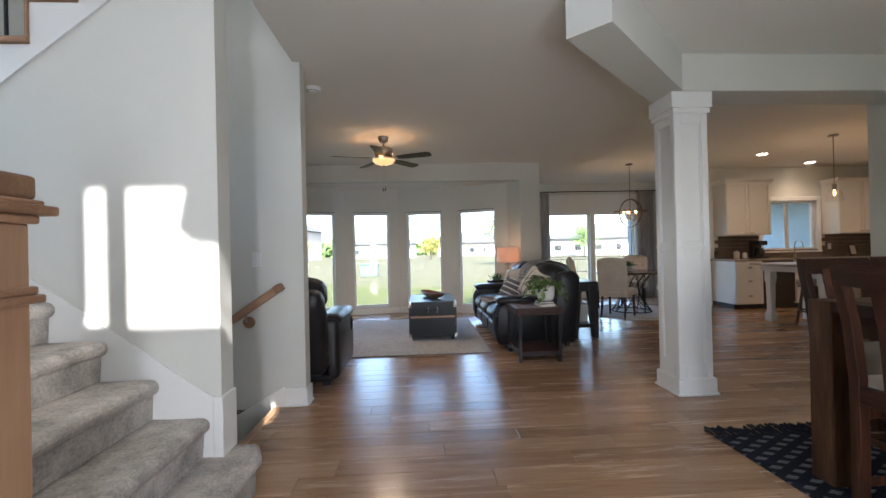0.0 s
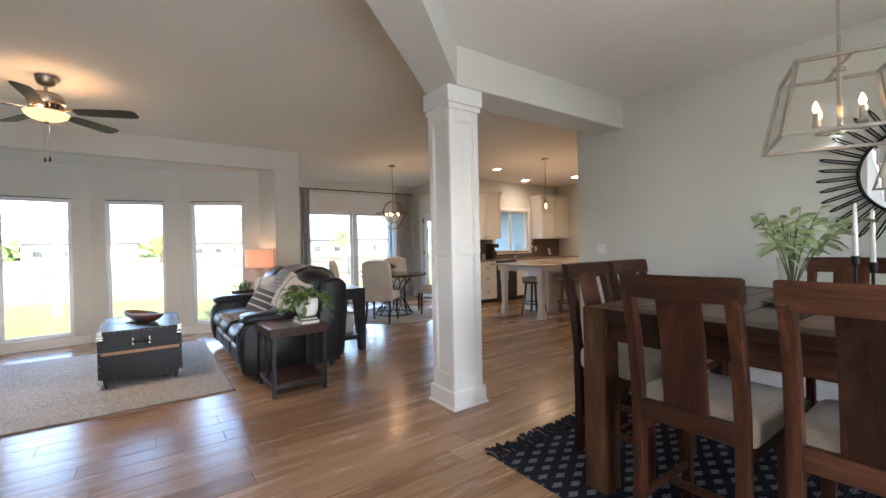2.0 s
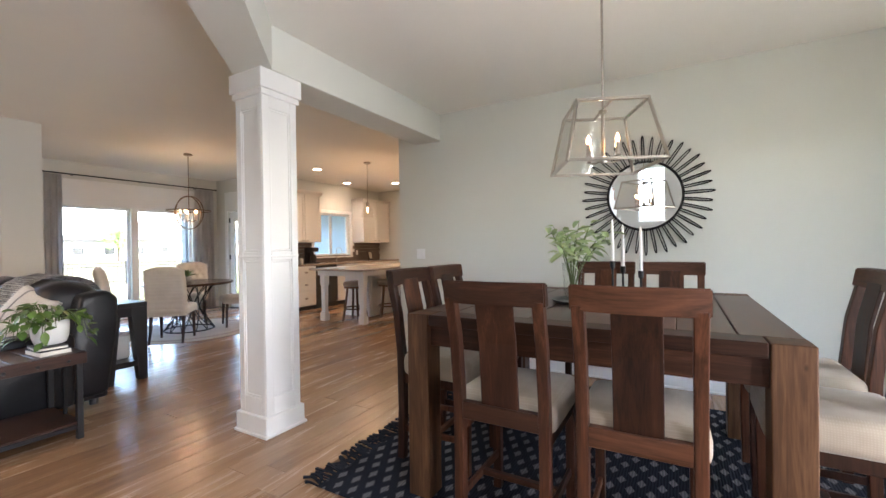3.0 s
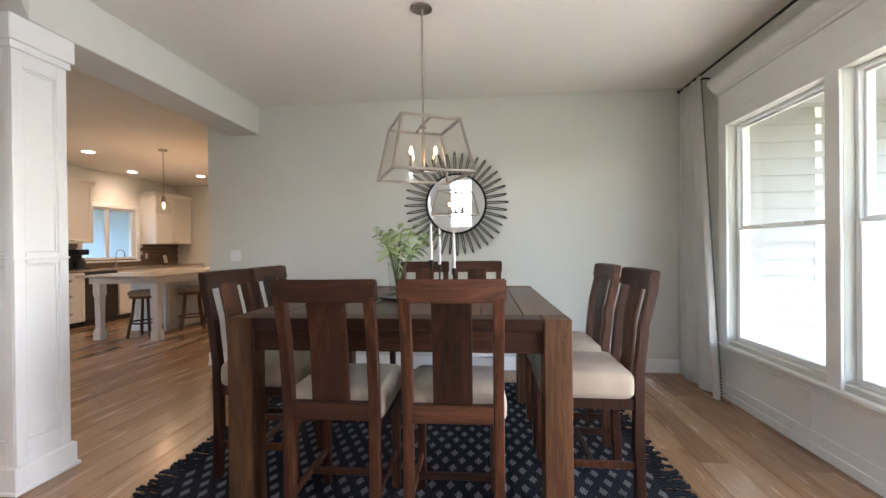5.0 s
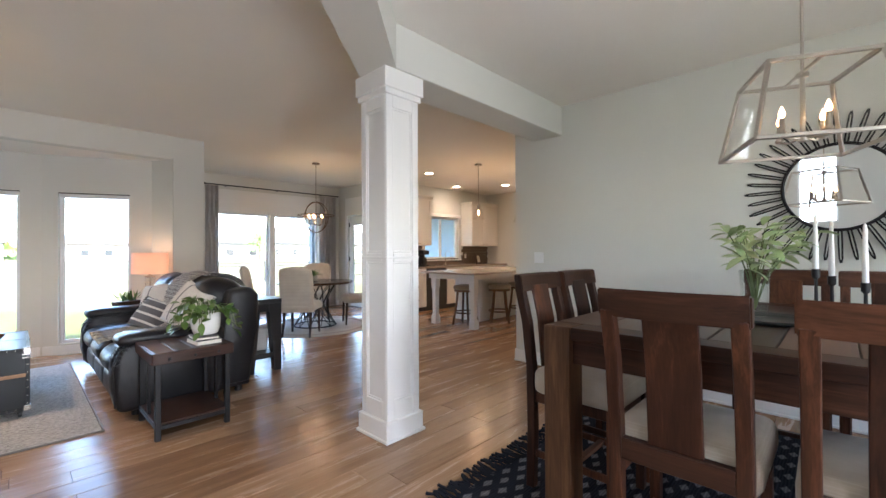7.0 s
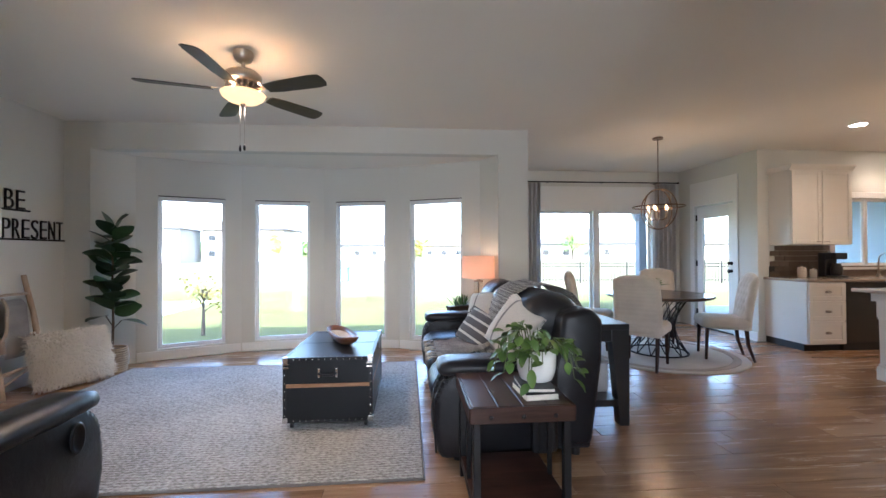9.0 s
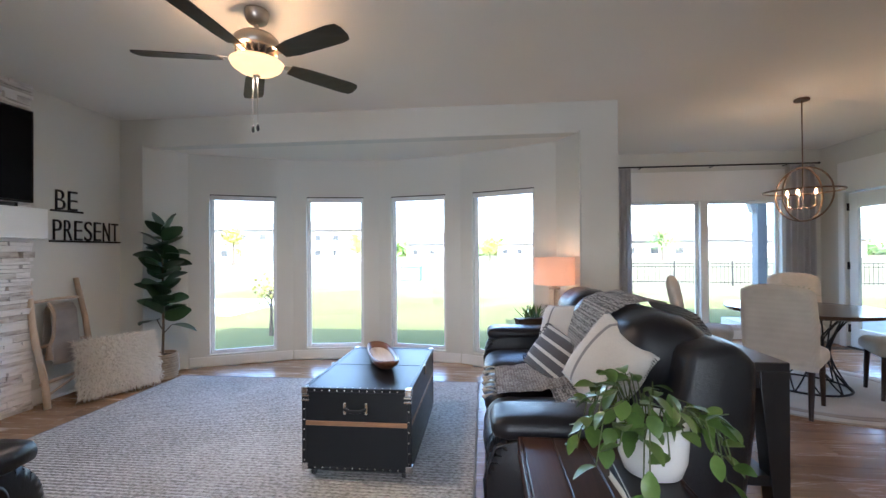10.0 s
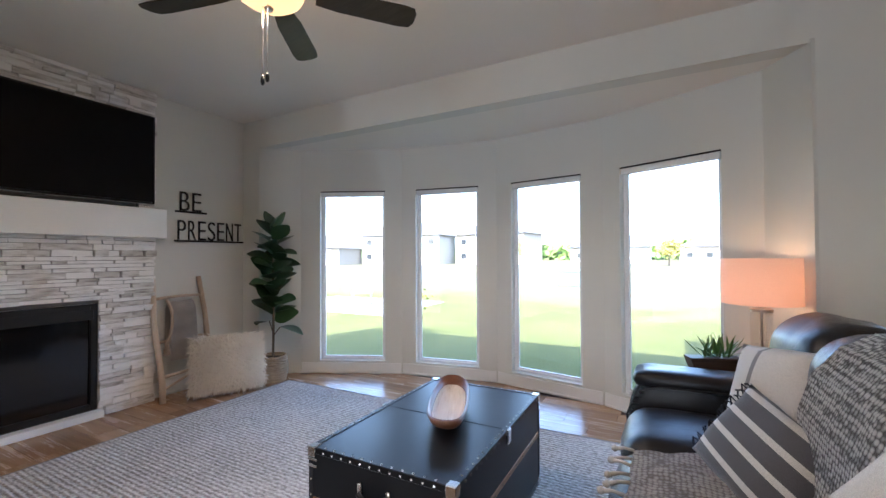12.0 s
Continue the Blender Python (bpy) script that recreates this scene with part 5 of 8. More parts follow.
def build_pothos():
    th = thing("potted_plant", pose(1.495, 4.65, 0.6315), "trailing green pothos in a white ceramic pot", "plant")
    part("pot", lathe([(0.068, 0.0), (0.082, 0.008), (0.096, 0.05), (0.101, 0.11), (0.099, 0.160), (0.092, 0.160), (0.093, 0.13), (0.0, 0.13)], 32), mat_plain("white_ceramic", (0.78, 0.77, 0.74), 0.25, vary=0.02), th, "glossy white ceramic pot", True)
    part("soil", lathe([(0.0, 0.142), (0.0915, 0.140)], 20), mat_plain("soil", (0.03, 0.02, 0.014), 0.95, grain=150, bumps=0.6), th)
    ml = mat_leaf("pothos_leaf", (0.032, 0.080, 0.012), (0.15, 0.25, 0.05), 0.34)
    rng = random.Random(5)
    meshes = [make_mesh(leaf_mesh(rng.uniform(0.050, 0.078), rng.uniform(0.036, 0.048), 0.25, rng.uniform(0.1, 0.5), 6), "leaf", ml) for _ in range(6)]
    for k in range(38):
        a = rng.uniform(0, 2 * math.pi)
        p = Vector((0.06 * math.cos(a), 0.06 * math.sin(a), 0.14))
        up, out = rng.uniform(0.02, 0.13), rng.uniform(0.05, 0.19)
        drop = rng.uniform(-0.02, 0.17) if out > 0.10 else 0.0
        pts = [p, p + Vector((math.cos(a) * out * 0.35, math.sin(a) * out * 0.35, up)), p + Vector((math.cos(a) * out * 0.8, math.sin(a) * out * 0.8, up * 0.8)), p + Vector((math.cos(a) * out, math.sin(a) * out, up * 0.4 - drop))]
        part("vine", path_tube(pts, 0.0022, 5), M_STEM, th)
        for q, j in enumerate((1, 2, 3)):
            if q == 0 and rng.random() < 0.4:
                continue
            leaf_object(rng.choice(meshes), Matrix.Translation(pts[j]) @ Euler((rng.uniform(-0.5, 0.5), rng.uniform(-0.6, 1.0), a + rng.uniform(-1.2, 1.2))).to_matrix().to_4x4(), th)


build_pothos()


# console behind the sofa
def build_console():
    th = thing("console_table", pose(2.29, 6.25, 0), "black wooden console table with splayed legs behind the sofa", "console table")
    part("top", box(-0.18, 0.18, -0.75, 0.75, 0.705, 0.75, 0.004), M_BLKWOOD, th)
    for sy in (-1, 1):
        y0, y1 = sorted((sy * 0.75, sy * 0.66))
        for s in (-1, 1):
            out = [(s * 0.178, 0.705), (s * 0.175, 0.0), (s * 0.105, 0.0), (s * 0.045, 0.62), (s * 0.045, 0.705)]
            part("leg", prism(out, y0, y1, "y", None, 0.004), M_BLKWOOD, th)
        part("leg_tie", box(-0.12, 0.12, y0 + 0.01, y1 - 0.01, 0.14, 0.19, 0.003), M_BLKWOOD, th)
        part("top_tie", box(-0.06, 0.06, y0 + 0.01, y1 - 0.01, 0.62, 0.705, 0.003), M_BLKWOOD, th)
    part("shelf", box(-0.12, 0.12, -0.70, 0.70, 0.165, 0.188, 0.003), M_BLKWOOD, th)


build_console()
th = thing("storage_bin", pose(2.29, 5.90, 0.189), "off-white fabric storage bin on the console shelf", "basket")
part("bin_body", soft_box(-0.105, 0.105, -0.22, 0.22, 0, 0.24, 0.02), mat_fabric("bin_cloth", (0.40, 0.39, 0.37), (0.55, 0.54, 0.51), 300), th)
part("rim", box(-0.109, 0.109, -0.224, 0.224, 0.222, 0.245, 0.006), mat_fabric("bin_rim", (0.30, 0.28, 0.26), (0.40, 0.38, 0.35), 300), th)


# end table and lamp by the bow window
th = thing("end_table", pose(1.60, 7.38, 0), "small dark wooden end table at the sofa's end", "side table")
part("top", box(-0.29, 0.25, -0.19, 0.19, 0.565, 0.60, 0.004), M_BROWN, th)
for sx in (-0.26, 0.22):
    for sy in (-0.16, 0.16):
        part("leg", box(sx - 0.018, sx + 0.018, sy - 0.018, sy + 0.018, 0, 0.565, 0.003), M_BLKWOOD, th)
part("apron", box(-0.26, 0.22, -0.165, 0.165, 0.50, 0.565, 0.002), M_BROWN, th)


def build_table_lamp():
    th = thing("table_lamp", pose(1.665, 7.40, 0.601), "table lamp with a drum shade and clear glass column base", "lamp")
    part("foot", lathe([(0.07, 0.0), (0.07, 0.018), (0.06, 0.024)], 32), M_NICKEL, th)
    part("glass_column", lathe([(0.052, 0.024), (0.055, 0.03), (0.055, 0.33), (0.05, 0.34), (0.048, 0.33), (0.048, 0.03)], 28), M_CLEAR, th, "clear glass column", True).visible_shadow = False
    part("stem", tube((0, 0, 0.02), (0, 0, 0.46), 0.007), M_NICKEL, th)
    part("cap", lathe([(0.056, 0.335), (0.056, 0.35), (0.02, 0.36), (0.012, 0.40)], 24), M_NICKEL, th)
    m, n, l, b = mat_base("drum_shade")
    v = coords(n, l)
    w = noise_tex(n, l, v, 260, 2)
    l.new(ramp(n, l, w, [(0.3, (0.70, 0.56, 0.47)), (0.7, (0.80, 0.66, 0.57))]), b.inputs["Base Color"])
    b.inputs["Roughness"].default_value = 0.9
    b.inputs["Emission Color"].default_value, b.inputs["Emission Strength"].default_value = (1.0, 0.46, 0.24, 1), 0.03
    tr, mx = n.new("ShaderNodeBsdfTranslucent"), n.new("ShaderNodeMixShader")
    tr.inputs["Color"].default_value = (0.85, 0.62, 0.48, 1)
    mx.inputs[0].default_value = 0.35
    out = n["Material Output"]
    l.new(b.outputs[0], mx.inputs[1]), l.new(tr.outputs[0], mx.inputs[2]), l.new(mx.outputs[0], out.inputs["Surface"])
    part("shade", lathe([(0.192, 0.380), (0.190, 0.640), (0.187, 0.640), (0.189, 0.380)], 48, caps=False), m, th, "pinkish linen drum shade, lit", True)
    part("bulb", lathe([(0.012, 0.45), (0.03, 0.49), (0.03, 0.51), (0.012, 0.54), (0.001, 0.545)], 16), M_BULB, th, "", True)
    part("harp", tube((-0.185, 0, 0.62), (0.185, 0, 0.62), 0.003), M_NICKEL, th)
    lamp_point("table_lamp_light", (1.665, 7.40, 0.601 + 0.53), 0.30, WARM, 0.03)


build_table_lamp()


def build_planter():
    th = thing("planter_box", pose(1.42, 7.30, 0.601, 0, 0, 20), "small wooden trough with a spiky green fern", "plant")
    wd = mat_wood("trough_wood", (0.03, 0.02, 0.014), (0.075, 0.05, 0.035), (0.13, 0.09, 0.06), 0.5, 0, 9)
    part("trough", prism([(-0.12, 0.0), (0.12, 0.0), (0.145, 0.07), (-0.145, 0.07)], -0.05, 0.05, "y", None, 0.004), wd, th)
    rng = random.Random(9)
    ml = mat_leaf("fern_leaf", (0.035, 0.10, 0.02), (0.13, 0.26, 0.06), 0.5)
    meshes = [make_mesh(leaf_mesh(rng.uniform(0.10, 0.16), 0.014, 0.3, rng.uniform(-0.1, 0.5), 6), "frond", ml) for _ in range(4)]
    for k in range(52):
        a = rng.uniform(0, 2 * math.pi)
        leaf_object(rng.choice(meshes), Matrix.Translation((rng.uniform(-0.06, 0.09), rng.uniform(-0.02, 0.02), 0.068)) @ Euler((0, -rng.uniform(0.3, 1.45), a)).to_matrix().to_4x4(), th, "frond")


build_planter()


# cushions and throws
def mat_stripes(name, base, stripe, lo, hi, reps, axis=0, weave=400):
    """Cloth with woven stripes across one axis."""
    m, n, l, b = mat_base(name)
    v = coords(n, l)
    sep = n.new("ShaderNodeSeparateXYZ")
    l.new(v, sep.inputs[0])
    u = math_node(n, l, "FRACT", math_node(n, l, "ADD", math_node(n, l, "MULTIPLY", sep.outputs[axis], reps), 50.5), 0)
    band = math_node(n, l, "MULTIPLY", math_node(n, l, "GREATER_THAN", u, lo), math_node(n, l, "LESS_THAN", u, hi))
    nz = noise_tex(n, l, v, weave, 2)
    mixc = n.new("ShaderNodeMix")
    mixc.data_type = "RGBA"
    l.new(band, mixc.inputs[0])
    mixc.inputs["A"].default_value, mixc.inputs["B"].default_value = (*base, 1), (*stripe, 1)
    mul = n.new("ShaderNodeMix")
    mul.data_type, mul.blend_type = "RGBA", "MULTIPLY"
    mul.inputs[0].default_value = 0.5
    l.new(mixc.outputs["Result"], mul.inputs["A"])
    l.new(ramp(n, l, nz, [(0.3, (0.55, 0.55, 0.55)), (0.7, (1.2, 1.2, 1.2))]), mul.inputs["B"])
    l.new(mul.outputs["Result"], b.inputs["Base Color"])
    b.inputs["Roughness"].default_value, b.inputs["Sheen Weight"].default_value = 0.92, 0.2
    bump(n, l, b, nz, 0.4, 0.003)
    return m


M_PILLOW = mat_stripes("cream_pillow_cloth", (0.60, 0.57, 0.52), (0.22, 0.21, 0.21), 0.30, 0.345, 2.2, 0)
M_BAND = mat_stripes("charcoal_stripe_cloth", (0.085, 0.085, 0.092), (0.60, 0.58, 0.54), 0.15, 0.42, 13.0, 1)
M_STITCH = mat_plain("dark_stitch", (0.03, 0.03, 0.035), 0.9)


def build_cushion(m, w, h, thick, mat, label, stitch=False, fringe=None):
    th = thing("throw_pillow", m, label, "pillow", "pillows on the sofa")
    bm = pillow_shape(w, h, thick, 16, 0.42, corner=0.05)
    bm.normal_update()
    crease(bm, 0.008, 8, w * 10)
    part("pillow_body", bm, mat, th, "", True)
    if stitch:
        bm = bmesh.new()
        for k in range(34):
            y = -h / 2 + 0.02 + (h - 0.04) * k / 33
            s = 1 - 0.05 * (1 - abs(2 * y / h) ** 2)
            for x in (w / 2 * s,):
                tube((x + 0.004, y, 0.0), (x - 0.014, y + 0.004, 0.012), 0.0022, None, 4, bm)
                tube((x + 0.004, y, 0.0), (x - 0.014, y + 0.004, -0.012), 0.0022, None, 4, bm)
        part("stitching", bm, M_STITCH, th)["kind"] = "stuff"
    if fringe:
        bm = bmesh.new()
        rng = random.Random(2)
        for sx in (-1, 1):
            for k in range(26):
                y = -h / 2 + 0.01 + (h - 0.02) * k / 25
                x = sx * w / 2 * 0.98
                path_tube([(x, y, 0), (x + sx * 0.02, y + rng.uniform(-0.01, 0.01), -0.004), (x + sx * 0.04, y + rng.uniform(-0.015, 0.015), rng.uniform(-0.015, 0.0))], 0.003, 4, bm)
        part("tassels", bm, fringe, th)["kind"] = "stuff"
    return th


def lean_pose(x, y, z, tilt, yaw, spin=0):
    """A cushion stood on its edge: its face turned to yaw and tilted back."""
    return pose(x, y, z) @ pose(0, 0, 0, 0, 0, yaw) @ pose(0, 0, 0, 90 - tilt, 0, 0) @ pose(0, 0, 0, 0, 0, spin)


build_cushion(lean_pose(1.56, 5.36, 0.755, 24, -62, -24), 0.41, 0.41, 0.17, M_PILLOW, "large cream pillow with thin grey stripes and dark stitched edge", True)
build_cushion(lean_pose(1.545, 6.38, 0.705, 20, -58, 8), 0.44, 0.44, 0.16, M_PILLOW, "cream pillow with faint grey stripes and stitched edge", True)
build_cushion(lean_pose(1.44, 6.05, 0.625, 34, -58, -14), 0.46, 0.32, 0.14, M_BAND, "oblong charcoal and white striped pillow", False, M_YARN)


def mat_knit(name, a, c, scale):
    m, n, l, b = mat_base(name)
    v = coords(n, l)
    vo = n.new("ShaderNodeTexVoronoi")
    vo.inputs["Scale"].default_value, vo.inputs["Randomness"].default_value = scale, 0.35
    l.new(v, vo.inputs["Vector"])
    nz = noise_tex(n, l, v, 9, 3)
    f = math_node(n, l, "ADD", vo.outputs["Distance"], math_node(n, l, "MULTIPLY", nz, 0.2))
    l.new(ramp(n, l, f, [(0.42, c), (0.72, a)]), b.inputs["Base Color"])
    b.inputs["Roughness"].default_value, b.inputs["Sheen Weight"].default_value = 0.95, 0.3
    k = n.new("ShaderNodeMath")
    k.operation = "SUBTRACT"
    k.inputs[0].default_value = 1
    l.new(vo.outputs["Distance"], k.inputs[1])
    bump(n, l, b, k.outputs[0], 1.0, 0.01)
    return m


M_KNIT = mat_knit("grey_knit", (0.12, 0.11, 0.10), (0.78, 0.75, 0.70), 66)
M_KNIT2 = mat_knit("oat_knit", (0.30, 0.26, 0.22), (0.70, 0.66, 0.59), 60)


def drape(name, line, y0, y1, mat, label, seed, waver=0.02, skew=0.0, tass=None, thick=0.012):
    """A throw that follows an (x, z) line, from y0 to y1."""
    th = thing(name, pose(0, 0, 0), label, "throw blanket")
    rng = random.Random(seed)
    pts = []
    for (xa, za), (xb, zb) in zip(line, line[1:]):
        for k in range(5):
            pts.append((xa + (xb - xa) * k / 5, za + (zb - za) * k / 5))
    pts.append(line[-1])
    t = bmesh.new()
    n = 16
    grid = []
    for i, (x, z) in enumerate(pts):
        row = []
        for j in range(n + 1):
            v = j / n
            y = y0 + (y1 - y0) * v + skew * i / len(pts)
            k = noise.noise(Vector((x * 6 + seed, y * 9, z * 6)))
            e = waver * 0.6 * math.sin(v * 9 + seed + i * 0.15)
            row.append(t.verts.new((x + (k + 0.4) * waver * 0.5, y + e * 0.7, z + abs(k) * waver + 0.003)))
        grid.append(row)
    for a, b in zip(grid, grid[1:]):
        for j in range(n):
            t.faces.new((a[j], a[j + 1], b[j + 1], b[j])).smooth = True
    ends = [v.co.copy() for v in grid[0]]
    bmesh.ops.solidify(t, geom=t.faces[:], thickness=-thick)
    for f in t.faces:
        f.smooth = True
    part("throw_body", t, mat, th)
    if tass:
        for p in ends[::2]:
            d = Vector((-0.07, rng.uniform(-0.03, 0.03), -0.01))
            q = path_tube([p, p + d * 0.5 + Vector((0, 0, 0.006)), p + d], [0.006, 0.006, 0.010], 6)
            lathe([(0.002, -0.012), (0.013, -0.004), (0.013, 0.006), (0.003, 0.014)], 8, q, Matrix.Translation(p + d))
            part("tassel", q, tass, th, "", True)
    return th


drape("throw_blanket", [(1.36, 0.50), (1.48, 0.53), (1.51, 0.62), (1.53, 0.78), (1.575, 0.90), (1.63, 0.98), (1.71, 1.025), (1.82, 1.04), (1.93, 1.02), (2.03, 0.97), (2.10, 0.88), (2.12, 0.62)], 5.50, 6.10, M_KNIT, "chunky grey knit throw hanging over the sofa back", 3, 0.02)
drape("throw_blanket", [(1.05, 0.495), (1.18, 0.505), (1.31, 0.51), (1.42, 0.53), (1.50, 0.575)], 5.66, 6.22, M_KNIT2, "oatmeal knit throw with knotted tassels on the seat", 8, 0.03, 0.10, mat_plain("oat_yarn", (0.50, 0.45, 0.38), 0.95, grain=300))
# ================================================================ kitchen
M_CAB = mat_plain("cabinet_white", (0.72, 0.69, 0.63), 0.42, grain=80, vary=0.02, bumps=0.03)
M_QUARTZ = mat_plain("stone_top", (0.30, 0.24, 0.19), 0.22, grain=35, vary=0.35, blotch=6)
M_ISLTOP = mat_plain("pale_stone_top", (0.46, 0.41, 0.36), 0.2, grain=30, vary=0.2, blotch=5)
M_DISH = mat_plain("dark_stainless", (0.06, 0.055, 0.05), 0.35, 0.7)
M_TOEKICK = mat_plain("toe_kick", (0.03, 0.03, 0.03), 0.7)


def front(th, x0, x1, z0, z1, y, handle="", panel=True):
    """A cabinet front with a recessed panel, and a cup pull or knob."""
    bm = bmesh.new()
    e = 0.055
    if panel and z1 - z0 > 0.2:
        for a, b, c, d in ((x0, x0 + e, z0, z1), (x1 - e, x1, z0, z1), (x0 + e, x1 - e, z0, z0 + e), (x0 + e, x1 - e, z1 - e, z1)):
            box(a, b, y - 0.020, y, c, d, 0.002, bm=bm)
        box(x0 + e, x1 - e, y - 0.010, y, z0 + e, z1 - e, bm=bm)
    else:
        box(x0, x1, y - 0.020, y, z0, z1, 0.004, bm=bm)
    door = part("door" if z1 - z0 > 0.3 else "drawer", bm, M_CAB, th)
    if handle:
        xm = (x0 + x1) / 2
        if handle == "cup":
            t = lathe([(0.0, 0.0), (0.042, 0.004), (0.040, 0.018), (0.020, 0.028)], 14, m=Matrix.Translation((xm, y - 0.021, (z0 + z1) / 2)) @ pose(0, 0, 0, 90, 0, 0) @ Matrix.Diagonal((1, 0.45, 1, 1)))
        else:
            t = box(*handle, y - 0.034, y - 0.020, z0 + 0.03, z0 + 0.045, 0.003)
        part("handle", t, M_NICKEL, door, "brushed metal pull")


def cabinet(name, x0, x1, z0, z1, depth, fronts, label, crown=False):
    th = thing(name, pose(0, 0, 0), label, "cabinet", "white kitchen cabinets")
    y = KIT_Y - depth
    part("body", box(x0, x1, y + 0.002, KIT_Y - 0.002, z0 + (0.09 if z0 < 0.1 else 0), z1, 0.002), M_CAB, th)
    if z0 < 0.1:
        part("toe_kick", box(x0 + 0.005, x1 - 0.005, y + 0.06, KIT_Y - 0.01, 0.0, 0.09), M_TOEKICK, th)
    for f in fronts:
        front(th, *f[:4], y, f[4])
    if crown:
        part("crown", prism([(0, 0), (-0.012, 0), (-0.022, 0.018), (-0.05, 0.05), (-0.055, 0.075), (0, 0.075)], x0 - 0.03, x1 + 0.03, "x", None, 0, Matrix.Translation((0, y + 0.004, z1))), M_CAB, th)
        part("crown_top", box(x0 - 0.03, x1 + 0.03, y, KIT_Y - 0.004, z1 + 0.001, z1 + 0.07), M_CAB, th)
    return th


cabinet("wall_cabinet", 5.97, 6.86, 1.37, 2.38, 0.34, [(5.975, 6.41, 1.375, 2.375, (6.32, 6.39)), (6.42, 6.855, 1.375, 2.375, (6.44, 6.51))], "white shaker wall cabinet with two doors", True)
cabinet("wall_cabinet", 8.24, 9.28, 1.37, 2.38, 0.34, [(8.245, 8.75, 1.375, 2.375, (8.64, 8.72)), (8.76, 9.275, 1.375, 2.375, (8.78, 8.86))], "white shaker wall cabinet beside the sink window", True)
cabinet("drawer_unit", 5.90, 6.42, 0.0, 0.885, 0.63, [(5.905, 6.415, 0.10, 0.385, "cup"), (5.905, 6.415, 0.395, 0.64, "cup"), (5.905, 6.415, 0.65, 0.875, "cup")], "white three-drawer base cabinet with cup pulls")
cabinet("sink_cabinet", 7.05, 8.15, 0.0, 0.885, 0.63, [(7.055, 7.595, 0.10, 0.875, (7.48, 7.56)), (7.605, 8.145, 0.10, 0.875, (7.64, 7.72))], "white base cabinet under the sink")
cabinet("base_cabinet", 8.16, 9.28, 0.0, 0.885, 0.63, [(8.165, 8.715, 0.10, 0.875, (8.6, 8.68)), (8.725, 9.275, 0.10, 0.875, (8.75, 8.83))], "white base cabinet with two doors")
th = thing("dishwasher", pose(0, 0, 0), "dark stainless dishwasher under the worktop", "dishwasher")
part("body", box(6.425, 7.045, KIT_Y - 0.60, KIT_Y - 0.01, 0.0, 0.884, 0.003), M_TOEKICK, th)
part("door", box(6.43, 7.04, KIT_Y - 0.64, KIT_Y - 0.602, 0.11, 0.875, 0.004), M_DISH, th)
part("handle", tube((6.50, KIT_Y - 0.665, 0.80), (6.97, KIT_Y - 0.665, 0.80), 0.010), M_NICKEL, th)
th = thing("worktop", pose(0, 0, 0), "brown speckled stone kitchen worktop", "worktop")
part("slab", box(5.875, 9.30, KIT_Y - 0.655, KIT_Y - 0.002, 0.887, 0.92, 0.005), M_QUARTZ, th)
bm = bmesh.new()
tagged(part("splash_backing", box(5.965, 9.29, KIT_Y - 0.006, KIT_Y - 0.0015, 0.921, 1.069), M_TOEKICK, th), kind="")
M_TILE = mat_plain("taupe_tile", (0.15, 0.11, 0.085), 0.3, grain=50, vary=0.2)
tile_mesh = make_mesh(box(-0.0735, 0.0735, -0.008, 0, -0.0355, 0.0355, 0.002), "tile", M_TILE)
rows = [(0.957 + 0.074 * r, 5.97 + (0.075 if r % 2 else 0.0)) for r in range(6)]
for z, x in rows:
    while x < 9.2:
        if not (6.87 < x + 0.07 < 8.23 and z > 1.04):
            ob = new("tile", tile_mesh)
            ob.location = (x + 0.075, KIT_Y - 0.006, z)
            ob.parent = th
        x += 0.15
th = thing("faucet", pose(7.55, KIT_Y - 0.11, 0.921), "tall brushed gooseneck kitchen faucet", "faucet")
arc = [(0, 0, 0.0), (0, 0, 0.24)] + [(0, -0.09 + 0.09 * math.cos(a), 0.24 + 0.09 * math.sin(a)) for a in (math.pi * k / 10 for k in range(1, 11))] + [(0, -0.18, 0.19)]
part("spout", path_tube(arc, 0.011, 10), M_NICKEL, th, "", True)
part("base", lathe([(0.026, 0), (0.026, 0.03), (0.014, 0.05)], 16), M_NICKEL, th)
part("lever", tube((0.012, 0, 0.07), (0.09, 0, 0.10), 0.006), M_NICKEL, th)
# things on the worktop
th = thing("coffee_maker", pose(6.66, 7.78, 0.921), "black drip coffee maker with a glass jug", "coffee maker")
part("body", soft_box(-0.09, 0.09, 0.02, 0.13, 0, 0.34, 0.015), M_BLKWOOD, th)
part("head", soft_box(-0.09, 0.09, -0.12, 0.03, 0.25, 0.34, 0.015), M_BLKWOOD, th)
part("hotplate", soft_box(-0.09, 0.09, -0.12, 0.02, 0, 0.03, 0.008), M_BLKWOOD, th)
part("jug", lathe([(0.05, 0.031), (0.066, 0.06), (0.066, 0.13), (0.045, 0.18), (0.048, 0.195)], 20, m=pose(0, -0.05, 0)), M_DISH, th, "", True)
for x, s in ((6.28, 1.0), (6.45, 0.8)):
    th = thing("canister", pose(x, 7.86, 0.921), "small white ceramic canister with a lid", "canister", "canisters on the worktop")
    part("jar", lathe([(0.045 * s, 0), (0.05 * s, 0.01), (0.05 * s, 0.11 * s), (0.045 * s, 0.12 * s)], 20), M_CAB, th, "", True)
    part("lid", lathe([(0.047 * s, 0.1205 * s), (0.047 * s, 0.135 * s), (0.012 * s, 0.14 * s), (0.012 * s, 0.155 * s)], 20), M_CAB, th, "", True)
th = thing("recipe_stand", pose(8.72, 7.86, 0.921, 0, 0, 8), "wooden stand with an open recipe card", "stand")
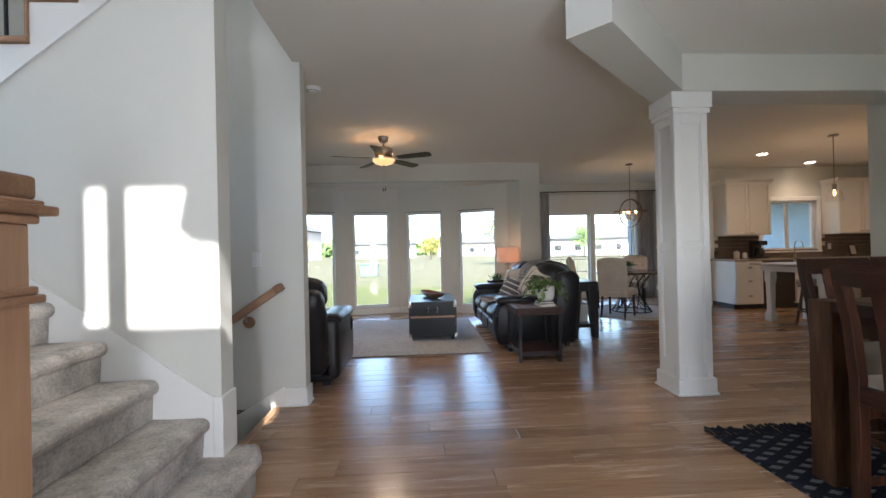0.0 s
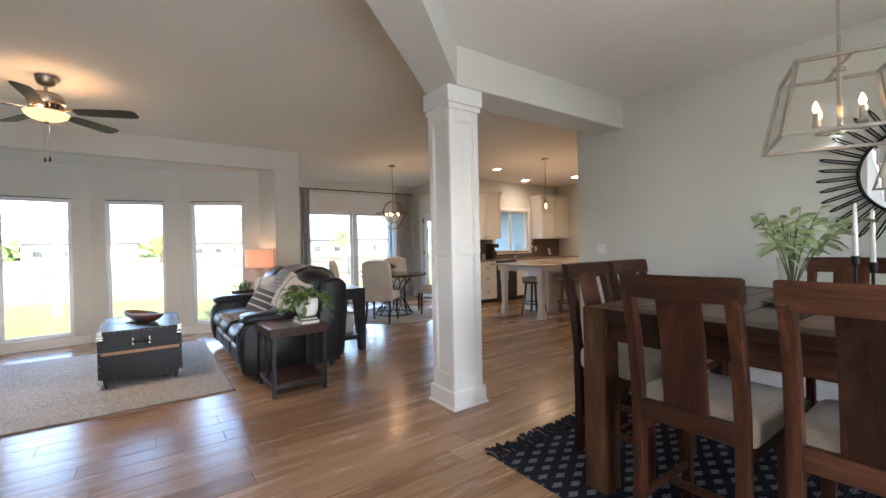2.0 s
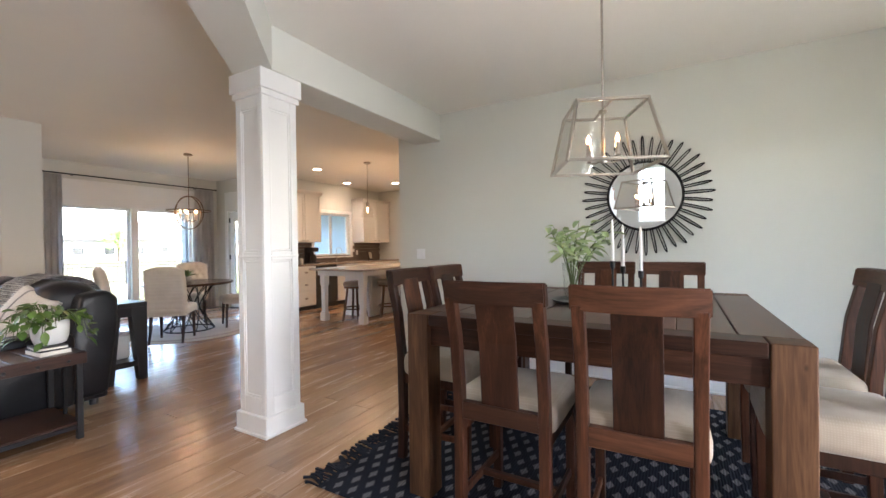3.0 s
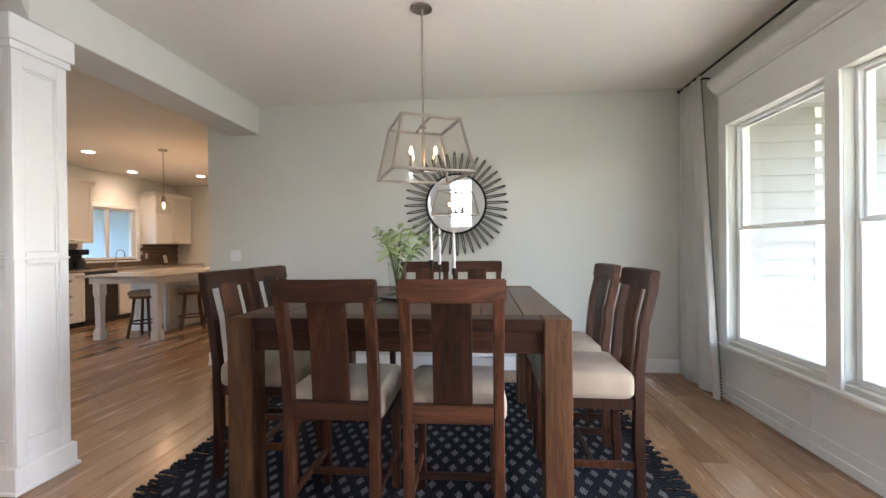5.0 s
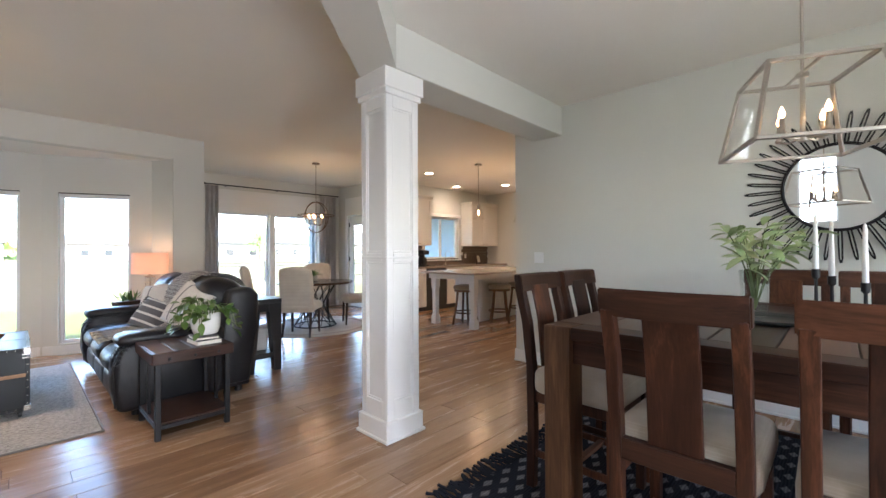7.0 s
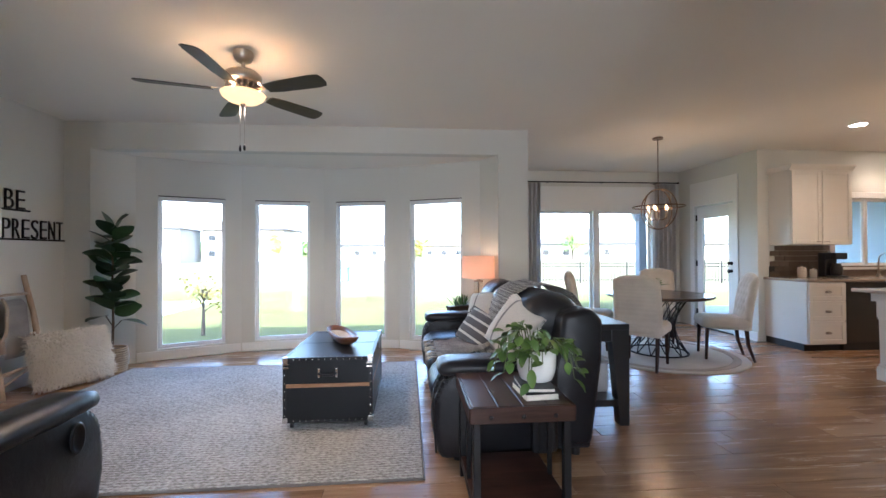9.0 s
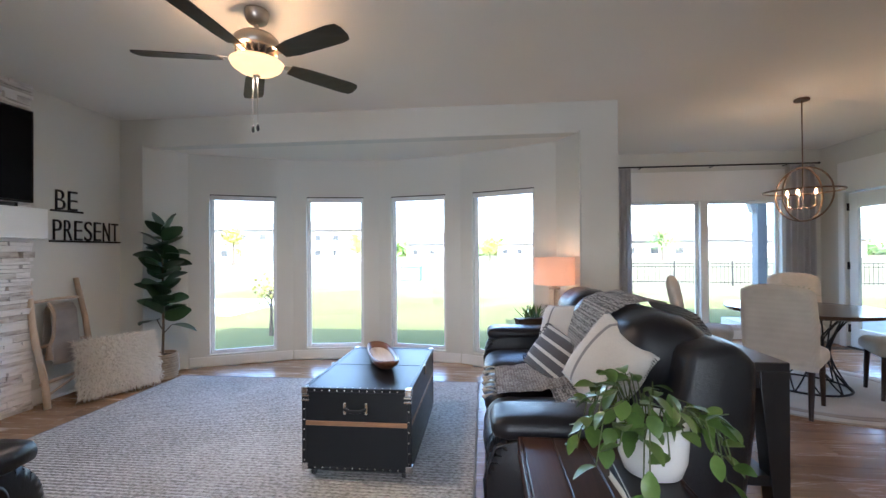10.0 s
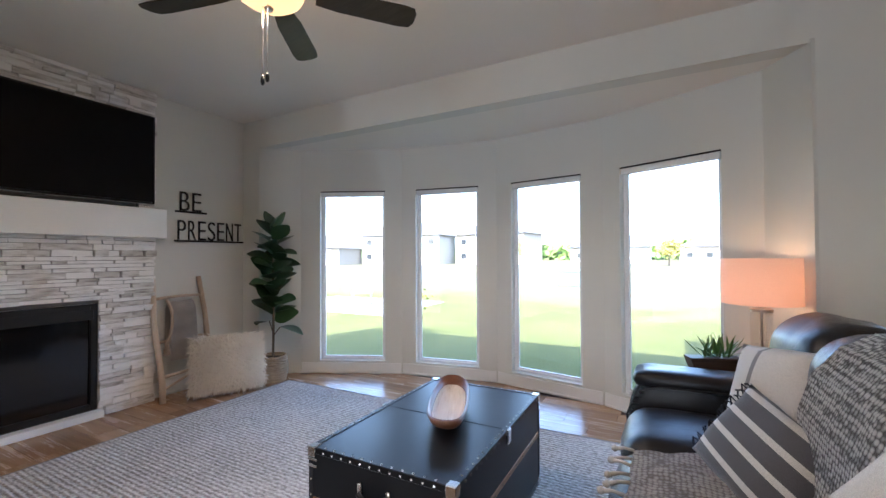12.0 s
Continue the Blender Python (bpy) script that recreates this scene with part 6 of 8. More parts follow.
part("board", box(-0.10, 0.10, 0.0, 0.018, 0, 0.24, 0.004, m=pose(0, 0, 0, -12, 0, 0)), M_BROWN, th)
part("card", box(-0.065, 0.065, -0.004, -0.001, 0.04, 0.21, 0.001, m=pose(0, 0, 0, -12, 0, 0)), M_PAPER, th)
th = thing("outlet_plate", pose(8.38, KIT_Y - 0.0145, 1.12), "white wall outlet plate over the worktop", "outlet")
part("plate", box(-0.036, 0.036, -0.005, 0, -0.058, 0.058, 0.002), M_VINYL, th)
part("sockets", box(-0.016, 0.016, -0.008, -0.005, -0.035, 0.035, 0.002), M_VINYL, th)
bm = bmesh.new()
kx0, kx1, kz0, kz1 = KWIN
for a, b, c, d in ((kx0 - 0.085, kx0, kz0 - 0.02, kz1 + 0.085), (kx1, kx1 + 0.085, kz0 - 0.02, kz1 + 0.085), (kx0, kx1, kz1, kz1 + 0.085), (kx0 - 0.10, kx1 + 0.10, kz0 - 0.055, kz0 - 0.02)):
    box(a, b, KIT_Y - 0.022, KIT_Y, c, d, 0.003, bm=bm)
tagged(done(bm, "trim", M_TRIM), "white casing round the sink window", "trim", kind="structure")

# island and stools
th = thing("kitchen_island", pose(0, 0, 0), "white kitchen island with post legs and a pale stone top", "kitchen island")
part("top", box(5.36, 7.95, 5.25, 6.44, 0.868, 0.902, 0.006, 2), M_ISLTOP, th)
part("apron", box(5.47, 7.88, 5.34, 6.35, 0.78, 0.867, 0.003), M_TRIM, th)
part("body", box(6.15, 7.88, 5.78, 6.36, 0.0, 0.78, 0.003), M_TRIM, th)
for k in range(3):
    x0 = 6.20 + 0.56 * k
    bm = bmesh.new()
    for a, b, c, d in ((x0, x0 + 0.06, 0.12, 0.76), (x0 + 0.47, x0 + 0.53, 0.12, 0.76), (x0 + 0.06, x0 + 0.47, 0.12, 0.18), (x0 + 0.06, x0 + 0.47, 0.70, 0.76)):
        box(a, b, 5.768, 5.780, c, d, 0.002, bm=bm)
    part("panel", bm, M_TRIM, th)
bm = bmesh.new()
for a, b, c, d in ((5.84, 5.90, 0.12, 0.76), (6.24, 6.30, 0.12, 0.76), (5.90, 6.24, 0.12, 0.18), (5.90, 6.24, 0.70, 0.76)):
    box(6.138, 6.150, a, b, c, d, 0.002, bm=bm)
part("panel", bm, M_TRIM, th)
for x, y in ((5.553, 5.415), (5.553, 6.27), (7.80, 5.415)):
    bm = bmesh.new()
    box(x - 0.055, x + 0.055, y - 0.055, y + 0.055, 0.62, 0.78, 0.004, bm=bm)
    prism([(-0.034, 0.16), (0.034, 0.16), (0.046, 0.60), (-0.046, 0.60)], -0.042, 0.042, "y", bm, 0.004, Matrix.Translation((x, y, 0)))
    box(x - 0.050, x + 0.050, y - 0.050, y + 0.050, 0.60, 0.62, 0.004, bm=bm)
    box(x - 0.058, x + 0.058, y - 0.058, y + 0.058, 0.0, 0.13, 0.005, bm=bm)
    box(x - 0.048, x + 0.048, y - 0.048, y + 0.048, 0.13, 0.16, 0.005, bm=bm)
    part("leg", bm, M_TRIM, th)
M_STOOL = mat_wood("stool_wood", (0.05, 0.025, 0.014), (0.12, 0.062, 0.034), (0.19, 0.11, 0.06), 0.45, 2, 9)
first = None
for x, y, a in ((5.86, 5.86, 10), (6.38, 5.52, 40), (7.00, 5.52, 65)):
    if first:
        copy_thing(first, pose(x, y, 0, 0, 0, a))
        continue
    first = thing("bar_stool", pose(x, y, 0, 0, 0, a), "wooden swivel bar stool with a round beige seat", "stool", "stools at the island")
    part("seat", lathe([(0.0, 0.585), (0.185, 0.585), (0.205, 0.60), (0.208, 0.63), (0.19, 0.655), (0.10, 0.668), (0.0, 0.67)], 28), M_SEAT, first, "round beige padded seat", True)
    part("seat_ring", lathe([(0.15, 0.545), (0.19, 0.55), (0.19, 0.584), (0.0, 0.584)], 28), M_STOOL, first)
    for k in range(4):
        c, s = math.cos(math.pi / 2 * k + 0.785), math.sin(math.pi / 2 * k + 0.785)
        part("leg", path_tube([(0.13 * c, 0.13 * s, 0.56), (0.16 * c, 0.16 * s, 0.30), (0.215 * c, 0.215 * s, 0.0)], [0.020, 0.020, 0.022], 8), M_STOOL, first)
    part("foot_ring", path_tube([(0.185 * math.cos(a2), 0.185 * math.sin(a2), 0.20) for a2 in (2 * math.pi * k / 28 for k in range(28))], 0.013, 8, closed=True), M_STOOL, first)

# pendants and recessed lights
first = None
for x, y in ((6.05, 5.71), (7.23, 5.68)):
    if first:
        copy_thing(first, pose(x, y, 0))
    else:
        first = thing("glass_pendant", pose(x, y, 0), "clear bell-glass pendant on a slim rod", "pendant lamp", "pendants over the island")
        part("canopy", lathe([(0.06, CEIL - 0.025), (0.06, CEIL - 0.005), (0.055, CEIL)], 20), M_NICKEL, first)
        part("rod", tube((0, 0, 2.02), (0, 0, CEIL - 0.02), 0.006), M_NICKEL, first)
        part("socket", lathe([(0.012, 2.05), (0.03, 2.03), (0.03, 1.97), (0.02, 1.95)], 16), M_NICKEL, first)
        part("glass_bell", lathe([(0.035, 1.985), (0.06, 1.96), (0.088, 1.89), (0.105, 1.78), (0.102, 1.78), (0.085, 1.89), (0.057, 1.958)], 28), M_CLEAR, first, "clear glass bell", True).visible_shadow = False
        part("bulb", lathe([(0.010, 1.95), (0.014, 1.92), (0.016, 1.89), (0.008, 1.865), (0.001, 1.86)], 12), M_BULB, first, "", True)
    lamp_point("pendant_light", (x, y, 1.80), 0.7, WARM, 0.03)
M_CAN = mat_emit("recessed_glow", (1.0, 0.80, 0.58), 3.0)
first = None
for x, y in ((6.02, 6.90), (7.60, 7.62), (8.23, 6.69), (6.9, 4.6), (8.3, 4.6)):
    if first:
        copy_thing(first, pose(x, y, CEIL))
    else:
        first = thing("recessed_light", pose(x, y, CEIL), "round recessed ceiling light, lit warm white", "ceiling light", "recessed lights in the kitchen")
        part("trim_ring", lathe([(0.072, -0.004), (0.092, -0.006), (0.095, -0.001), (0.095, 0.0)], 28), M_VINYL, first)
        part("lens", lathe([(0.071, -0.0065), (0.071, -0.0045)], 24), M_CAN, first, "glowing diffuser")
    lamp_spot("recessed_beam", (x, y, CEIL - 0.02), 1.9, WARM2, 130)

# ================================================================ breakfast nook
RT = (4.0, 7.58)
th = thing("round_rug", pose(RT[0], RT[1], 0), "round cream braided rug with a tan border", "rug")
jute = mat_fabric("braided_cream", (0.42, 0.38, 0.32), (0.60, 0.56, 0.49), 130, 0.95, 0.9, 3)
jute2 = mat_fabric("braided_tan", (0.26, 0.21, 0.16), (0.38, 0.32, 0.25), 130, 0.95, 0.9, 3)
part("rug_body", lathe([(0.78, 0.001), (0.78, 0.011), (0.0, 0.0115)], 64), jute, th)
part("border", lathe([(0.79, 0.001), (0.79, 0.012), (0.86, 0.012), (0.86, 0.001)], 64), jute2, th)
part("outer_border", lathe([(0.865, 0.001), (0.865, 0.0115), (0.95, 0.011), (0.96, 0.001)], 64), jute, th)
th = thing("round_table", pose(RT[0], RT[1], 0.012), "round dark wooden table on a black lattice wire base", "table")
part("tabletop", lathe([(0.0, 0.70), (0.59, 0.70), (0.615, 0.712), (0.62, 0.728), (0.612, 0.738), (0.0, 0.738)], 56), mat_wood("table_ebony", (0.015, 0.010, 0.008), (0.035, 0.022, 0.016), (0.07, 0.045, 0.032), 0.25, 0, 8, coat=0.3), th, "", False)


def base_r(z):
    return 0.19 + 0.16 * abs(2 * z / 0.70 - 1) ** 1.7


for z in (0.012, 0.69):
    part("ring", path_tube([(base_r(z) * math.cos(a), base_r(z) * math.sin(a), z) for a in (2 * math.pi * k / 40 for k in range(40))], 0.010, 6, closed=True), M_BLACK, th)
for k in range(12):
    for s in (-1, 1):
        pts = []
        for j in range(13):
            z = 0.012 + 0.678 * j / 12
            a = 2 * math.pi * k / 12 + s * (0.26 * abs(((j / 3) % 2) - 1))
            pts.append((base_r(z) * math.cos(a), base_r(z) * math.sin(a), z))
        part("wire", path_tube(pts, 0.007, 5), M_BLACK, th)

M_CREAMCH = mat_fabric("cream_upholstery", (0.50, 0.45, 0.39), (0.66, 0.61, 0.54), 420, 0.92, 0.25, 4)
M_CHLEG = mat_wood("espresso_leg", (0.012, 0.006, 0.004), (0.03, 0.015, 0.010), (0.05, 0.028, 0.018), 0.35, 2, 9)


def parsons_chair(th):
    """Upholstered chair that faces +x, its back tufted with buttons."""
    t = bmesh.new()
    n, mrows = 22, 22
    front_g, back_g = [], []
    tufts = [(-0.15 + 0.10 * i + (0.05 if j % 2 else 0), 0.60 + 0.085 * j) for j in range(5) for i in range(4 - (j % 2))]
    for j in range(mrows + 1):
        v = j / mrows
        fr, bk = [], []
        for i in range(n + 1):
            u = 2 * i / n - 1
            top = 1.02 - 0.055 * abs(u) ** 3
            z = 0.36 + (top - 0.36) * v
            y = u * (0.235 + 0.012 * math.sin(math.pi * v))
            lean = -0.20 - 0.10 * ((z - 0.36) / 0.66) ** 1.5
            edge = min(1, (1 - abs(u)) * 7) * min(1, (1 - v) * 9)
            dz = max([math.exp(-((y - a) ** 2 + (z - b) ** 2) / 0.0009) for a, b in tufts])
            fr.append(t.verts.new((lean + 0.045 * edge ** 0.5 - 0.030 * dz, y, z)))
            bk.append(t.verts.new((lean - 0.040 * edge ** 0.5, y, z)))
        front_g.append(fr), back_g.append(bk)
    for g, flip in ((front_g, 0), (back_g, 1)):
        for a, b in zip(g, g[1:]):
            for i in range(n):
                f = (a[i], a[i + 1], b[i + 1], b[i])
                t.faces.new(reversed(f) if flip else f)
    for i in range(n):
        t.faces.new((front_g[-1][i], front_g[-1][i + 1], back_g[-1][i + 1], back_g[-1][i]))
    for j in range(mrows):
        for i in (0, n):
            t.faces.new((front_g[j][i], front_g[j + 1][i], back_g[j + 1][i], back_g[j][i]))
    bmesh.ops.remove_doubles(t, verts=t.verts, dist=0.0005)
    bmesh.ops.recalc_face_normals(t, faces=t.faces[:])
    back = part("backrest", t, M_CREAMCH, th, "button-tufted cream backrest", True)
    for a, b in tufts:
        lean = -0.20 - 0.10 * ((b - 0.36) / 0.66) ** 1.5
        part("button", lathe([(0.0, 0.006), (0.009, 0.003), (0.010, 0.0)], 8, m=Matrix.Translation((lean + 0.017, a, b)) @ pose(0, 0, 0, 0, 80, 0)), M_CREAMCH, back)
    part("seat", padded(-0.24, 0.26, -0.25, 0.25, 0.365, 0.49, 0.05, 0.003, 2.0, 0.012), M_CREAMCH, th, "", True)
    for s in (-1, 1):
        part("front_leg", tube((0.20, s * 0.20, 0.38), (0.215, s * 0.205, 0.0), 0.024, 0.015, 8), M_CHLEG, th)
        part("back_leg", path_tube([(-0.19, s * 0.19, 0.38), (-0.21, s * 0.19, 0.18), (-0.27, s * 0.195, 0.0)], [0.023, 0.020, 0.014], 8), M_CHLEG, th)


first = None
for x, y, a in ((3.47, 7.02, 46), (4.63, 7.28, 155), (3.30, 7.98, -30), (4.42, 8.28, -122)):
    if first:
        copy_thing(first, pose(x, y, 0.011, 0, 0, a))
    else:
        first = thing("parsons_chair", pose(x, y, 0.011, 0, 0, a), "cream upholstered dining chair with dark tapered legs", "chair", "chairs round the breakfast table")
        parsons_chair(first)

th = thing("potted_fern", pose(4.02, 7.66, 0.751), "small green fern in a grey pot on the round table", "plant")
part("pot", lathe([(0.05, 0), (0.065, 0.08), (0.06, 0.08), (0.0, 0.075)], 20), mat_plain("grey_pot", (0.30, 0.29, 0.27), 0.6), th, "", True)
rng = random.Random(4)
ml = mat_leaf("fern_green", (0.04, 0.10, 0.025), (0.12, 0.22, 0.06), 0.5)
meshes = [make_mesh(leaf_mesh(rng.uniform(0.12, 0.19), 0.03, 0.3, rng.uniform(0.1, 0.6), 6), "frond", ml) for _ in range(4)]
for k in range(38):
    leaf_object(rng.choice(meshes), Matrix.Translation((0, 0, 0.075)) @ Euler((0, -rng.uniform(0.3, 1.4), rng.uniform(0, 6.28))).to_matrix().to_4x4(), th, "frond")


def build_orb():
    th = thing("orb_chandelier", pose(4.02, 7.58, 0), "open orb chandelier of bronze rings with candle bulbs", "chandelier")
    bronze = mat_plain("bronze", (0.20, 0.14, 0.10), 0.35, 0.9)
    zc, r = 1.825, 0.255
    for k, a in enumerate((0.35, 0.35 + math.pi / 2)):
        pts = [(r * math.cos(q) * math.cos(a), r * math.cos(q) * math.sin(a), zc + r * math.sin(q)) for q in (2 * math.pi * j / 48 for j in range(48))]
        part("ring", path_tube(pts, 0.008, 6, closed=True), bronze, th)
    part("hoop", path_tube([(0.30 * math.cos(q), 0.30 * math.sin(q), zc + 0.03) for q in (2 * math.pi * j / 48 for j in range(48))], 0.009, 6, closed=True), bronze, th)
    part("rod", tube((0, 0, zc + r), (0, 0, CEIL - 0.02), 0.005), bronze, th)
    part("stem", tube((0, 0, zc - 0.13), (0, 0, zc + r), 0.006), bronze, th)
    part("canopy", lathe([(0.062, CEIL - 0.024), (0.062, CEIL - 0.006), (0.055, CEIL)], 20), bronze, th)
    for k in range(5):
        c, s = math.cos(2 * math.pi * k / 5), math.sin(2 * math.pi * k / 5)
        arm = part("arm", path_tube([(0, 0, zc - 0.12), (0.06 * c, 0.06 * s, zc - 0.14), (0.115 * c, 0.115 * s, zc - 0.11)], 0.005, 6), bronze, th)
        part("sleeve", tube((0.115 * c, 0.115 * s, zc - 0.11), (0.115 * c, 0.115 * s, zc - 0.01), 0.010), M_CANDLE_W, arm)
        part("bulb", lathe([(0.004, -0.01), (0.013, 0.008), (0.013, 0.02), (0.004, 0.045), (0.001, 0.05)], 10, m=pose(0.115 * c, 0.115 * s, zc)), M_BULB, arm, "", True)
    lamp_point("orb_light", (4.02, 7.58, zc + 0.02), 1.2, WARM, 0.015)


build_orb()
M_GREYCURT = mat_fabric("grey_linen", (0.48, 0.47, 0.47), (0.62, 0.61, 0.60), 500, 0.9, 0.2, 3)
curtain("curtain", pose(3.05, NOOK_Y - 0.09, 0), 0.22, 0.02, 2.50, 3, 0.035, M_GREYCURT, "grey linen curtain at the nook window", 4, 0.1)
curtain("curtain", pose(5.47, NOOK_Y - 0.09, 0), 0.40, 0.02, 2.50, 5, 0.04, M_GREYCURT, "gathered grey linen curtain beside the patio door", 6, 0.05)
th = thing("curtain_rod", pose(0, NOOK_Y - 0.09, 2.525), "black curtain rod over the nook window", "curtain rod")
part("rod", tube((2.92, 0, 0), (5.72, 0, 0), 0.011), M_BLACK, th)
for x in (2.92, 5.72):
    part("finial", lathe([(0.010, -0.02), (0.02, 0.0), (0.010, 0.02)], 12, m=pose(x, 0, 0, 0, 90, 0)), M_BLACK, th)
for x in (3.3, 4.3, 5.3):
    part("bracket", box(x - 0.006, x + 0.006, 0.0, 0.09, -0.02, -0.01, 0.002), M_BLACK, th)
bm = bmesh.new()
for a, b, c, d in ((3.08, 3.16, 0.13, 2.02), (4.16, 4.27, 0.13, 2.02), (5.27, 5.35, 0.13, 2.02), (3.08, 5.35, 2.02, 2.46)):
    box(a, b, NOOK_Y - 0.016, NOOK_Y, c, d, 0.003, bm=bm)
tagged(done(bm, "trim", M_TRIM), "white window casing with a deep head board", "trim", kind="structure")


def build_door():
    th = thing("door_1", pose(NOOK_X, 0, 0), "white patio door with a full glass pane and black hardware", "door", kind="structure")
    y0, y1, z1 = 8.50, 9.33, 2.04
    bm = bmesh.new()
    for a, b, c, d in ((y0, y0 + 0.13, 0.012, z1), (y1 - 0.13, y1, 0.012, z1), (y0 + 0.13, y1 - 0.13, 0.012, 0.26), (y0 + 0.13, y1 - 0.13, 1.84, z1)):
        box(0.03, 0.075, a, b, c, d, 0.003, bm=bm)
    part("door_leaf", bm, M_TRIM, th)
    part("pane", box(0.048, 0.056, y0 + 0.13, y1 - 0.13, 0.26, 1.84), M_GLASS, th).visible_shadow = False
    for z, r in ((0.98, 0.030), (1.10, 0.024)):
        part("knob", lathe([(0.028, 0.0), (0.028, 0.008), (0.012, 0.012), (0.012, 0.03), (r, 0.04), (r, 0.055), (0.012, 0.065)], 16, m=Matrix.Translation((0.03, y0 + 0.065, z)) @ pose(0, 0, 0, 0, -90, 0)), M_BLACK, th, "black round door knob", True)
    for z in (0.25, 1.08, 1.86):
        part("hinge", box(0.012, 0.032, y1 - 0.012, y1 + 0.010, z - 0.05, z + 0.05, 0.002), M_BLACK, th)
    bm = bmesh.new()
    for a, b, c, d in ((y0 - 0.11, y0 - 0.02, 0.0, 2.06), (y1 + 0.02, y1 + 0.11, 0.0, 2.06), (y0 - 0.11, y1 + 0.11, 2.06, 2.46)):
        box(-0.018, 0.0, a, b, c, d, 0.003, bm=bm)
    part("door_casing", bm, M_TRIM, th)
    part("threshold", box(0.0, 0.16, y0 - 0.02, y1 + 0.02, -0.012, 0.010, 0.003), M_DKSTEEL, th)


build_door()
# ================================================================ fireplace corner
M_STONE = None


def mat_stone(name, rand):
    m, n, l, b = mat_base(name)
    v = coords(n, l)
    g = n.new("ShaderNodeObjectInfo" if rand == "OBJECT" else "ShaderNodeNewGeometry")
    r = g.outputs["Random" if rand == "OBJECT" else "Random Per Island"]
    mp = n.new("ShaderNodeMapping")
    mp.inputs["Scale"].default_value = (14, 6, 30)
    l.new(v, mp.inputs["Vector"])
    st, fine = noise_tex(n, l, mp.outputs[0], 1.0, 6, 0.65), noise_tex(n, l, v, 120, 4)
    f = math_node(n, l, "ADD", math_node(n, l, "MULTIPLY", st, 0.7), math_node(n, l, "MULTIPLY", r, 0.35))
    l.new(ramp(n, l, f, [(0.24, (0.24, 0.215, 0.19)), (0.38, (0.58, 0.555, 0.52)), (0.56, (0.86, 0.85, 0.83))]), b.inputs["Base Color"])
    b.inputs["Roughness"].default_value = 0.85
    bump(n, l, b, math_node(n, l, "ADD", st, math_node(n, l, "MULTIPLY", fine, 0.4)), 0.9, 0.012)
    return m


def build_fireplace():
    th = thing("fireplace", pose(0, 0, 0), "white ledger-stone fireplace with a black glass insert", "fireplace", kind="structure")
    ms, mj = mat_stone("ledger_stone", "OBJECT"), mat_stone("ledger_stone_far", "ISLAND")
    x0, xf = XW + 0.002, -2.845
    ya, yb, fa, fb, fz0, fz1 = 4.42, 6.47, 4.86, 6.06, 0.06, 0.90
    dark = mat_plain("stone_joint", (0.09, 0.085, 0.08), 0.95)
    bm = bmesh.new()
    for a, b, c, d in wall_holes(ya, yb, 0.0, CEIL, [(fa, fb, fz0, fz1)]):
        box(x0, xf, a, b, c, d, bm=bm)
    part("backing", bm, dark, th)
    rng = random.Random(21)
    joined = bmesh.new()
    shapes, z, count = {}, 0.004, 0
    while z < CEIL - 0.012:
        h = min(rng.choice((0.026, 0.032, 0.040, 0.050)), CEIL - 0.003 - z)
        y = yb
        while y > ya:
            ln = min(rng.choice((0.09, 0.13, 0.18, 0.24, 0.32)), y - ya)
            a, b = y - ln, y
            y -= ln
            inside = z + h > fz0 and z < fz1
            if inside and b > fa and a < fb:
                if b > fb + 0.03 and a < fb:
                    a = fb
                elif a < fa - 0.03 and b > fa:
                    b = fa
                else:
                    continue
            if 1.45 < z < 1.64:
                continue
            out = rng.uniform(0.010, 0.048)
            if a > 5.30 and count < 298:
                key = (round(b - a, 2), h, round(out, 2))
                if key not in shapes:
                    t = box(0, key[2], -key[0] / 2 + 0.002, key[0] / 2 - 0.002, 0.0015, h - 0.002, 0.0)
                    for v in t.verts:
                        if v.co.x > 0.005:
                            v.co.y *= 0.985
                            v.co += Vector((rng.uniform(-0.004, 0.004), rng.uniform(-0.003, 0.003), rng.uniform(-0.0025, 0.0025)))
                    shapes[key] = make_mesh(t, "stone", ms)
                ob = new("stone", shapes[key])
                ob.location = (xf, (a + b) / 2, z)
                ob.parent = th
                count += 1
            else:
                vs = [joined.verts.new((xx, yy, zz)) for xx in (xf, xf + out) for yy, zz in ((a + 0.002, z + 0.0015), (b - 0.002, z + 0.0015), (b - 0.002, z + h - 0.002), (a + 0.002, z + h - 0.002))]
                for f in ((4, 5, 6, 7), (0, 1, 5, 4), (1, 2, 6, 5), (2, 3, 7, 6), (3, 0, 4, 7)):
                    joined.faces.new([vs[q] for q in f])
        z += h
    bmesh.ops.recalc_face_normals(joined, faces=joined.faces[:])
    part("stones", joined, mj, th)["kind"] = "stuff"
    part("mantel", box(XW + 0.003, -2.72, ya - 0.05, yb + 0.045, 1.435, 1.690, 0.005), M_TRIM, th, "thick white box mantel")
    blk = mat_plain("fire_glass", (0.006, 0.006, 0.007), 0.08, vary=0.1, bumps=0)
    part("firebox_frame", bm_frame(fa + 0.004, fb - 0.004, fz0 + 0.004, fz1 - 0.004, 0.045, xf - 0.03, xf + 0.012), M_BLACK, th)
    part("louvre", box(xf - 0.02, xf + 0.016, fa + 0.03, fb - 0.03, fz1 - 0.125, fz1 - 0.045, 0.004), M_BLACK, th)
    part("fire_glass", box(xf - 0.02, xf - 0.012, fa + 0.04, fb - 0.04, fz0 + 0.04, fz1 - 0.05), blk, th, "dark reflective fireplace glass")
    part("hearth_strip", box(xf, -2.765, ya, fb + 0.02, 0.001, fz0 - 0.004, 0.004), M_TRIM, th)


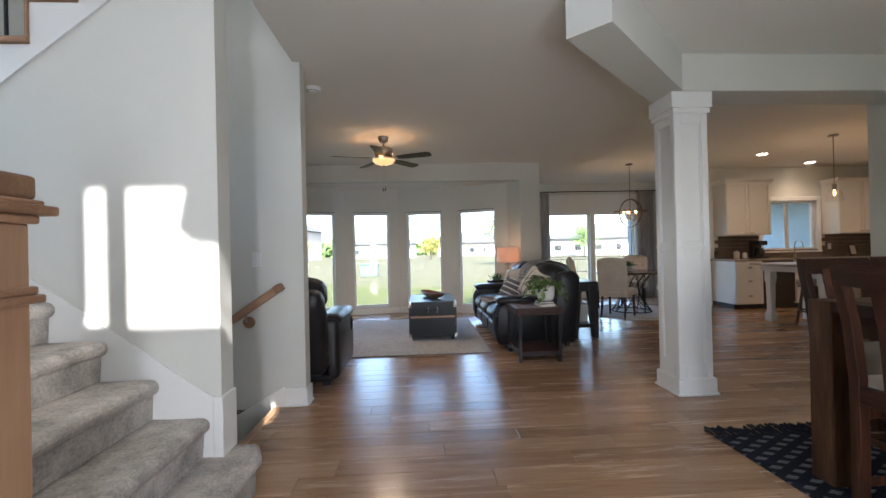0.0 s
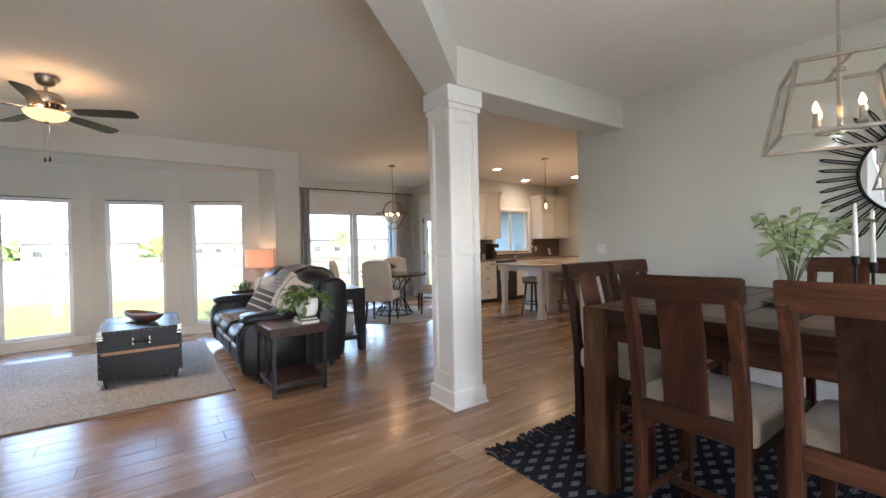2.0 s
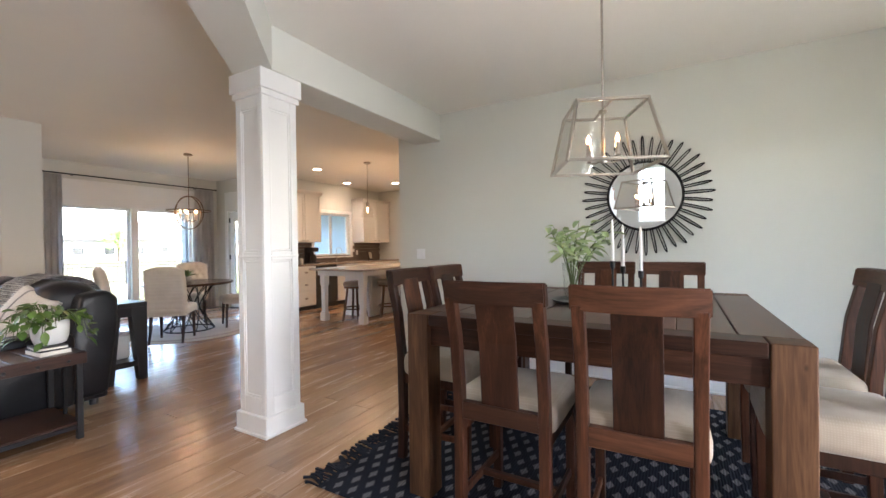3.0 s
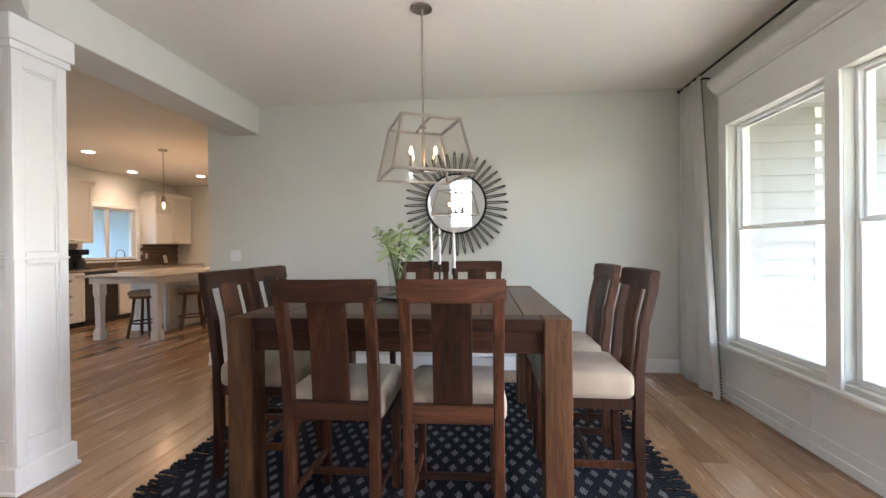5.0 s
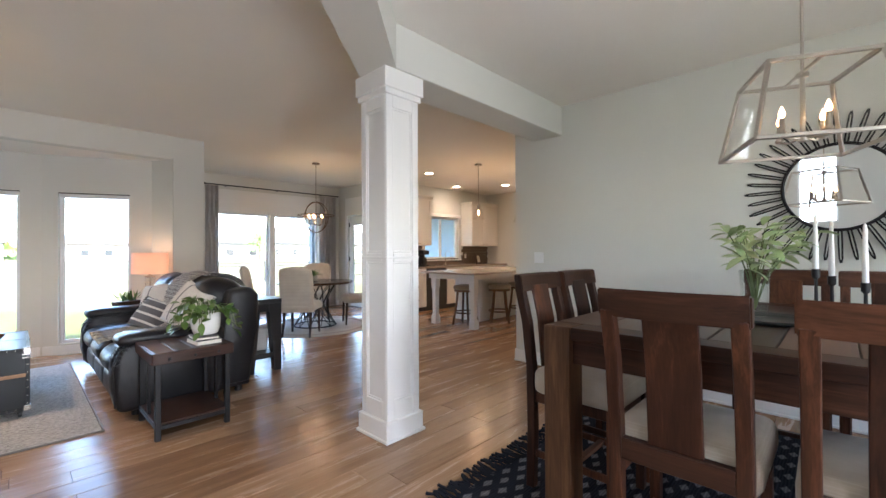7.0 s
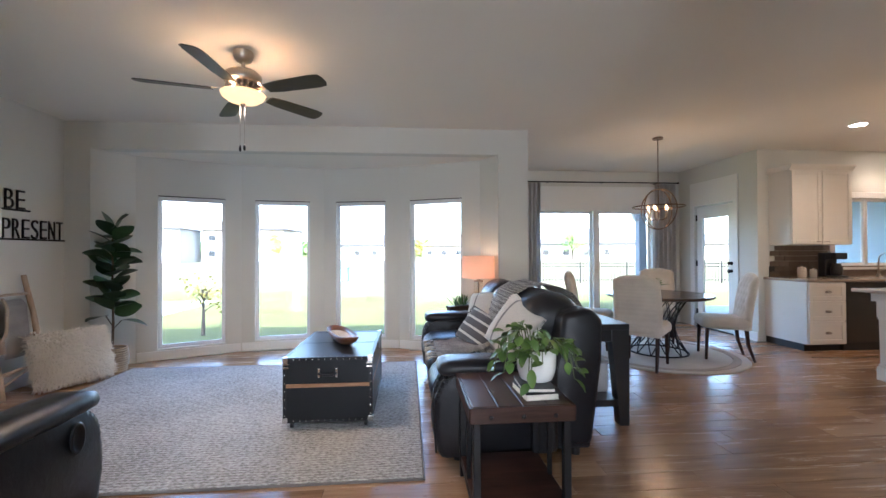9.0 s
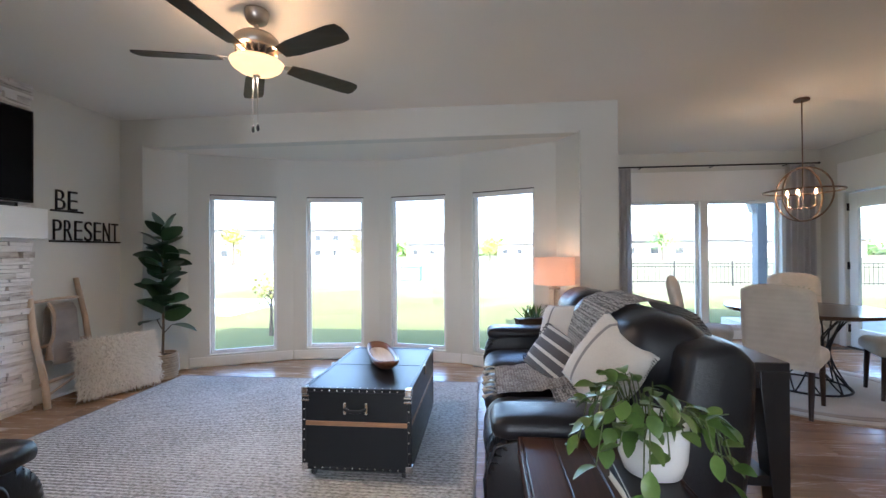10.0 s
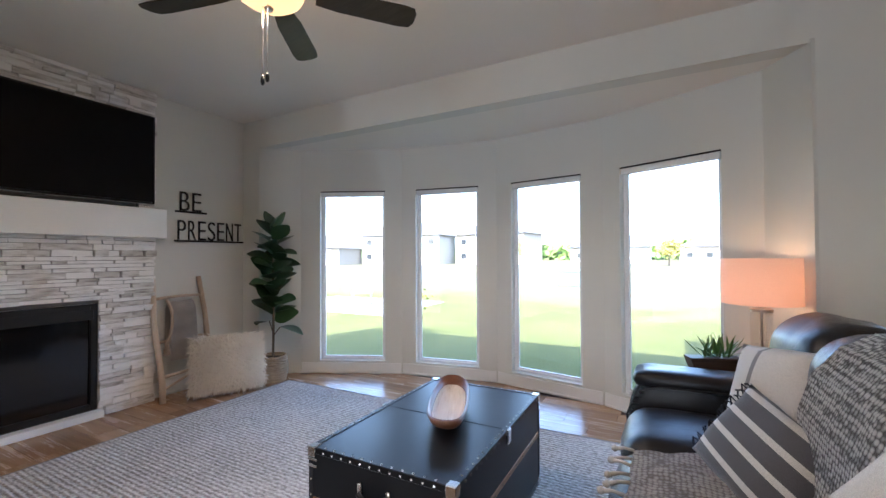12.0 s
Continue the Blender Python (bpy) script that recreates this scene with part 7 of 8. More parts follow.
def bm_frame(y0, y1, z0, z1, e, x0, x1):
    bm = bmesh.new()
    for a, b, c, d in ((y0, y0 + e, z0, z1), (y1 - e, y1, z0, z1), (y0 + e, y1 - e, z0, z0 + e), (y0 + e, y1 - e, z1 - e, z1)):
        box(x0, x1, a, b, c, d, 0.003, bm=bm)
    return bm


build_fireplace()
th = thing("television", pose(0, 0, 0), "large black flat television mounted over the mantel", "television")
part("screen", box(-2.772, -2.766, 5.045, 6.425, 1.752, 2.49), mat_plain("tv_screen", (0.004, 0.004, 0.005), 0.12, vary=0.1, bumps=0, spec=0.12), th, "dark switched-off screen")
part("bezel", bm_frame(5.035, 6.435, 1.735, 2.50, 0.012, -2.790, -2.762), M_BLACK, th)
part("housing", box(-2.805, -2.774, 5.05, 6.42, 1.75, 2.49, 0.004), M_BLKWOOD, th)
part("mount", box(-2.84, -2.80, 5.5, 6.0, 1.95, 2.3, 0.003), M_DKSTEEL, th)
th = thing("soundbar", pose(0, 0, 1.691), "slim black soundbar on the mantel", "speaker")
part("body", soft_box(-2.80, -2.74, 5.30, 6.28, 0.0, 0.032, 0.010), M_BLKWOOD, th)
part("end_cap", box(-2.80, -2.738, 6.28, 6.30, 0.0, 0.034, 0.004), M_DKSTEEL, th)


def sign(text, y, z, h, width, bar0, bar1):
    """Black cut-out letters on a bar, fixed to the fireplace wall."""
    th = thing("word_sign", pose(XW, 0, 0), "black metal wall letters reading " + text, "wall sign", "wall words")
    x = y
    for ch in text:
        cu = bpy.data.curves.new("letter", "FONT")
        cu.body, cu.size, cu.extrude, cu.offset = ch, 1.0, 0.0, -0.012
        tmp = new("letter_tmp", cu)
        me = bpy.data.meshes.new_from_object(tmp)
        bpy.data.objects.remove(tmp)
        bm = bmesh.new()
        bm.from_mesh(me)
        bpy.data.meshes.remove(me)
        lo, hi = min(v.co.x for v in bm.verts), max(v.co.x for v in bm.verts)
        zh = max(v.co.y for v in bm.verts)
        wd = width * (0.55 if ch == "I" else 1.0)
        r = bmesh.ops.extrude_face_region(bm, geom=bm.faces[:])
        bmesh.ops.translate(bm, verts=[v for v in r["geom"] if isinstance(v, bmesh.types.BMVert)], vec=(0, 0, 0.012))
        for v in bm.verts:
            u, w, q = (v.co.x - lo) / (hi - lo), v.co.y / zh, v.co.z
            v.co = (0.006 + q, x + u * wd, z + w * h)
        bmesh.ops.recalc_face_normals(bm, faces=bm.faces[:])
        part("letter", bm, M_BLACK, th)
        x += wd * 1.32
    part("bar", box(0.001, 0.020, bar0, bar1, z - 0.016, z + 0.001, 0.002), M_BLACK, th)


sign("PRESENT", 6.70, 1.432, 0.19, 0.0745, 6.67, 7.39)
sign("BE", 6.72, 1.712, 0.185, 0.088, 6.68, 6.98)


def build_ladder():
    th = thing("blanket_ladder", pose(0, 0, 0), "pale driftwood blanket ladder leaning on the wall", "ladder")
    drift = mat_wood("driftwood", (0.30, 0.22, 0.15), (0.48, 0.37, 0.27), (0.62, 0.51, 0.40), 0.75, 2, 8)
    for y, wob in ((6.46, 0.012), (6.90, -0.014)):
        pts = [(-2.665 - 0.20 * k / 6, y + wob * math.sin(k * 1.3), 1.08 * k / 6) for k in range(7)]
        part("rail", path_tube(pts, [0.027, 0.026, 0.024, 0.026, 0.023, 0.024, 0.021], 9), drift, th, "", True)
    for z in (0.22, 0.52, 0.90):
        x = -2.665 - 0.20 * z / 1.08
        part("rung", path_tube([(x, 6.44, z - 0.01), (x, 6.68, z + 0.006), (x, 6.92, z)], [0.015, 0.013, 0.014], 7), drift, th, "", True)
    part("brace", path_tube([(-2.69, 6.46, 0.10), (-2.71, 6.90, 0.26)], 0.010, 6), drift, th)


build_ladder()
drape("throw_blanket", [(-2.735, 0.33), (-2.74, 0.55), (-2.765, 0.80), (-2.80, 0.86), (-2.835, 0.80), (-2.83, 0.42)], 6.56, 6.80, mat_fabric("taupe_throw", (0.36, 0.33, 0.31), (0.50, 0.47, 0.44), 260, 0.95, 0.5), "folded taupe throw hanging on the ladder", 12, 0.012)
th = thing("bead_garland", pose(0, 0, 0), "wooden bead garland with a tassel on the ladder", "garland")
bead = mat_wood("bead_wood", (0.34, 0.26, 0.19), (0.48, 0.38, 0.29), (0.58, 0.48, 0.38), 0.6, 2, 9)
bm = bmesh.new()
for k in range(26):
    a = k / 25
    bmesh.ops.create_icosphere(bm, subdivisions=2, radius=0.014, matrix=Matrix.Translation((-2.72 + 0.01 * math.sin(a * 9), 6.52 + 0.05 * math.sin(a * 3.14), 0.88 - 0.36 * a)))
part("beads", bm, bead, th, "", True)["kind"] = "stuff"
part("tassel", lathe([(0.004, 0.0), (0.020, -0.015), (0.016, -0.03), (0.030, -0.12), (0.0, -0.121)], 12, m=pose(-2.72, 6.52, 0.52)), bead, th, "", True)


def build_fur():
    th = thing("fur_pillow", lean_pose(-2.45, 6.91, 0.285, 24, 60, 0), "shaggy cream faux-fur floor pillow leaning on the ladder", "pillow")
    fur = mat_plain("cream_fur", (0.90, 0.86, 0.78), 0.95, grain=200, vary=0.10, bumps=0.5)
    part("pillow_body", pillow_shape(0.60, 0.50, 0.24, 14, 0.42, corner=0.04), fur, th, "", True)
    rng = random.Random(31)
    t = bmesh.new()
    for k in range(9000):
        u, v = rng.uniform(-1, 1), rng.uniform(-1, 1)
        s = rng.choice((1, 1, -1))
        q = ((1 - u * u) * (1 - v * v)) ** 0.42
        p = Vector((u * 0.30, v * 0.25, s * 0.12 * q))
        d = Vector((u * 0.6 + rng.uniform(-0.7, 0.7), v * 0.6 - 0.35 + rng.uniform(-0.7, 0.7), s * 0.55)).normalized()
        w = d.orthogonal().normalized() * rng.uniform(0.002, 0.0045)
        ln = rng.uniform(0.03, 0.07)
        a, b, c, e = t.verts.new(p - w), t.verts.new(p + w), t.verts.new(p + d * ln * 0.6 + w * 0.7 + Vector((0, -0.004, 0))), t.verts.new(p + d * ln + Vector((0, -0.014, 0)))
        t.faces.new((a, b, c))
        t.faces.new((a, c, e))
    part("fur", t, fur, th)["kind"] = "stuff"


build_fur()


def build_fig():
    th = thing("fiddle_leaf_fig", pose(-2.375, 7.36, 0), "fiddle-leaf fig with big dark leaves in a woven basket", "plant")
    wick = mat_fabric("seagrass", (0.22, 0.15, 0.09), (0.44, 0.33, 0.21), 70, 0.9, 1.0, 8)
    bm = bmesh.new()
    for k in range(11):
        z = 0.012 + 0.024 * k
        r = 0.115 + 0.022 * math.sin(math.pi * (k + 1) / 13)
        path_tube([((r + 0.004 * (j % 2)) * math.cos(a), (r + 0.004 * (j % 2)) * math.sin(a), z) for j, a in enumerate(2 * math.pi * q / 28 for q in range(28))], 0.0125, 6, bm, True)
    part("basket", bm, wick, th, "tan woven seagrass basket", True)
    part("soil", lathe([(0.0, 0.235), (0.112, 0.23)], 20), mat_plain("soil_dark", (0.03, 0.02, 0.014), 0.95, bumps=0.6), th)
    bark = mat_plain("bark", (0.09, 0.065, 0.04), 0.85, grain=60, vary=0.3, bumps=0.5)
    trunk = [(0, 0, 0.20), (0.01, 0.0, 0.55), (-0.005, 0.01, 0.9), (0.0, 0.0, 1.30), (0.01, -0.01, 1.50)]
    part("trunk", path_tube(trunk, [0.013, 0.012, 0.010, 0.008, 0.005], 8), bark, th)
    ml = mat_leaf("fig_leaf", (0.008, 0.026, 0.010), (0.035, 0.085, 0.03), 0.38)
    rng = random.Random(17)
    meshes = [make_mesh(leaf_mesh(rng.uniform(0.20, 0.27), rng.uniform(0.17, 0.215), 0.14, rng.uniform(0.05, 0.35), 7), "leaf", ml) for _ in range(5)]
    for k in range(40):
        z = 0.62 + 0.92 * k / 39
        a = k * 2.4 + rng.uniform(-0.3, 0.3)
        up = rng.uniform(0.15, 0.95) + 0.7 * max(0, (z - 1.35)) * 3
        leaf_object(meshes[k % 5], Matrix.Translation((0.005, 0, z)) @ Euler((rng.uniform(-1.0, 1.0), -up, a)).to_matrix().to_4x4() @ Matrix.Translation((0.02, 0, 0)), th)
    for a, z in ((0.4, 0.45), (2.9, 0.5)):
        part("branch", path_tube([(0, 0, z), (0.08 * math.cos(a), 0.08 * math.sin(a), z + 0.10)], 0.005, 6), bark, th)
        leaf_object(meshes[0], Matrix.Translation((0.08 * math.cos(a), 0.08 * math.sin(a), z + 0.10)) @ Euler((0, 0.0, a)).to_matrix().to_4x4(), th)


build_fig()


# ceiling fan
def build_fan():
    th = thing("ceiling_fan", pose(-0.345, 5.66, 0), "brushed-nickel ceiling fan with five dark blades and a lit bowl", "ceiling fan")
    nick = M_NICKEL
    part("canopy", lathe([(0.030, 2.66), (0.055, 2.675), (0.066, 2.70), (0.070, 2.735), (0.070, 2.74)], 28), nick, th, "", True)
    part("downrod", tube((0, 0, 2.585), (0, 0, 2.68), 0.013), nick, th)
    part("motor", lathe([(0.02, 2.60), (0.10, 2.592), (0.125, 2.57), (0.128, 2.52), (0.115, 2.505), (0.06, 2.50)], 36), nick, th, "", True)
    bm = bmesh.new()
    for k in range(20):
        a = 2 * math.pi * k / 20
        box(0.07, 0.118, -0.004, 0.004, 2.468, 2.505, 0.001, bm=bm, m=Matrix.Rotation(a, 4, "Z"))
    part("vent_ribs", bm, nick, th)
    part("light_fitter", lathe([(0.05, 2.50), (0.075, 2.47), (0.12, 2.452), (0.12, 2.437), (0.0, 2.437)], 32), nick, th, "", True)
    bowl = mat_emit("frosted_bowl", (1.0, 0.54, 0.22), 0.13)
    part("glass_bowl", lathe([(0.0, 2.362), (0.055, 2.367), (0.105, 2.384), (0.138, 2.408), (0.150, 2.434), (0.135, 2.437)], 40), bowl, th, "glowing frosted amber glass bowl", True)
    part("finial", lathe([(0.0, 2.342), (0.016, 2.346), (0.02, 2.356), (0.012, 2.366)], 16), nick, th)
    blade = mat_wood("fan_blade", (0.02, 0.016, 0.010), (0.045, 0.036, 0.022), (0.075, 0.06, 0.04), 0.4, 0, 9)
    for k in range(5):
        a = radians(50 + 72 * k)
        rot = Matrix.Rotation(a, 4, "Z")
        outline = [(0.20, -0.045), (0.30, -0.060), (0.60, -0.068), (0.655, -0.060), (0.672, -0.030), (0.672, 0.030), (0.655, 0.060), (0.60, 0.068), (0.30, 0.060), (0.20, 0.045)]
        tilt = rot @ Matrix.Translation((0, 0, 2.452)) @ Matrix.Rotation(radians(-12), 4, "X")
        b = part("blade", prism(outline, -0.003, 0.003, "z", None, 0.0, tilt), blade, th, "dark walnut blade")
        iron = bmesh.new()
        prism([(0.09, -0.018), (0.16, -0.012), (0.24, -0.035), (0.26, 0.0), (0.24, 0.035), (0.16, 0.012), (0.09, 0.018)], 0.004, 0.009, "z", iron, 0.0, tilt)
        part("blade_iron", iron, nick, b)
    for x, z in ((-0.014, 2.015), (0.016, 2.022)):
        chain = part("pull_chain", tube((x, -0.02, z + 0.04), (x, -0.02, 2.44), 0.0018, None, 6), nick, th)
        part("fob", lathe([(0.003, 0.045), (0.008, 0.03), (0.009, 0.01), (0.004, 0.0)], 10, m=pose(x, -0.02, z - 0.002)), M_BLACK, chain, "", True)
    lamp_spot("fan_light", (-0.345, 5.66, 2.335), 6.0, WARM2, 170)
    for k in range(3):
        a = 2 * math.pi * k / 3 + 0.3
        lamp_point("fan_uplight", (-0.345 + 0.135 * math.cos(a), 5.66 + 0.135 * math.sin(a), 2.470), 0.22, WARM, 0.02)


build_fan()
th = thing("smoke_detector", pose(-0.84, 4.0, CEIL), "white round smoke detector on the ceiling", "smoke detector")
part("body", lathe([(0.0, -0.042), (0.045, -0.040), (0.058, -0.028), (0.060, -0.012), (0.068, -0.010), (0.068, 0.0)], 28), M_VINYL, th, "", True)
part("vent_ring", lathe([(0.050, -0.033), (0.053, -0.036), (0.056, -0.031)], 28), M_DKSTEEL, th)

# ================================================================ stairs
M_CARPET = mat_plain("grey_carpet", (0.46, 0.425, 0.39), 0.98, grain=70, vary=0.45, bumps=1.0, blotch=9, spec=0.1)
M_OAKTRIM = mat_wood("oak_trim", (0.20, 0.105, 0.055), (0.34, 0.19, 0.105), (0.44, 0.27, 0.16), 0.4, 2, 8)
M_OAKX = mat_wood("oak_rail", (0.20, 0.105, 0.055), (0.34, 0.19, 0.105), (0.44, 0.27, 0.16), 0.4, 0, 8)


def build_stairs():
    th = thing("staircase", pose(0, 0, 0), "carpeted grey stairs rising beside a white skirt board", "stairs", kind="structure")
    run, rise = 0.243, 0.199
    for k in range(7):
        xn, z1 = -0.71 - run * k, rise * (k + 1)
        z0 = z1 - rise
        prof = [(xn - run - 0.06, z0 + 0.002), (xn - 0.035, z0 + 0.002), (xn - 0.030, z1 - 0.075)]
        for j in range(7):
            a = -math.pi / 2 * 0.6 + (math.pi * 0.80) * j / 6
            prof.append((xn - 0.038 + 0.038 * math.cos(a), z1 - 0.038 + 0.038 * math.sin(a)))
        prof += [(xn - run - 0.06, z1)]
        yb = 2.262 if k else 2.385
        t = prism(prof, 1.20, yb, "y")
        t.normal_update()
        bmesh.ops.subdivide_edges(t, edges=[e for e in t.edges if e.calc_length() > 0.25], cuts=10)
        for v in t.verts:
            v.co += Vector((1, 0, 1)) * 0.005 * noise.noise(v.co * 7)
            if k == 0 and v.co.y > 2.30:
                v.co.x -= 0.05 * ((v.co.y - 2.30) / 0.085) ** 2
        part("step", t, M_CARPET, th, "", False)
    part("skirt_board", prism([(-3.0, 1.0), (-0.936, 0.0), (-0.936, 0.50), (-1.02, 0.555), (-3.0, 1.985)], 2.256, 2.269, "y", None, 0.002), M_TRIM, th, "white painted skirt board")
    part("skirt_end", box(-0.935, STAIR_END + 0.012, 2.252, 2.412, 0.0, 0.50, 0.006, 2), M_TRIM, th)


build_stairs()
low = [(-2.60, 1.535), (-0.905, 2.89)]
tagged(done(prism([low[0], low[1], (-0.905, 3.095)] + [(x, z - 0.004) for x, z in STEP2[3:16] if z > 1.75], 2.258, 2.269, "y"), "trim", M_TRIM), "white stringer under the upper stairs", "trim", kind="structure")
th = thing("stair_balustrade", pose(0, 0, 0), "oak-capped upper stair wall with slim black balusters", "railing", kind="structure")
for k in range(6):
    x1, x0, z = -1.082 - 0.232 * (k - 1), -1.082 - 0.232 * k, 3.105 - 0.208 * k
    x1 = min(x1, STAIR_END)
    part("cap", box(x0 - 0.03, x1 + (0.012 if k == 0 else -0.001), 2.235, 2.43, z, z + 0.030, 0.008, 2), M_OAKX, th)
    part("riser_trim", box(x0 - 0.016, x0 - 0.001, 2.245, 2.40, z - 0.20, z - 0.001, 0.003), M_OAKX, th)
    for j in range(2):
        xb = x0 + 0.05 + 0.116 * j
        if xb < x1:
            part("baluster", box(xb - 0.0065, xb + 0.0065, 2.33, 2.343, z + 0.03, z + 0.95, 0.001), M_BLACK, th)
th = thing("newel_post", pose(-0.96, 1.18, 0), "square oak newel post with stepped mouldings", "newel post")
part("shaft", box(-0.07, 0.07, -0.07, 0.07, 0, 1.30, 0.005), M_OAKTRIM, th)
for z, w, h in ((1.095, 0.092, 0.022), (1.117, 0.082, 0.022), (1.30, 0.085, 0.022), (1.322, 0.112, 0.026), (1.348, 0.092, 0.014)):
    part("moulding", box(-w, w, -w, w, z, z + h, 0.006, 2), M_OAKX, th)
part("cap_block", box(-0.082, 0.082, -0.082, 0.082, 1.362, 1.425, 0.012, 3), M_OAKX, th)

# basement stairs: nosing, skirt, rail
bm = box(WELL_X - 0.012, WELL_X + 0.045, WELL_Y0, WELL_Y1 - 0.015, -0.028, 0.004, 0.008, 2)
tagged(done(bm, "stair_nosing", M_OAKX), "oak nosing at the basement stair edge", "trim", kind="structure")
bm = prism([(-0.982, -0.012), (-0.982, 0.155), (-0.99, 0.152), (-3.2, -1.09), (-3.2, -1.70), (-1.07, -0.34), (-1.07, -0.012)], WELL_Y1 - 0.014, WELL_Y1 - 0.001, "y", None, 0.002)
tagged(done(bm, "trim", M_TRIM), "white skirt board down the basement stairs", "trim", kind="structure")
th = thing("basement_stairs", pose(0, 0, 0), "grey carpeted stairs going down", "stairs", kind="structure")
for k in range(7):
    part("step", box(WELL_X - 0.27 * (k + 1), WELL_X - 0.27 * k + 0.02, 2.41, WELL_Y1 - 0.002, -0.19 * (k + 1) - 0.32, -0.19 * (k + 1) - 0.13, 0.015, 2), M_CARPET, th)
part("landing", box(-3.3, WELL_X - 1.89, 2.41, WELL_Y1 - 0.002, -2.6, -1.50), M_CARPET, th)
th = thing("handrail", pose(0, 0, 0), "oak handrail on a round rosette, sloping down", "handrail")
d = Vector((-1, 0, -0.66)).normalized()
m = Matrix.Translation((-0.985, WELL_Y1 - 0.065, 0.945)) @ d.to_track_quat("X", "Z").to_matrix().to_4x4()
part("rail", box(0, 2.3, -0.026, 0.026, -0.030, 0.030, 0.010, 2, m=m), M_OAKX, th)
part("rail_return", box(-0.03, 0.03, -0.026, 0.064, -0.030, 0.030, 0.010, 2, m=m), M_OAKX, th)
part("rosette", lathe([(0.0, 0.0), (0.045, 0.0), (0.045, 0.012), (0.036, 0.020), (0.0, 0.022)], 24, m=Matrix.Translation((-1.245, WELL_Y1 - 0.001, 0.675)) @ pose(0, 0, 0, 90, 0, 0)), M_OAKX, th)
part("bracket", path_tube([(-1.245, WELL_Y1 - 0.02, 0.675), (-1.245, WELL_Y1 - 0.06, 0.69), (-1.245, WELL_Y1 - 0.065, 0.745)], 0.008, 8), M_NICKEL, th)
th = thing("light_switch", pose(-1.18, WELL_Y1 - 0.001, 1.17), "white light switch plate over the basement stairs", "switch")
part("plate", box(-0.035, 0.035, -0.006, 0, -0.058, 0.058, 0.003), M_VINYL, th)
part("rocker", box(-0.016, 0.016, -0.010, -0.006, -0.034, 0.034, 0.002), M_VINYL, th)
# ================================================================ outdoors
def mat_ground(name):
    m, n, l, b = mat_base(name)
    v = coords(n, l)
    big, mid, fine = noise_tex(n, l, v, 0.045, 4), noise_tex(n, l, v, 0.5, 4), noise_tex(n, l, v, 22, 4)
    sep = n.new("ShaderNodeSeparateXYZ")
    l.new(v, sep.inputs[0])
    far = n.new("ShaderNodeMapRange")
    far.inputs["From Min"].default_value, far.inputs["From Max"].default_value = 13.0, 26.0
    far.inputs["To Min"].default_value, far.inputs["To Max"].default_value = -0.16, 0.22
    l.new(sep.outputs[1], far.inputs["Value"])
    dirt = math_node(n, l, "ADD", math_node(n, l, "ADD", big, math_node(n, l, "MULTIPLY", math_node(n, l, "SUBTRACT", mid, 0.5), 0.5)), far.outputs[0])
    grass = ramp(n, l, math_node(n, l, "ADD", math_node(n, l, "MULTIPLY", fine, 0.6), math_node(n, l, "MULTIPLY", mid, 0.4)), [(0.3, (0.058, 0.070, 0.018)), (0.7, (0.115, 0.112, 0.044))])
    soil = ramp(n, l, fine, [(0.3, (0.085, 0.080, 0.040)), (0.7, (0.135, 0.122, 0.075))])
    mixc = n.new("ShaderNodeMix")
    mixc.data_type = "RGBA"
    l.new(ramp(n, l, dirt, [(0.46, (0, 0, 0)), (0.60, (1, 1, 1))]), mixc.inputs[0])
    l.new(grass, mixc.inputs["A"])
    l.new(soil, mixc.inputs["B"])
    l.new(mixc.outputs["Result"], b.inputs["Base Color"])
    b.inputs["Roughness"].default_value, b.inputs["Specular IOR Level"].default_value = 0.95, 0.1
    bump(n, l, b, fine, 0.6, 0.03)
    return m


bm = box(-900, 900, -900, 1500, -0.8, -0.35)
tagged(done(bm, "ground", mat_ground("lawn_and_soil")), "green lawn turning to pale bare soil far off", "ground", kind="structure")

M_SIDING = mat_plain("white_siding", (0.31, 0.305, 0.295), 0.6, grain=40, vary=0.03)
M_PALEWALL = mat_plain("pale_house_paint", (0.24, 0.235, 0.22), 0.6, grain=40, vary=0.03)
M_ROOF = mat_plain("grey_shingle", (0.085, 0.083, 0.085), 0.9, grain=8, vary=0.25)
M_DARKWIN = mat_plain("dark_window", (0.03, 0.035, 0.04), 0.15)
M_STUCCO = mat_plain("tan_stucco", (0.27, 0.24, 0.205), 0.85, grain=20, vary=0.08)
M_POST = mat_plain("grey_post", (0.16, 0.17, 0.18), 0.6, vary=0.08)
M_CONC = mat_plain("patio_concrete", (0.38, 0.37, 0.35), 0.9, grain=15, vary=0.12)

# front porch beside the dining windows
th = thing("porch", pose(0, 0, 0), "covered front porch with white lap siding", "porch", kind="structure")
board2 = bmesh.new()
vs = [board2.verts.new(p) for p in ((-0.030, -9.6, 0), (-0.004, -9.6, 0.18), (0.01, -9.6, 0.18), (0.01, -9.6, 0), (-0.030, -1.14, 0), (-0.004, -1.14, 0.18), (0.01, -1.14, 0.18), (0.01, -1.14, 0))]
for f in ((0, 1, 2, 3), (7, 6, 5, 4), (0, 4, 5, 1), (1, 5, 6, 2), (2, 6, 7, 3), (3, 7, 4, 0)):
    board2.faces.new([vs[q] for q in f])
bmesh.ops.recalc_face_normals(board2, faces=board2.faces[:])
board = make_mesh(board2, "siding_board", M_SIDING)
for k in range(18):
    ob = new("siding_board", board)
    ob.location = (5.05, 0, -0.35 + 0.178 * k)
    ob.parent = th
part("side_wall", box(5.07, 5.25, -9.6, -1.14, -0.35, 2.95), M_SIDING, th)
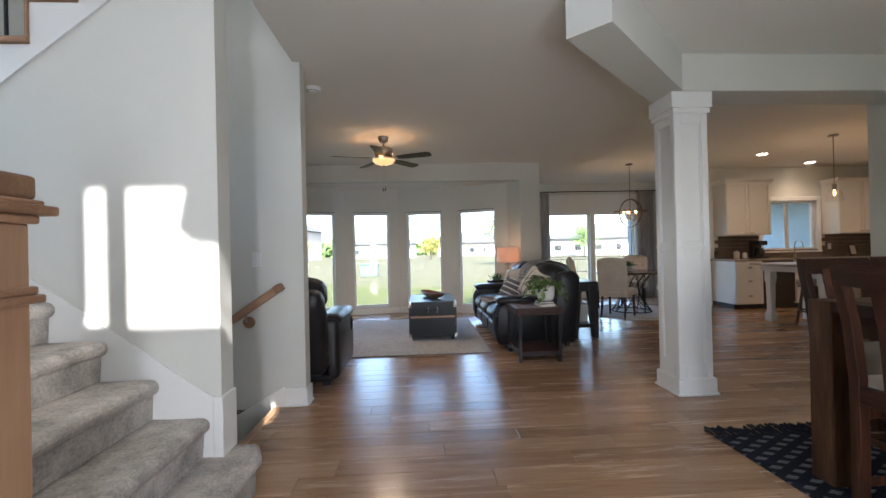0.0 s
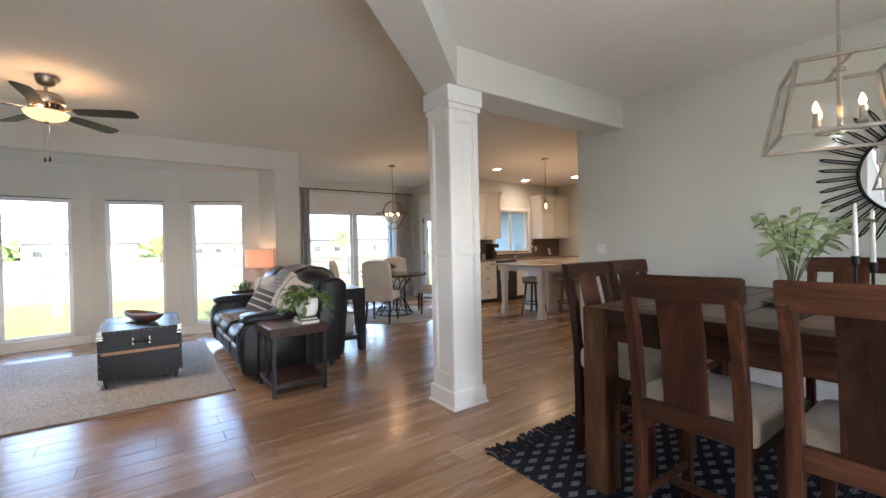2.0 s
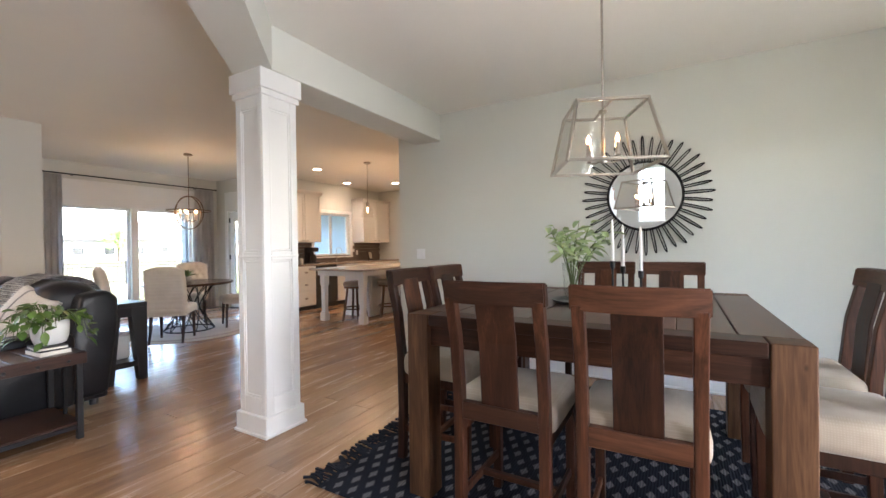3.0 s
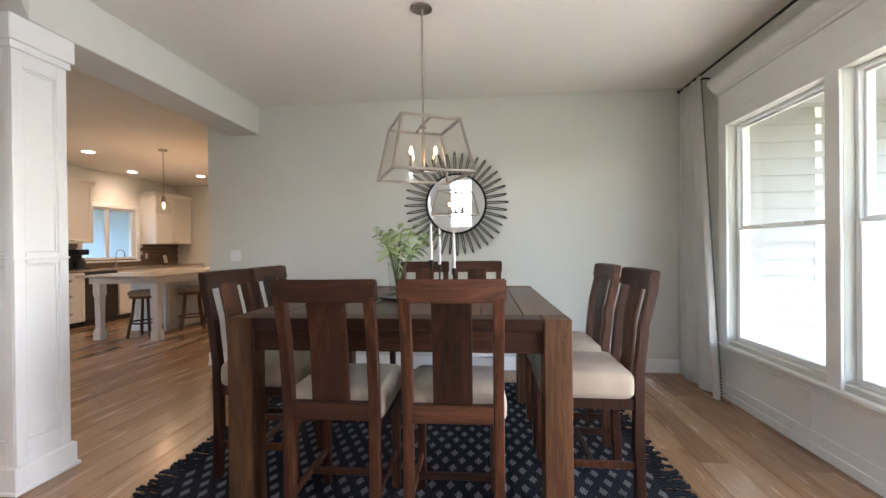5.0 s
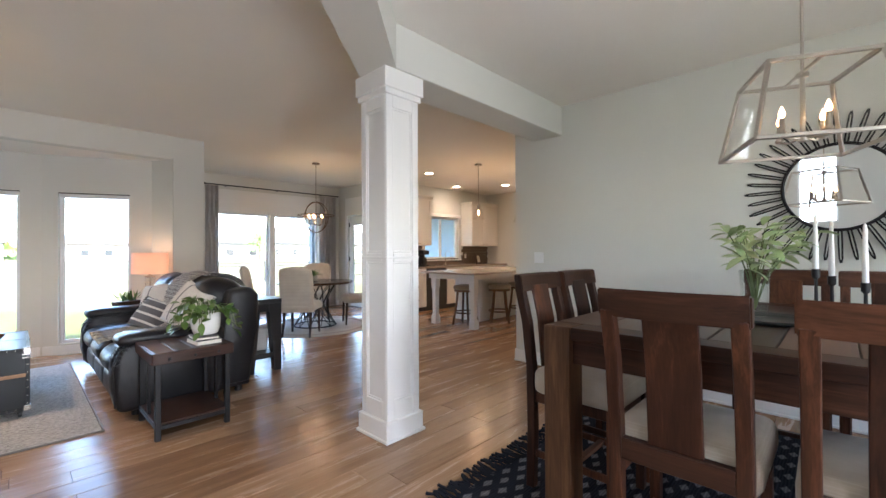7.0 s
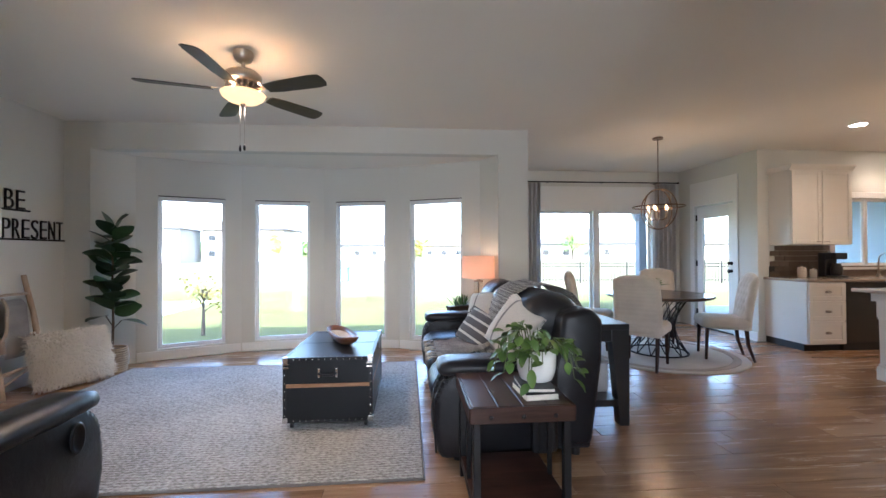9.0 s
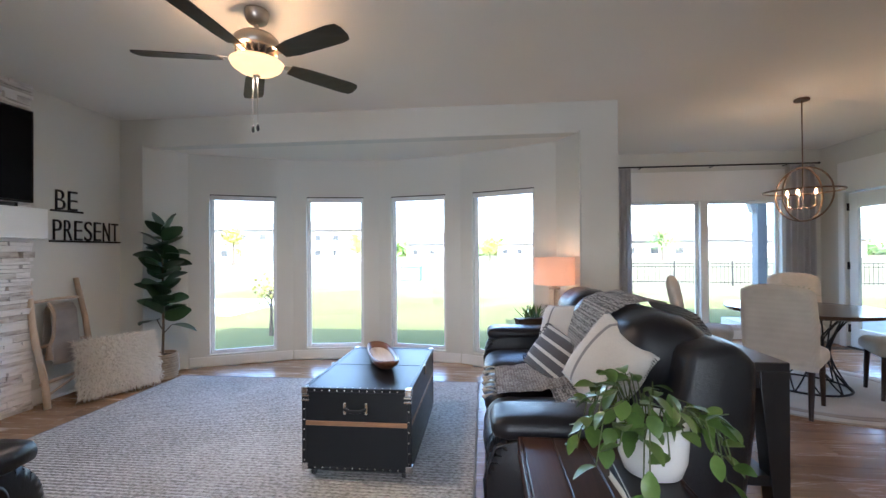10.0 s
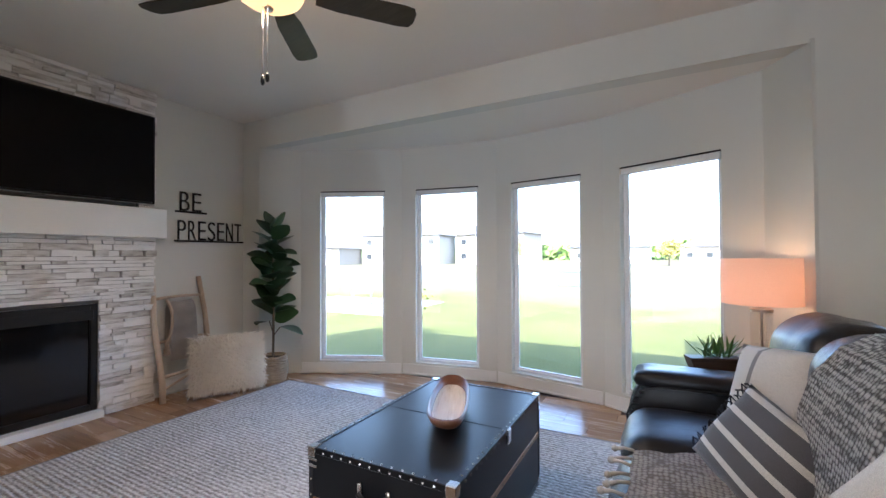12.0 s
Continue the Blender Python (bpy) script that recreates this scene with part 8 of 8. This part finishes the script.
# the stretch over the entry is unseen, added to block sun from its openings
part("porch_roof", box(-1.6, 6.0, -4.5, -1.14, 2.72, 2.90), M_SIDING, th)
part("porch_slab", box(0.9, 5.05, -4.2, -1.14, -0.35, -0.16), M_CONC, th)
part("corner_trim", box(5.03, 5.05, -2.62, -2.56, -0.15, 2.72), M_TRIM, th)

# unseen board and rods beside the high entry window, made up to notch its sun patch
th = thing("gable_ornament", pose(0, -1.32, 0), "unseen board with thin rods, added to cast a shadow on the stair wall", "trim", kind="structure")
part("board", prism([(-0.421, 5.11), (-0.466, 4.89), (-0.43, 4.84), (-0.385, 4.81), (-0.30, 4.80), (-0.248, 4.77), (-0.205, 4.66), (0.10, 4.60), (0.10, 5.6), (-0.35, 5.6)], -0.02, 0.02, "y"), M_SIDING, th)
for p, q in (((-0.36, 4.82), (-0.296, 4.515)), ((-0.296, 4.515), (-0.250, 4.78)), ((-0.296, 4.515), (-0.25, 4.515)), ((-0.25, 4.515), (-0.205, 4.42))):
    part("rod", tube((p[0], 0, p[1]), (q[0], 0, q[1]), 0.009, None, 8), M_SIDING, th)

# covered patio behind the nook
th = thing("patio_cover", pose(0, 0, 0), "covered back patio with a dark square post", "patio", kind="structure")
part("patio_slab", box(5.97, 9.6, 8.22, 12.6, -0.35, -0.12), M_CONC, th)
part("post", box(6.28, 6.46, 11.9, 12.08, -0.35, 2.30, 0.006), M_POST, th)
part("post_bracket", prism([(6.0, 2.30), (6.28, 2.30), (6.28, 2.02), (6.22, 2.02), (6.16, 2.20)], 11.93, 12.05, "y"), M_SIDING, th)
part("beam", box(5.55, 9.6, 11.88, 12.10, 2.30, 2.58, 0.004), M_SIDING, th)
part("patio_roof", box(5.97, 9.6, 8.22, 12.4, 2.60, 2.78), M_SIDING, th)
part("wing_wall", box(9.47, 9.62, 8.22, 12.6, -0.35, 2.60), mat_plain("blue_grey_siding", (0.42, 0.50, 0.56), 0.6, vary=0.04), th)

# house outside: unseen roof, its eave and ridge set to shade the lawn
th = thing("house_roof", pose(0, 0, 0), "unseen grey shingle roof over the house, shaped to shade the lawn", "roof", kind="structure")
part("roof", prism([(3.7, 2.95), (8.72, 2.75), (8.72, 2.86), (5.2, 5.1), (3.7, 5.1)], -4.0, 10.0, "x"), M_ROOF, th)


def house(x, y, w, d, h, roof, storeys, wall, a=0, garage=True):
    th = thing("house", pose(x, y, -0.35, 0, 0, a), "pale suburban house with a grey hipped roof", "house", "houses across the lawn")
    part("wall", box(-w / 2, w / 2, -d / 2, d / 2, 0, h), wall, th)
    o = 0.5
    t = bmesh.new()
    lo = [t.verts.new(p) for p in ((-w / 2 - o, -d / 2 - o, h), (w / 2 + o, -d / 2 - o, h), (w / 2 + o, d / 2 + o, h), (-w / 2 - o, d / 2 + o, h))]
    r0, r1 = t.verts.new((-w / 2 + d * 0.45, 0, h + roof)), t.verts.new((w / 2 - d * 0.45, 0, h + roof))
    for f in ((lo[0], lo[1], r1, r0), (lo[1], lo[2], r1), (lo[2], lo[3], r0, r1), (lo[3], lo[0], r0), tuple(reversed(lo))):
        t.faces.new(f)
    part("roof", t, M_ROOF, th)
    n = max(2, int(w / 3.4))
    for s in range(storeys):
        for k in range(n):
            xc = -w / 2 + w * (k + 0.5) / n
            z = 0.9 + 2.9 * s
            win = part("window", box(xc - 0.75, xc + 0.75, -d / 2 - 0.03, -d / 2 + 0.02, z, z + 1.4), M_TRIM, th)
            part("pane", box(xc - 0.66, xc + 0.66, -d / 2 - 0.05, -d / 2 - 0.031, z + 0.09, z + 1.31), M_DARKWIN, win)
    if garage:
        part("garage_door", box(w / 2 - 5.4, w / 2 - 0.8, -d / 2 - 0.06, -d / 2 - 0.032, 0.0, 2.2), M_TRIM, th)


house(-46, 78, 17, 10, 5.8, 3.0, 2, M_PALEWALL, 8)
house(-29, 86, 15, 10, 6.0, 3.0, 2, M_STUCCO, -5)
house(-60, 66, 14, 10, 3.2, 2.6, 1, M_STUCCO, 15)
house(-9, 104, 16, 10, 3.4, 2.8, 1, M_PALEWALL, 0)
house(14, 112, 18, 11, 3.4, 3.0, 1, M_STUCCO, -6)
house(36, 84, 19, 12, 3.3, 3.2, 1, M_PALEWALL, -14)
house(62, 92, 18, 12, 3.3, 3.2, 1, M_STUCCO, -20)
house(88, 80, 17, 12, 5.8, 3.0, 2, M_PALEWALL, -30)

M_TREE = mat_leaf("tree_leaf", (0.05, 0.10, 0.02), (0.16, 0.24, 0.06), 0.7)
M_TREE2 = mat_leaf("yellow_leaf", (0.18, 0.17, 0.03), (0.36, 0.32, 0.08), 0.7)
M_TBARK = mat_plain("tree_bark", (0.08, 0.06, 0.045), 0.9, vary=0.3, bumps=0.6)


def tree(x, y, h, spread, seed, leaves, mat, label, size=0.16):
    th = thing("tree", pose(x, y, -0.35), label, "tree", "trees across the lawn")
    rng = random.Random(seed)
    bm = path_tube([(0, 0, 0), (0.03 * h * 0.2, 0, h * 0.3), (0, 0.02 * h, h * 0.6), (0, 0, h * 0.85)], [0.035 * h, 0.028 * h, 0.016 * h, 0.006 * h], 8)
    tips = []
    for k in range(11):
        a, z = rng.uniform(0, 6.28), rng.uniform(0.28, 0.75) * h
        r = spread * rng.uniform(0.45, 0.85) * (1.1 - 0.5 * z / h)
        tip = Vector((r * math.cos(a), r * math.sin(a), z + rng.uniform(0.08, 0.25) * h))
        path_tube([(0, 0, z), (tip.x * 0.5, tip.y * 0.5, (z + tip.z) / 2 + 0.03 * h), tip], [0.012 * h, 0.008 * h, 0.003 * h], 5, bm)
        tips.append(tip)
    tips += [Vector((0, 0, h * 0.9)), Vector((0, 0, h * 0.75))]
    part("trunk", bm, M_TBARK, th)
    t = bmesh.new()
    for k in range(leaves):
        c = rng.choice(tips)
        p = c + Vector((rng.gauss(0, 0.28), rng.gauss(0, 0.28), rng.gauss(0, 0.22))) * spread
        d = Vector((rng.uniform(-1, 1), rng.uniform(-1, 1), rng.uniform(-1, 1))).normalized()
        e = d.orthogonal().normalized() * size * 0.4
        t.faces.new([t.verts.new(q) for q in (p, p + d * size * 0.5 + e, p + d * size, p + d * size * 0.5 - e)])
    part("crown", t, mat, th)["kind"] = "stuff"


tree(9.5, 42, 5.6, 2.2, 1, 3600, M_TREE, "round green tree standing on the lawn", 0.30)
tree(-34, 58, 5.0, 1.6, 2, 900, M_TREE2, "young yellow-green tree near the houses", 0.30)
tree(-20, 70, 4.5, 1.5, 3, 900, M_TREE2, "young yellow-green tree near the houses", 0.30)
tree(2, 74, 4.2, 1.7, 4, 900, M_TREE2, "yellowing tree beyond the bare soil", 0.32)
tree(30, 74, 5.0, 2.2, 5, 900, M_TREE, "green tree by the far houses", 0.34)
tree(-3.25, 11.2, 1.2, 0.40, 6, 170, M_TREE2, "slender young shrub outside the bow window", 0.075)
# far tree line
rng = random.Random(8)
t = bmesh.new()
for k in range(9000):
    a = rng.uniform(-1.25, 1.25)
    r = rng.uniform(150, 190)
    hmax = 5.0 + 3.0 * noise.noise(Vector((a * 9, 0, 0))) + 2 * noise.noise(Vector((a * 40, 3, 0)))
    p = Vector((r * math.sin(a), r * math.cos(a), -0.35 + hmax * rng.random() ** 0.8))
    d = Vector((rng.uniform(-1, 1), rng.uniform(-1, 1), rng.uniform(-1, 1))).normalized() * 2.2
    e = d.orthogonal() * 0.5
    t.faces.new([t.verts.new(q) for q in (p - d * 0.5, p + e, p + d * 0.5, p - e)])
tagged(done(t, "far_woods", M_TREE), "low line of green woods on the horizon", "woods", kind="stuff")


def fence(x0, x1, y, a=0):
    th = thing("fence", pose(x0, y, -0.35, 0, 0, a), "black metal picket fence across the lawn", "fence")
    ln = x1 - x0
    for z in (0.15, 0.85, 1.0):
        part("rail", box(0, ln, -0.015, 0.015, z, z + 0.035), M_BLACK, th)
    post = make_mesh(box(-0.03, 0.03, -0.03, 0.03, 0, 1.15, 0.004), "post", M_BLACK)
    for k in range(int(ln / 2.4) + 1):
        ob = new("post", post)
        ob.parent, ob.location = th, (k * 2.4, 0, 0)
    t = bmesh.new()
    for k in range(int(ln / 0.16)):
        x = k * 0.16
        box(x - 0.008, x + 0.008, -0.008, 0.008, 0.05, 1.08, bm=t)
    part("pickets", t, M_BLACK, th)["kind"] = "stuff"


fence(7.5, 34.0, 24.0, -8)
th = thing("utility_box", pose(-3.2, 27, -0.35), "green utility box on the lawn", "utility box")
part("body", box(-0.55, 0.55, -0.4, 0.4, 0, 0.75, 0.03), mat_plain("utility_green", (0.10, 0.17, 0.13), 0.6), th)
part("lid", box(-0.6, 0.6, -0.45, 0.45, 0.75, 0.85, 0.03), mat_plain("utility_lid", (0.12, 0.20, 0.15), 0.6), th)
th = thing("garden_chair", pose(-7.6, 15.2, -0.35, 0, 0, 35), "metal garden chair on a small terrace", "chair")
bm = bmesh.new()
for k in range(9):
    tube((-0.3 + 0.075 * k, 0.25, 0.45), (-0.3 + 0.075 * k, 0.38, 0.95), 0.010, None, 6, bm)
part("back_slats", bm, M_POST, th)
part("seat", box(-0.33, 0.33, -0.27, 0.27, 0.42, 0.46, 0.01), M_POST, th)
for sx in (-0.3, 0.3):
    for sy in (-0.24, 0.24):
        part("leg", tube((sx, sy, 0), (sx, sy, 0.42), 0.014), M_POST, th)
tagged(done(box(-10.5, -5.6, 13.6, 17.2, -0.40, -0.335), "terrace", M_CONC), "pale concrete terrace slab in the lawn", "pavement", kind="structure")
# ---------------------------------------------------------------- floor planks
build_planks()
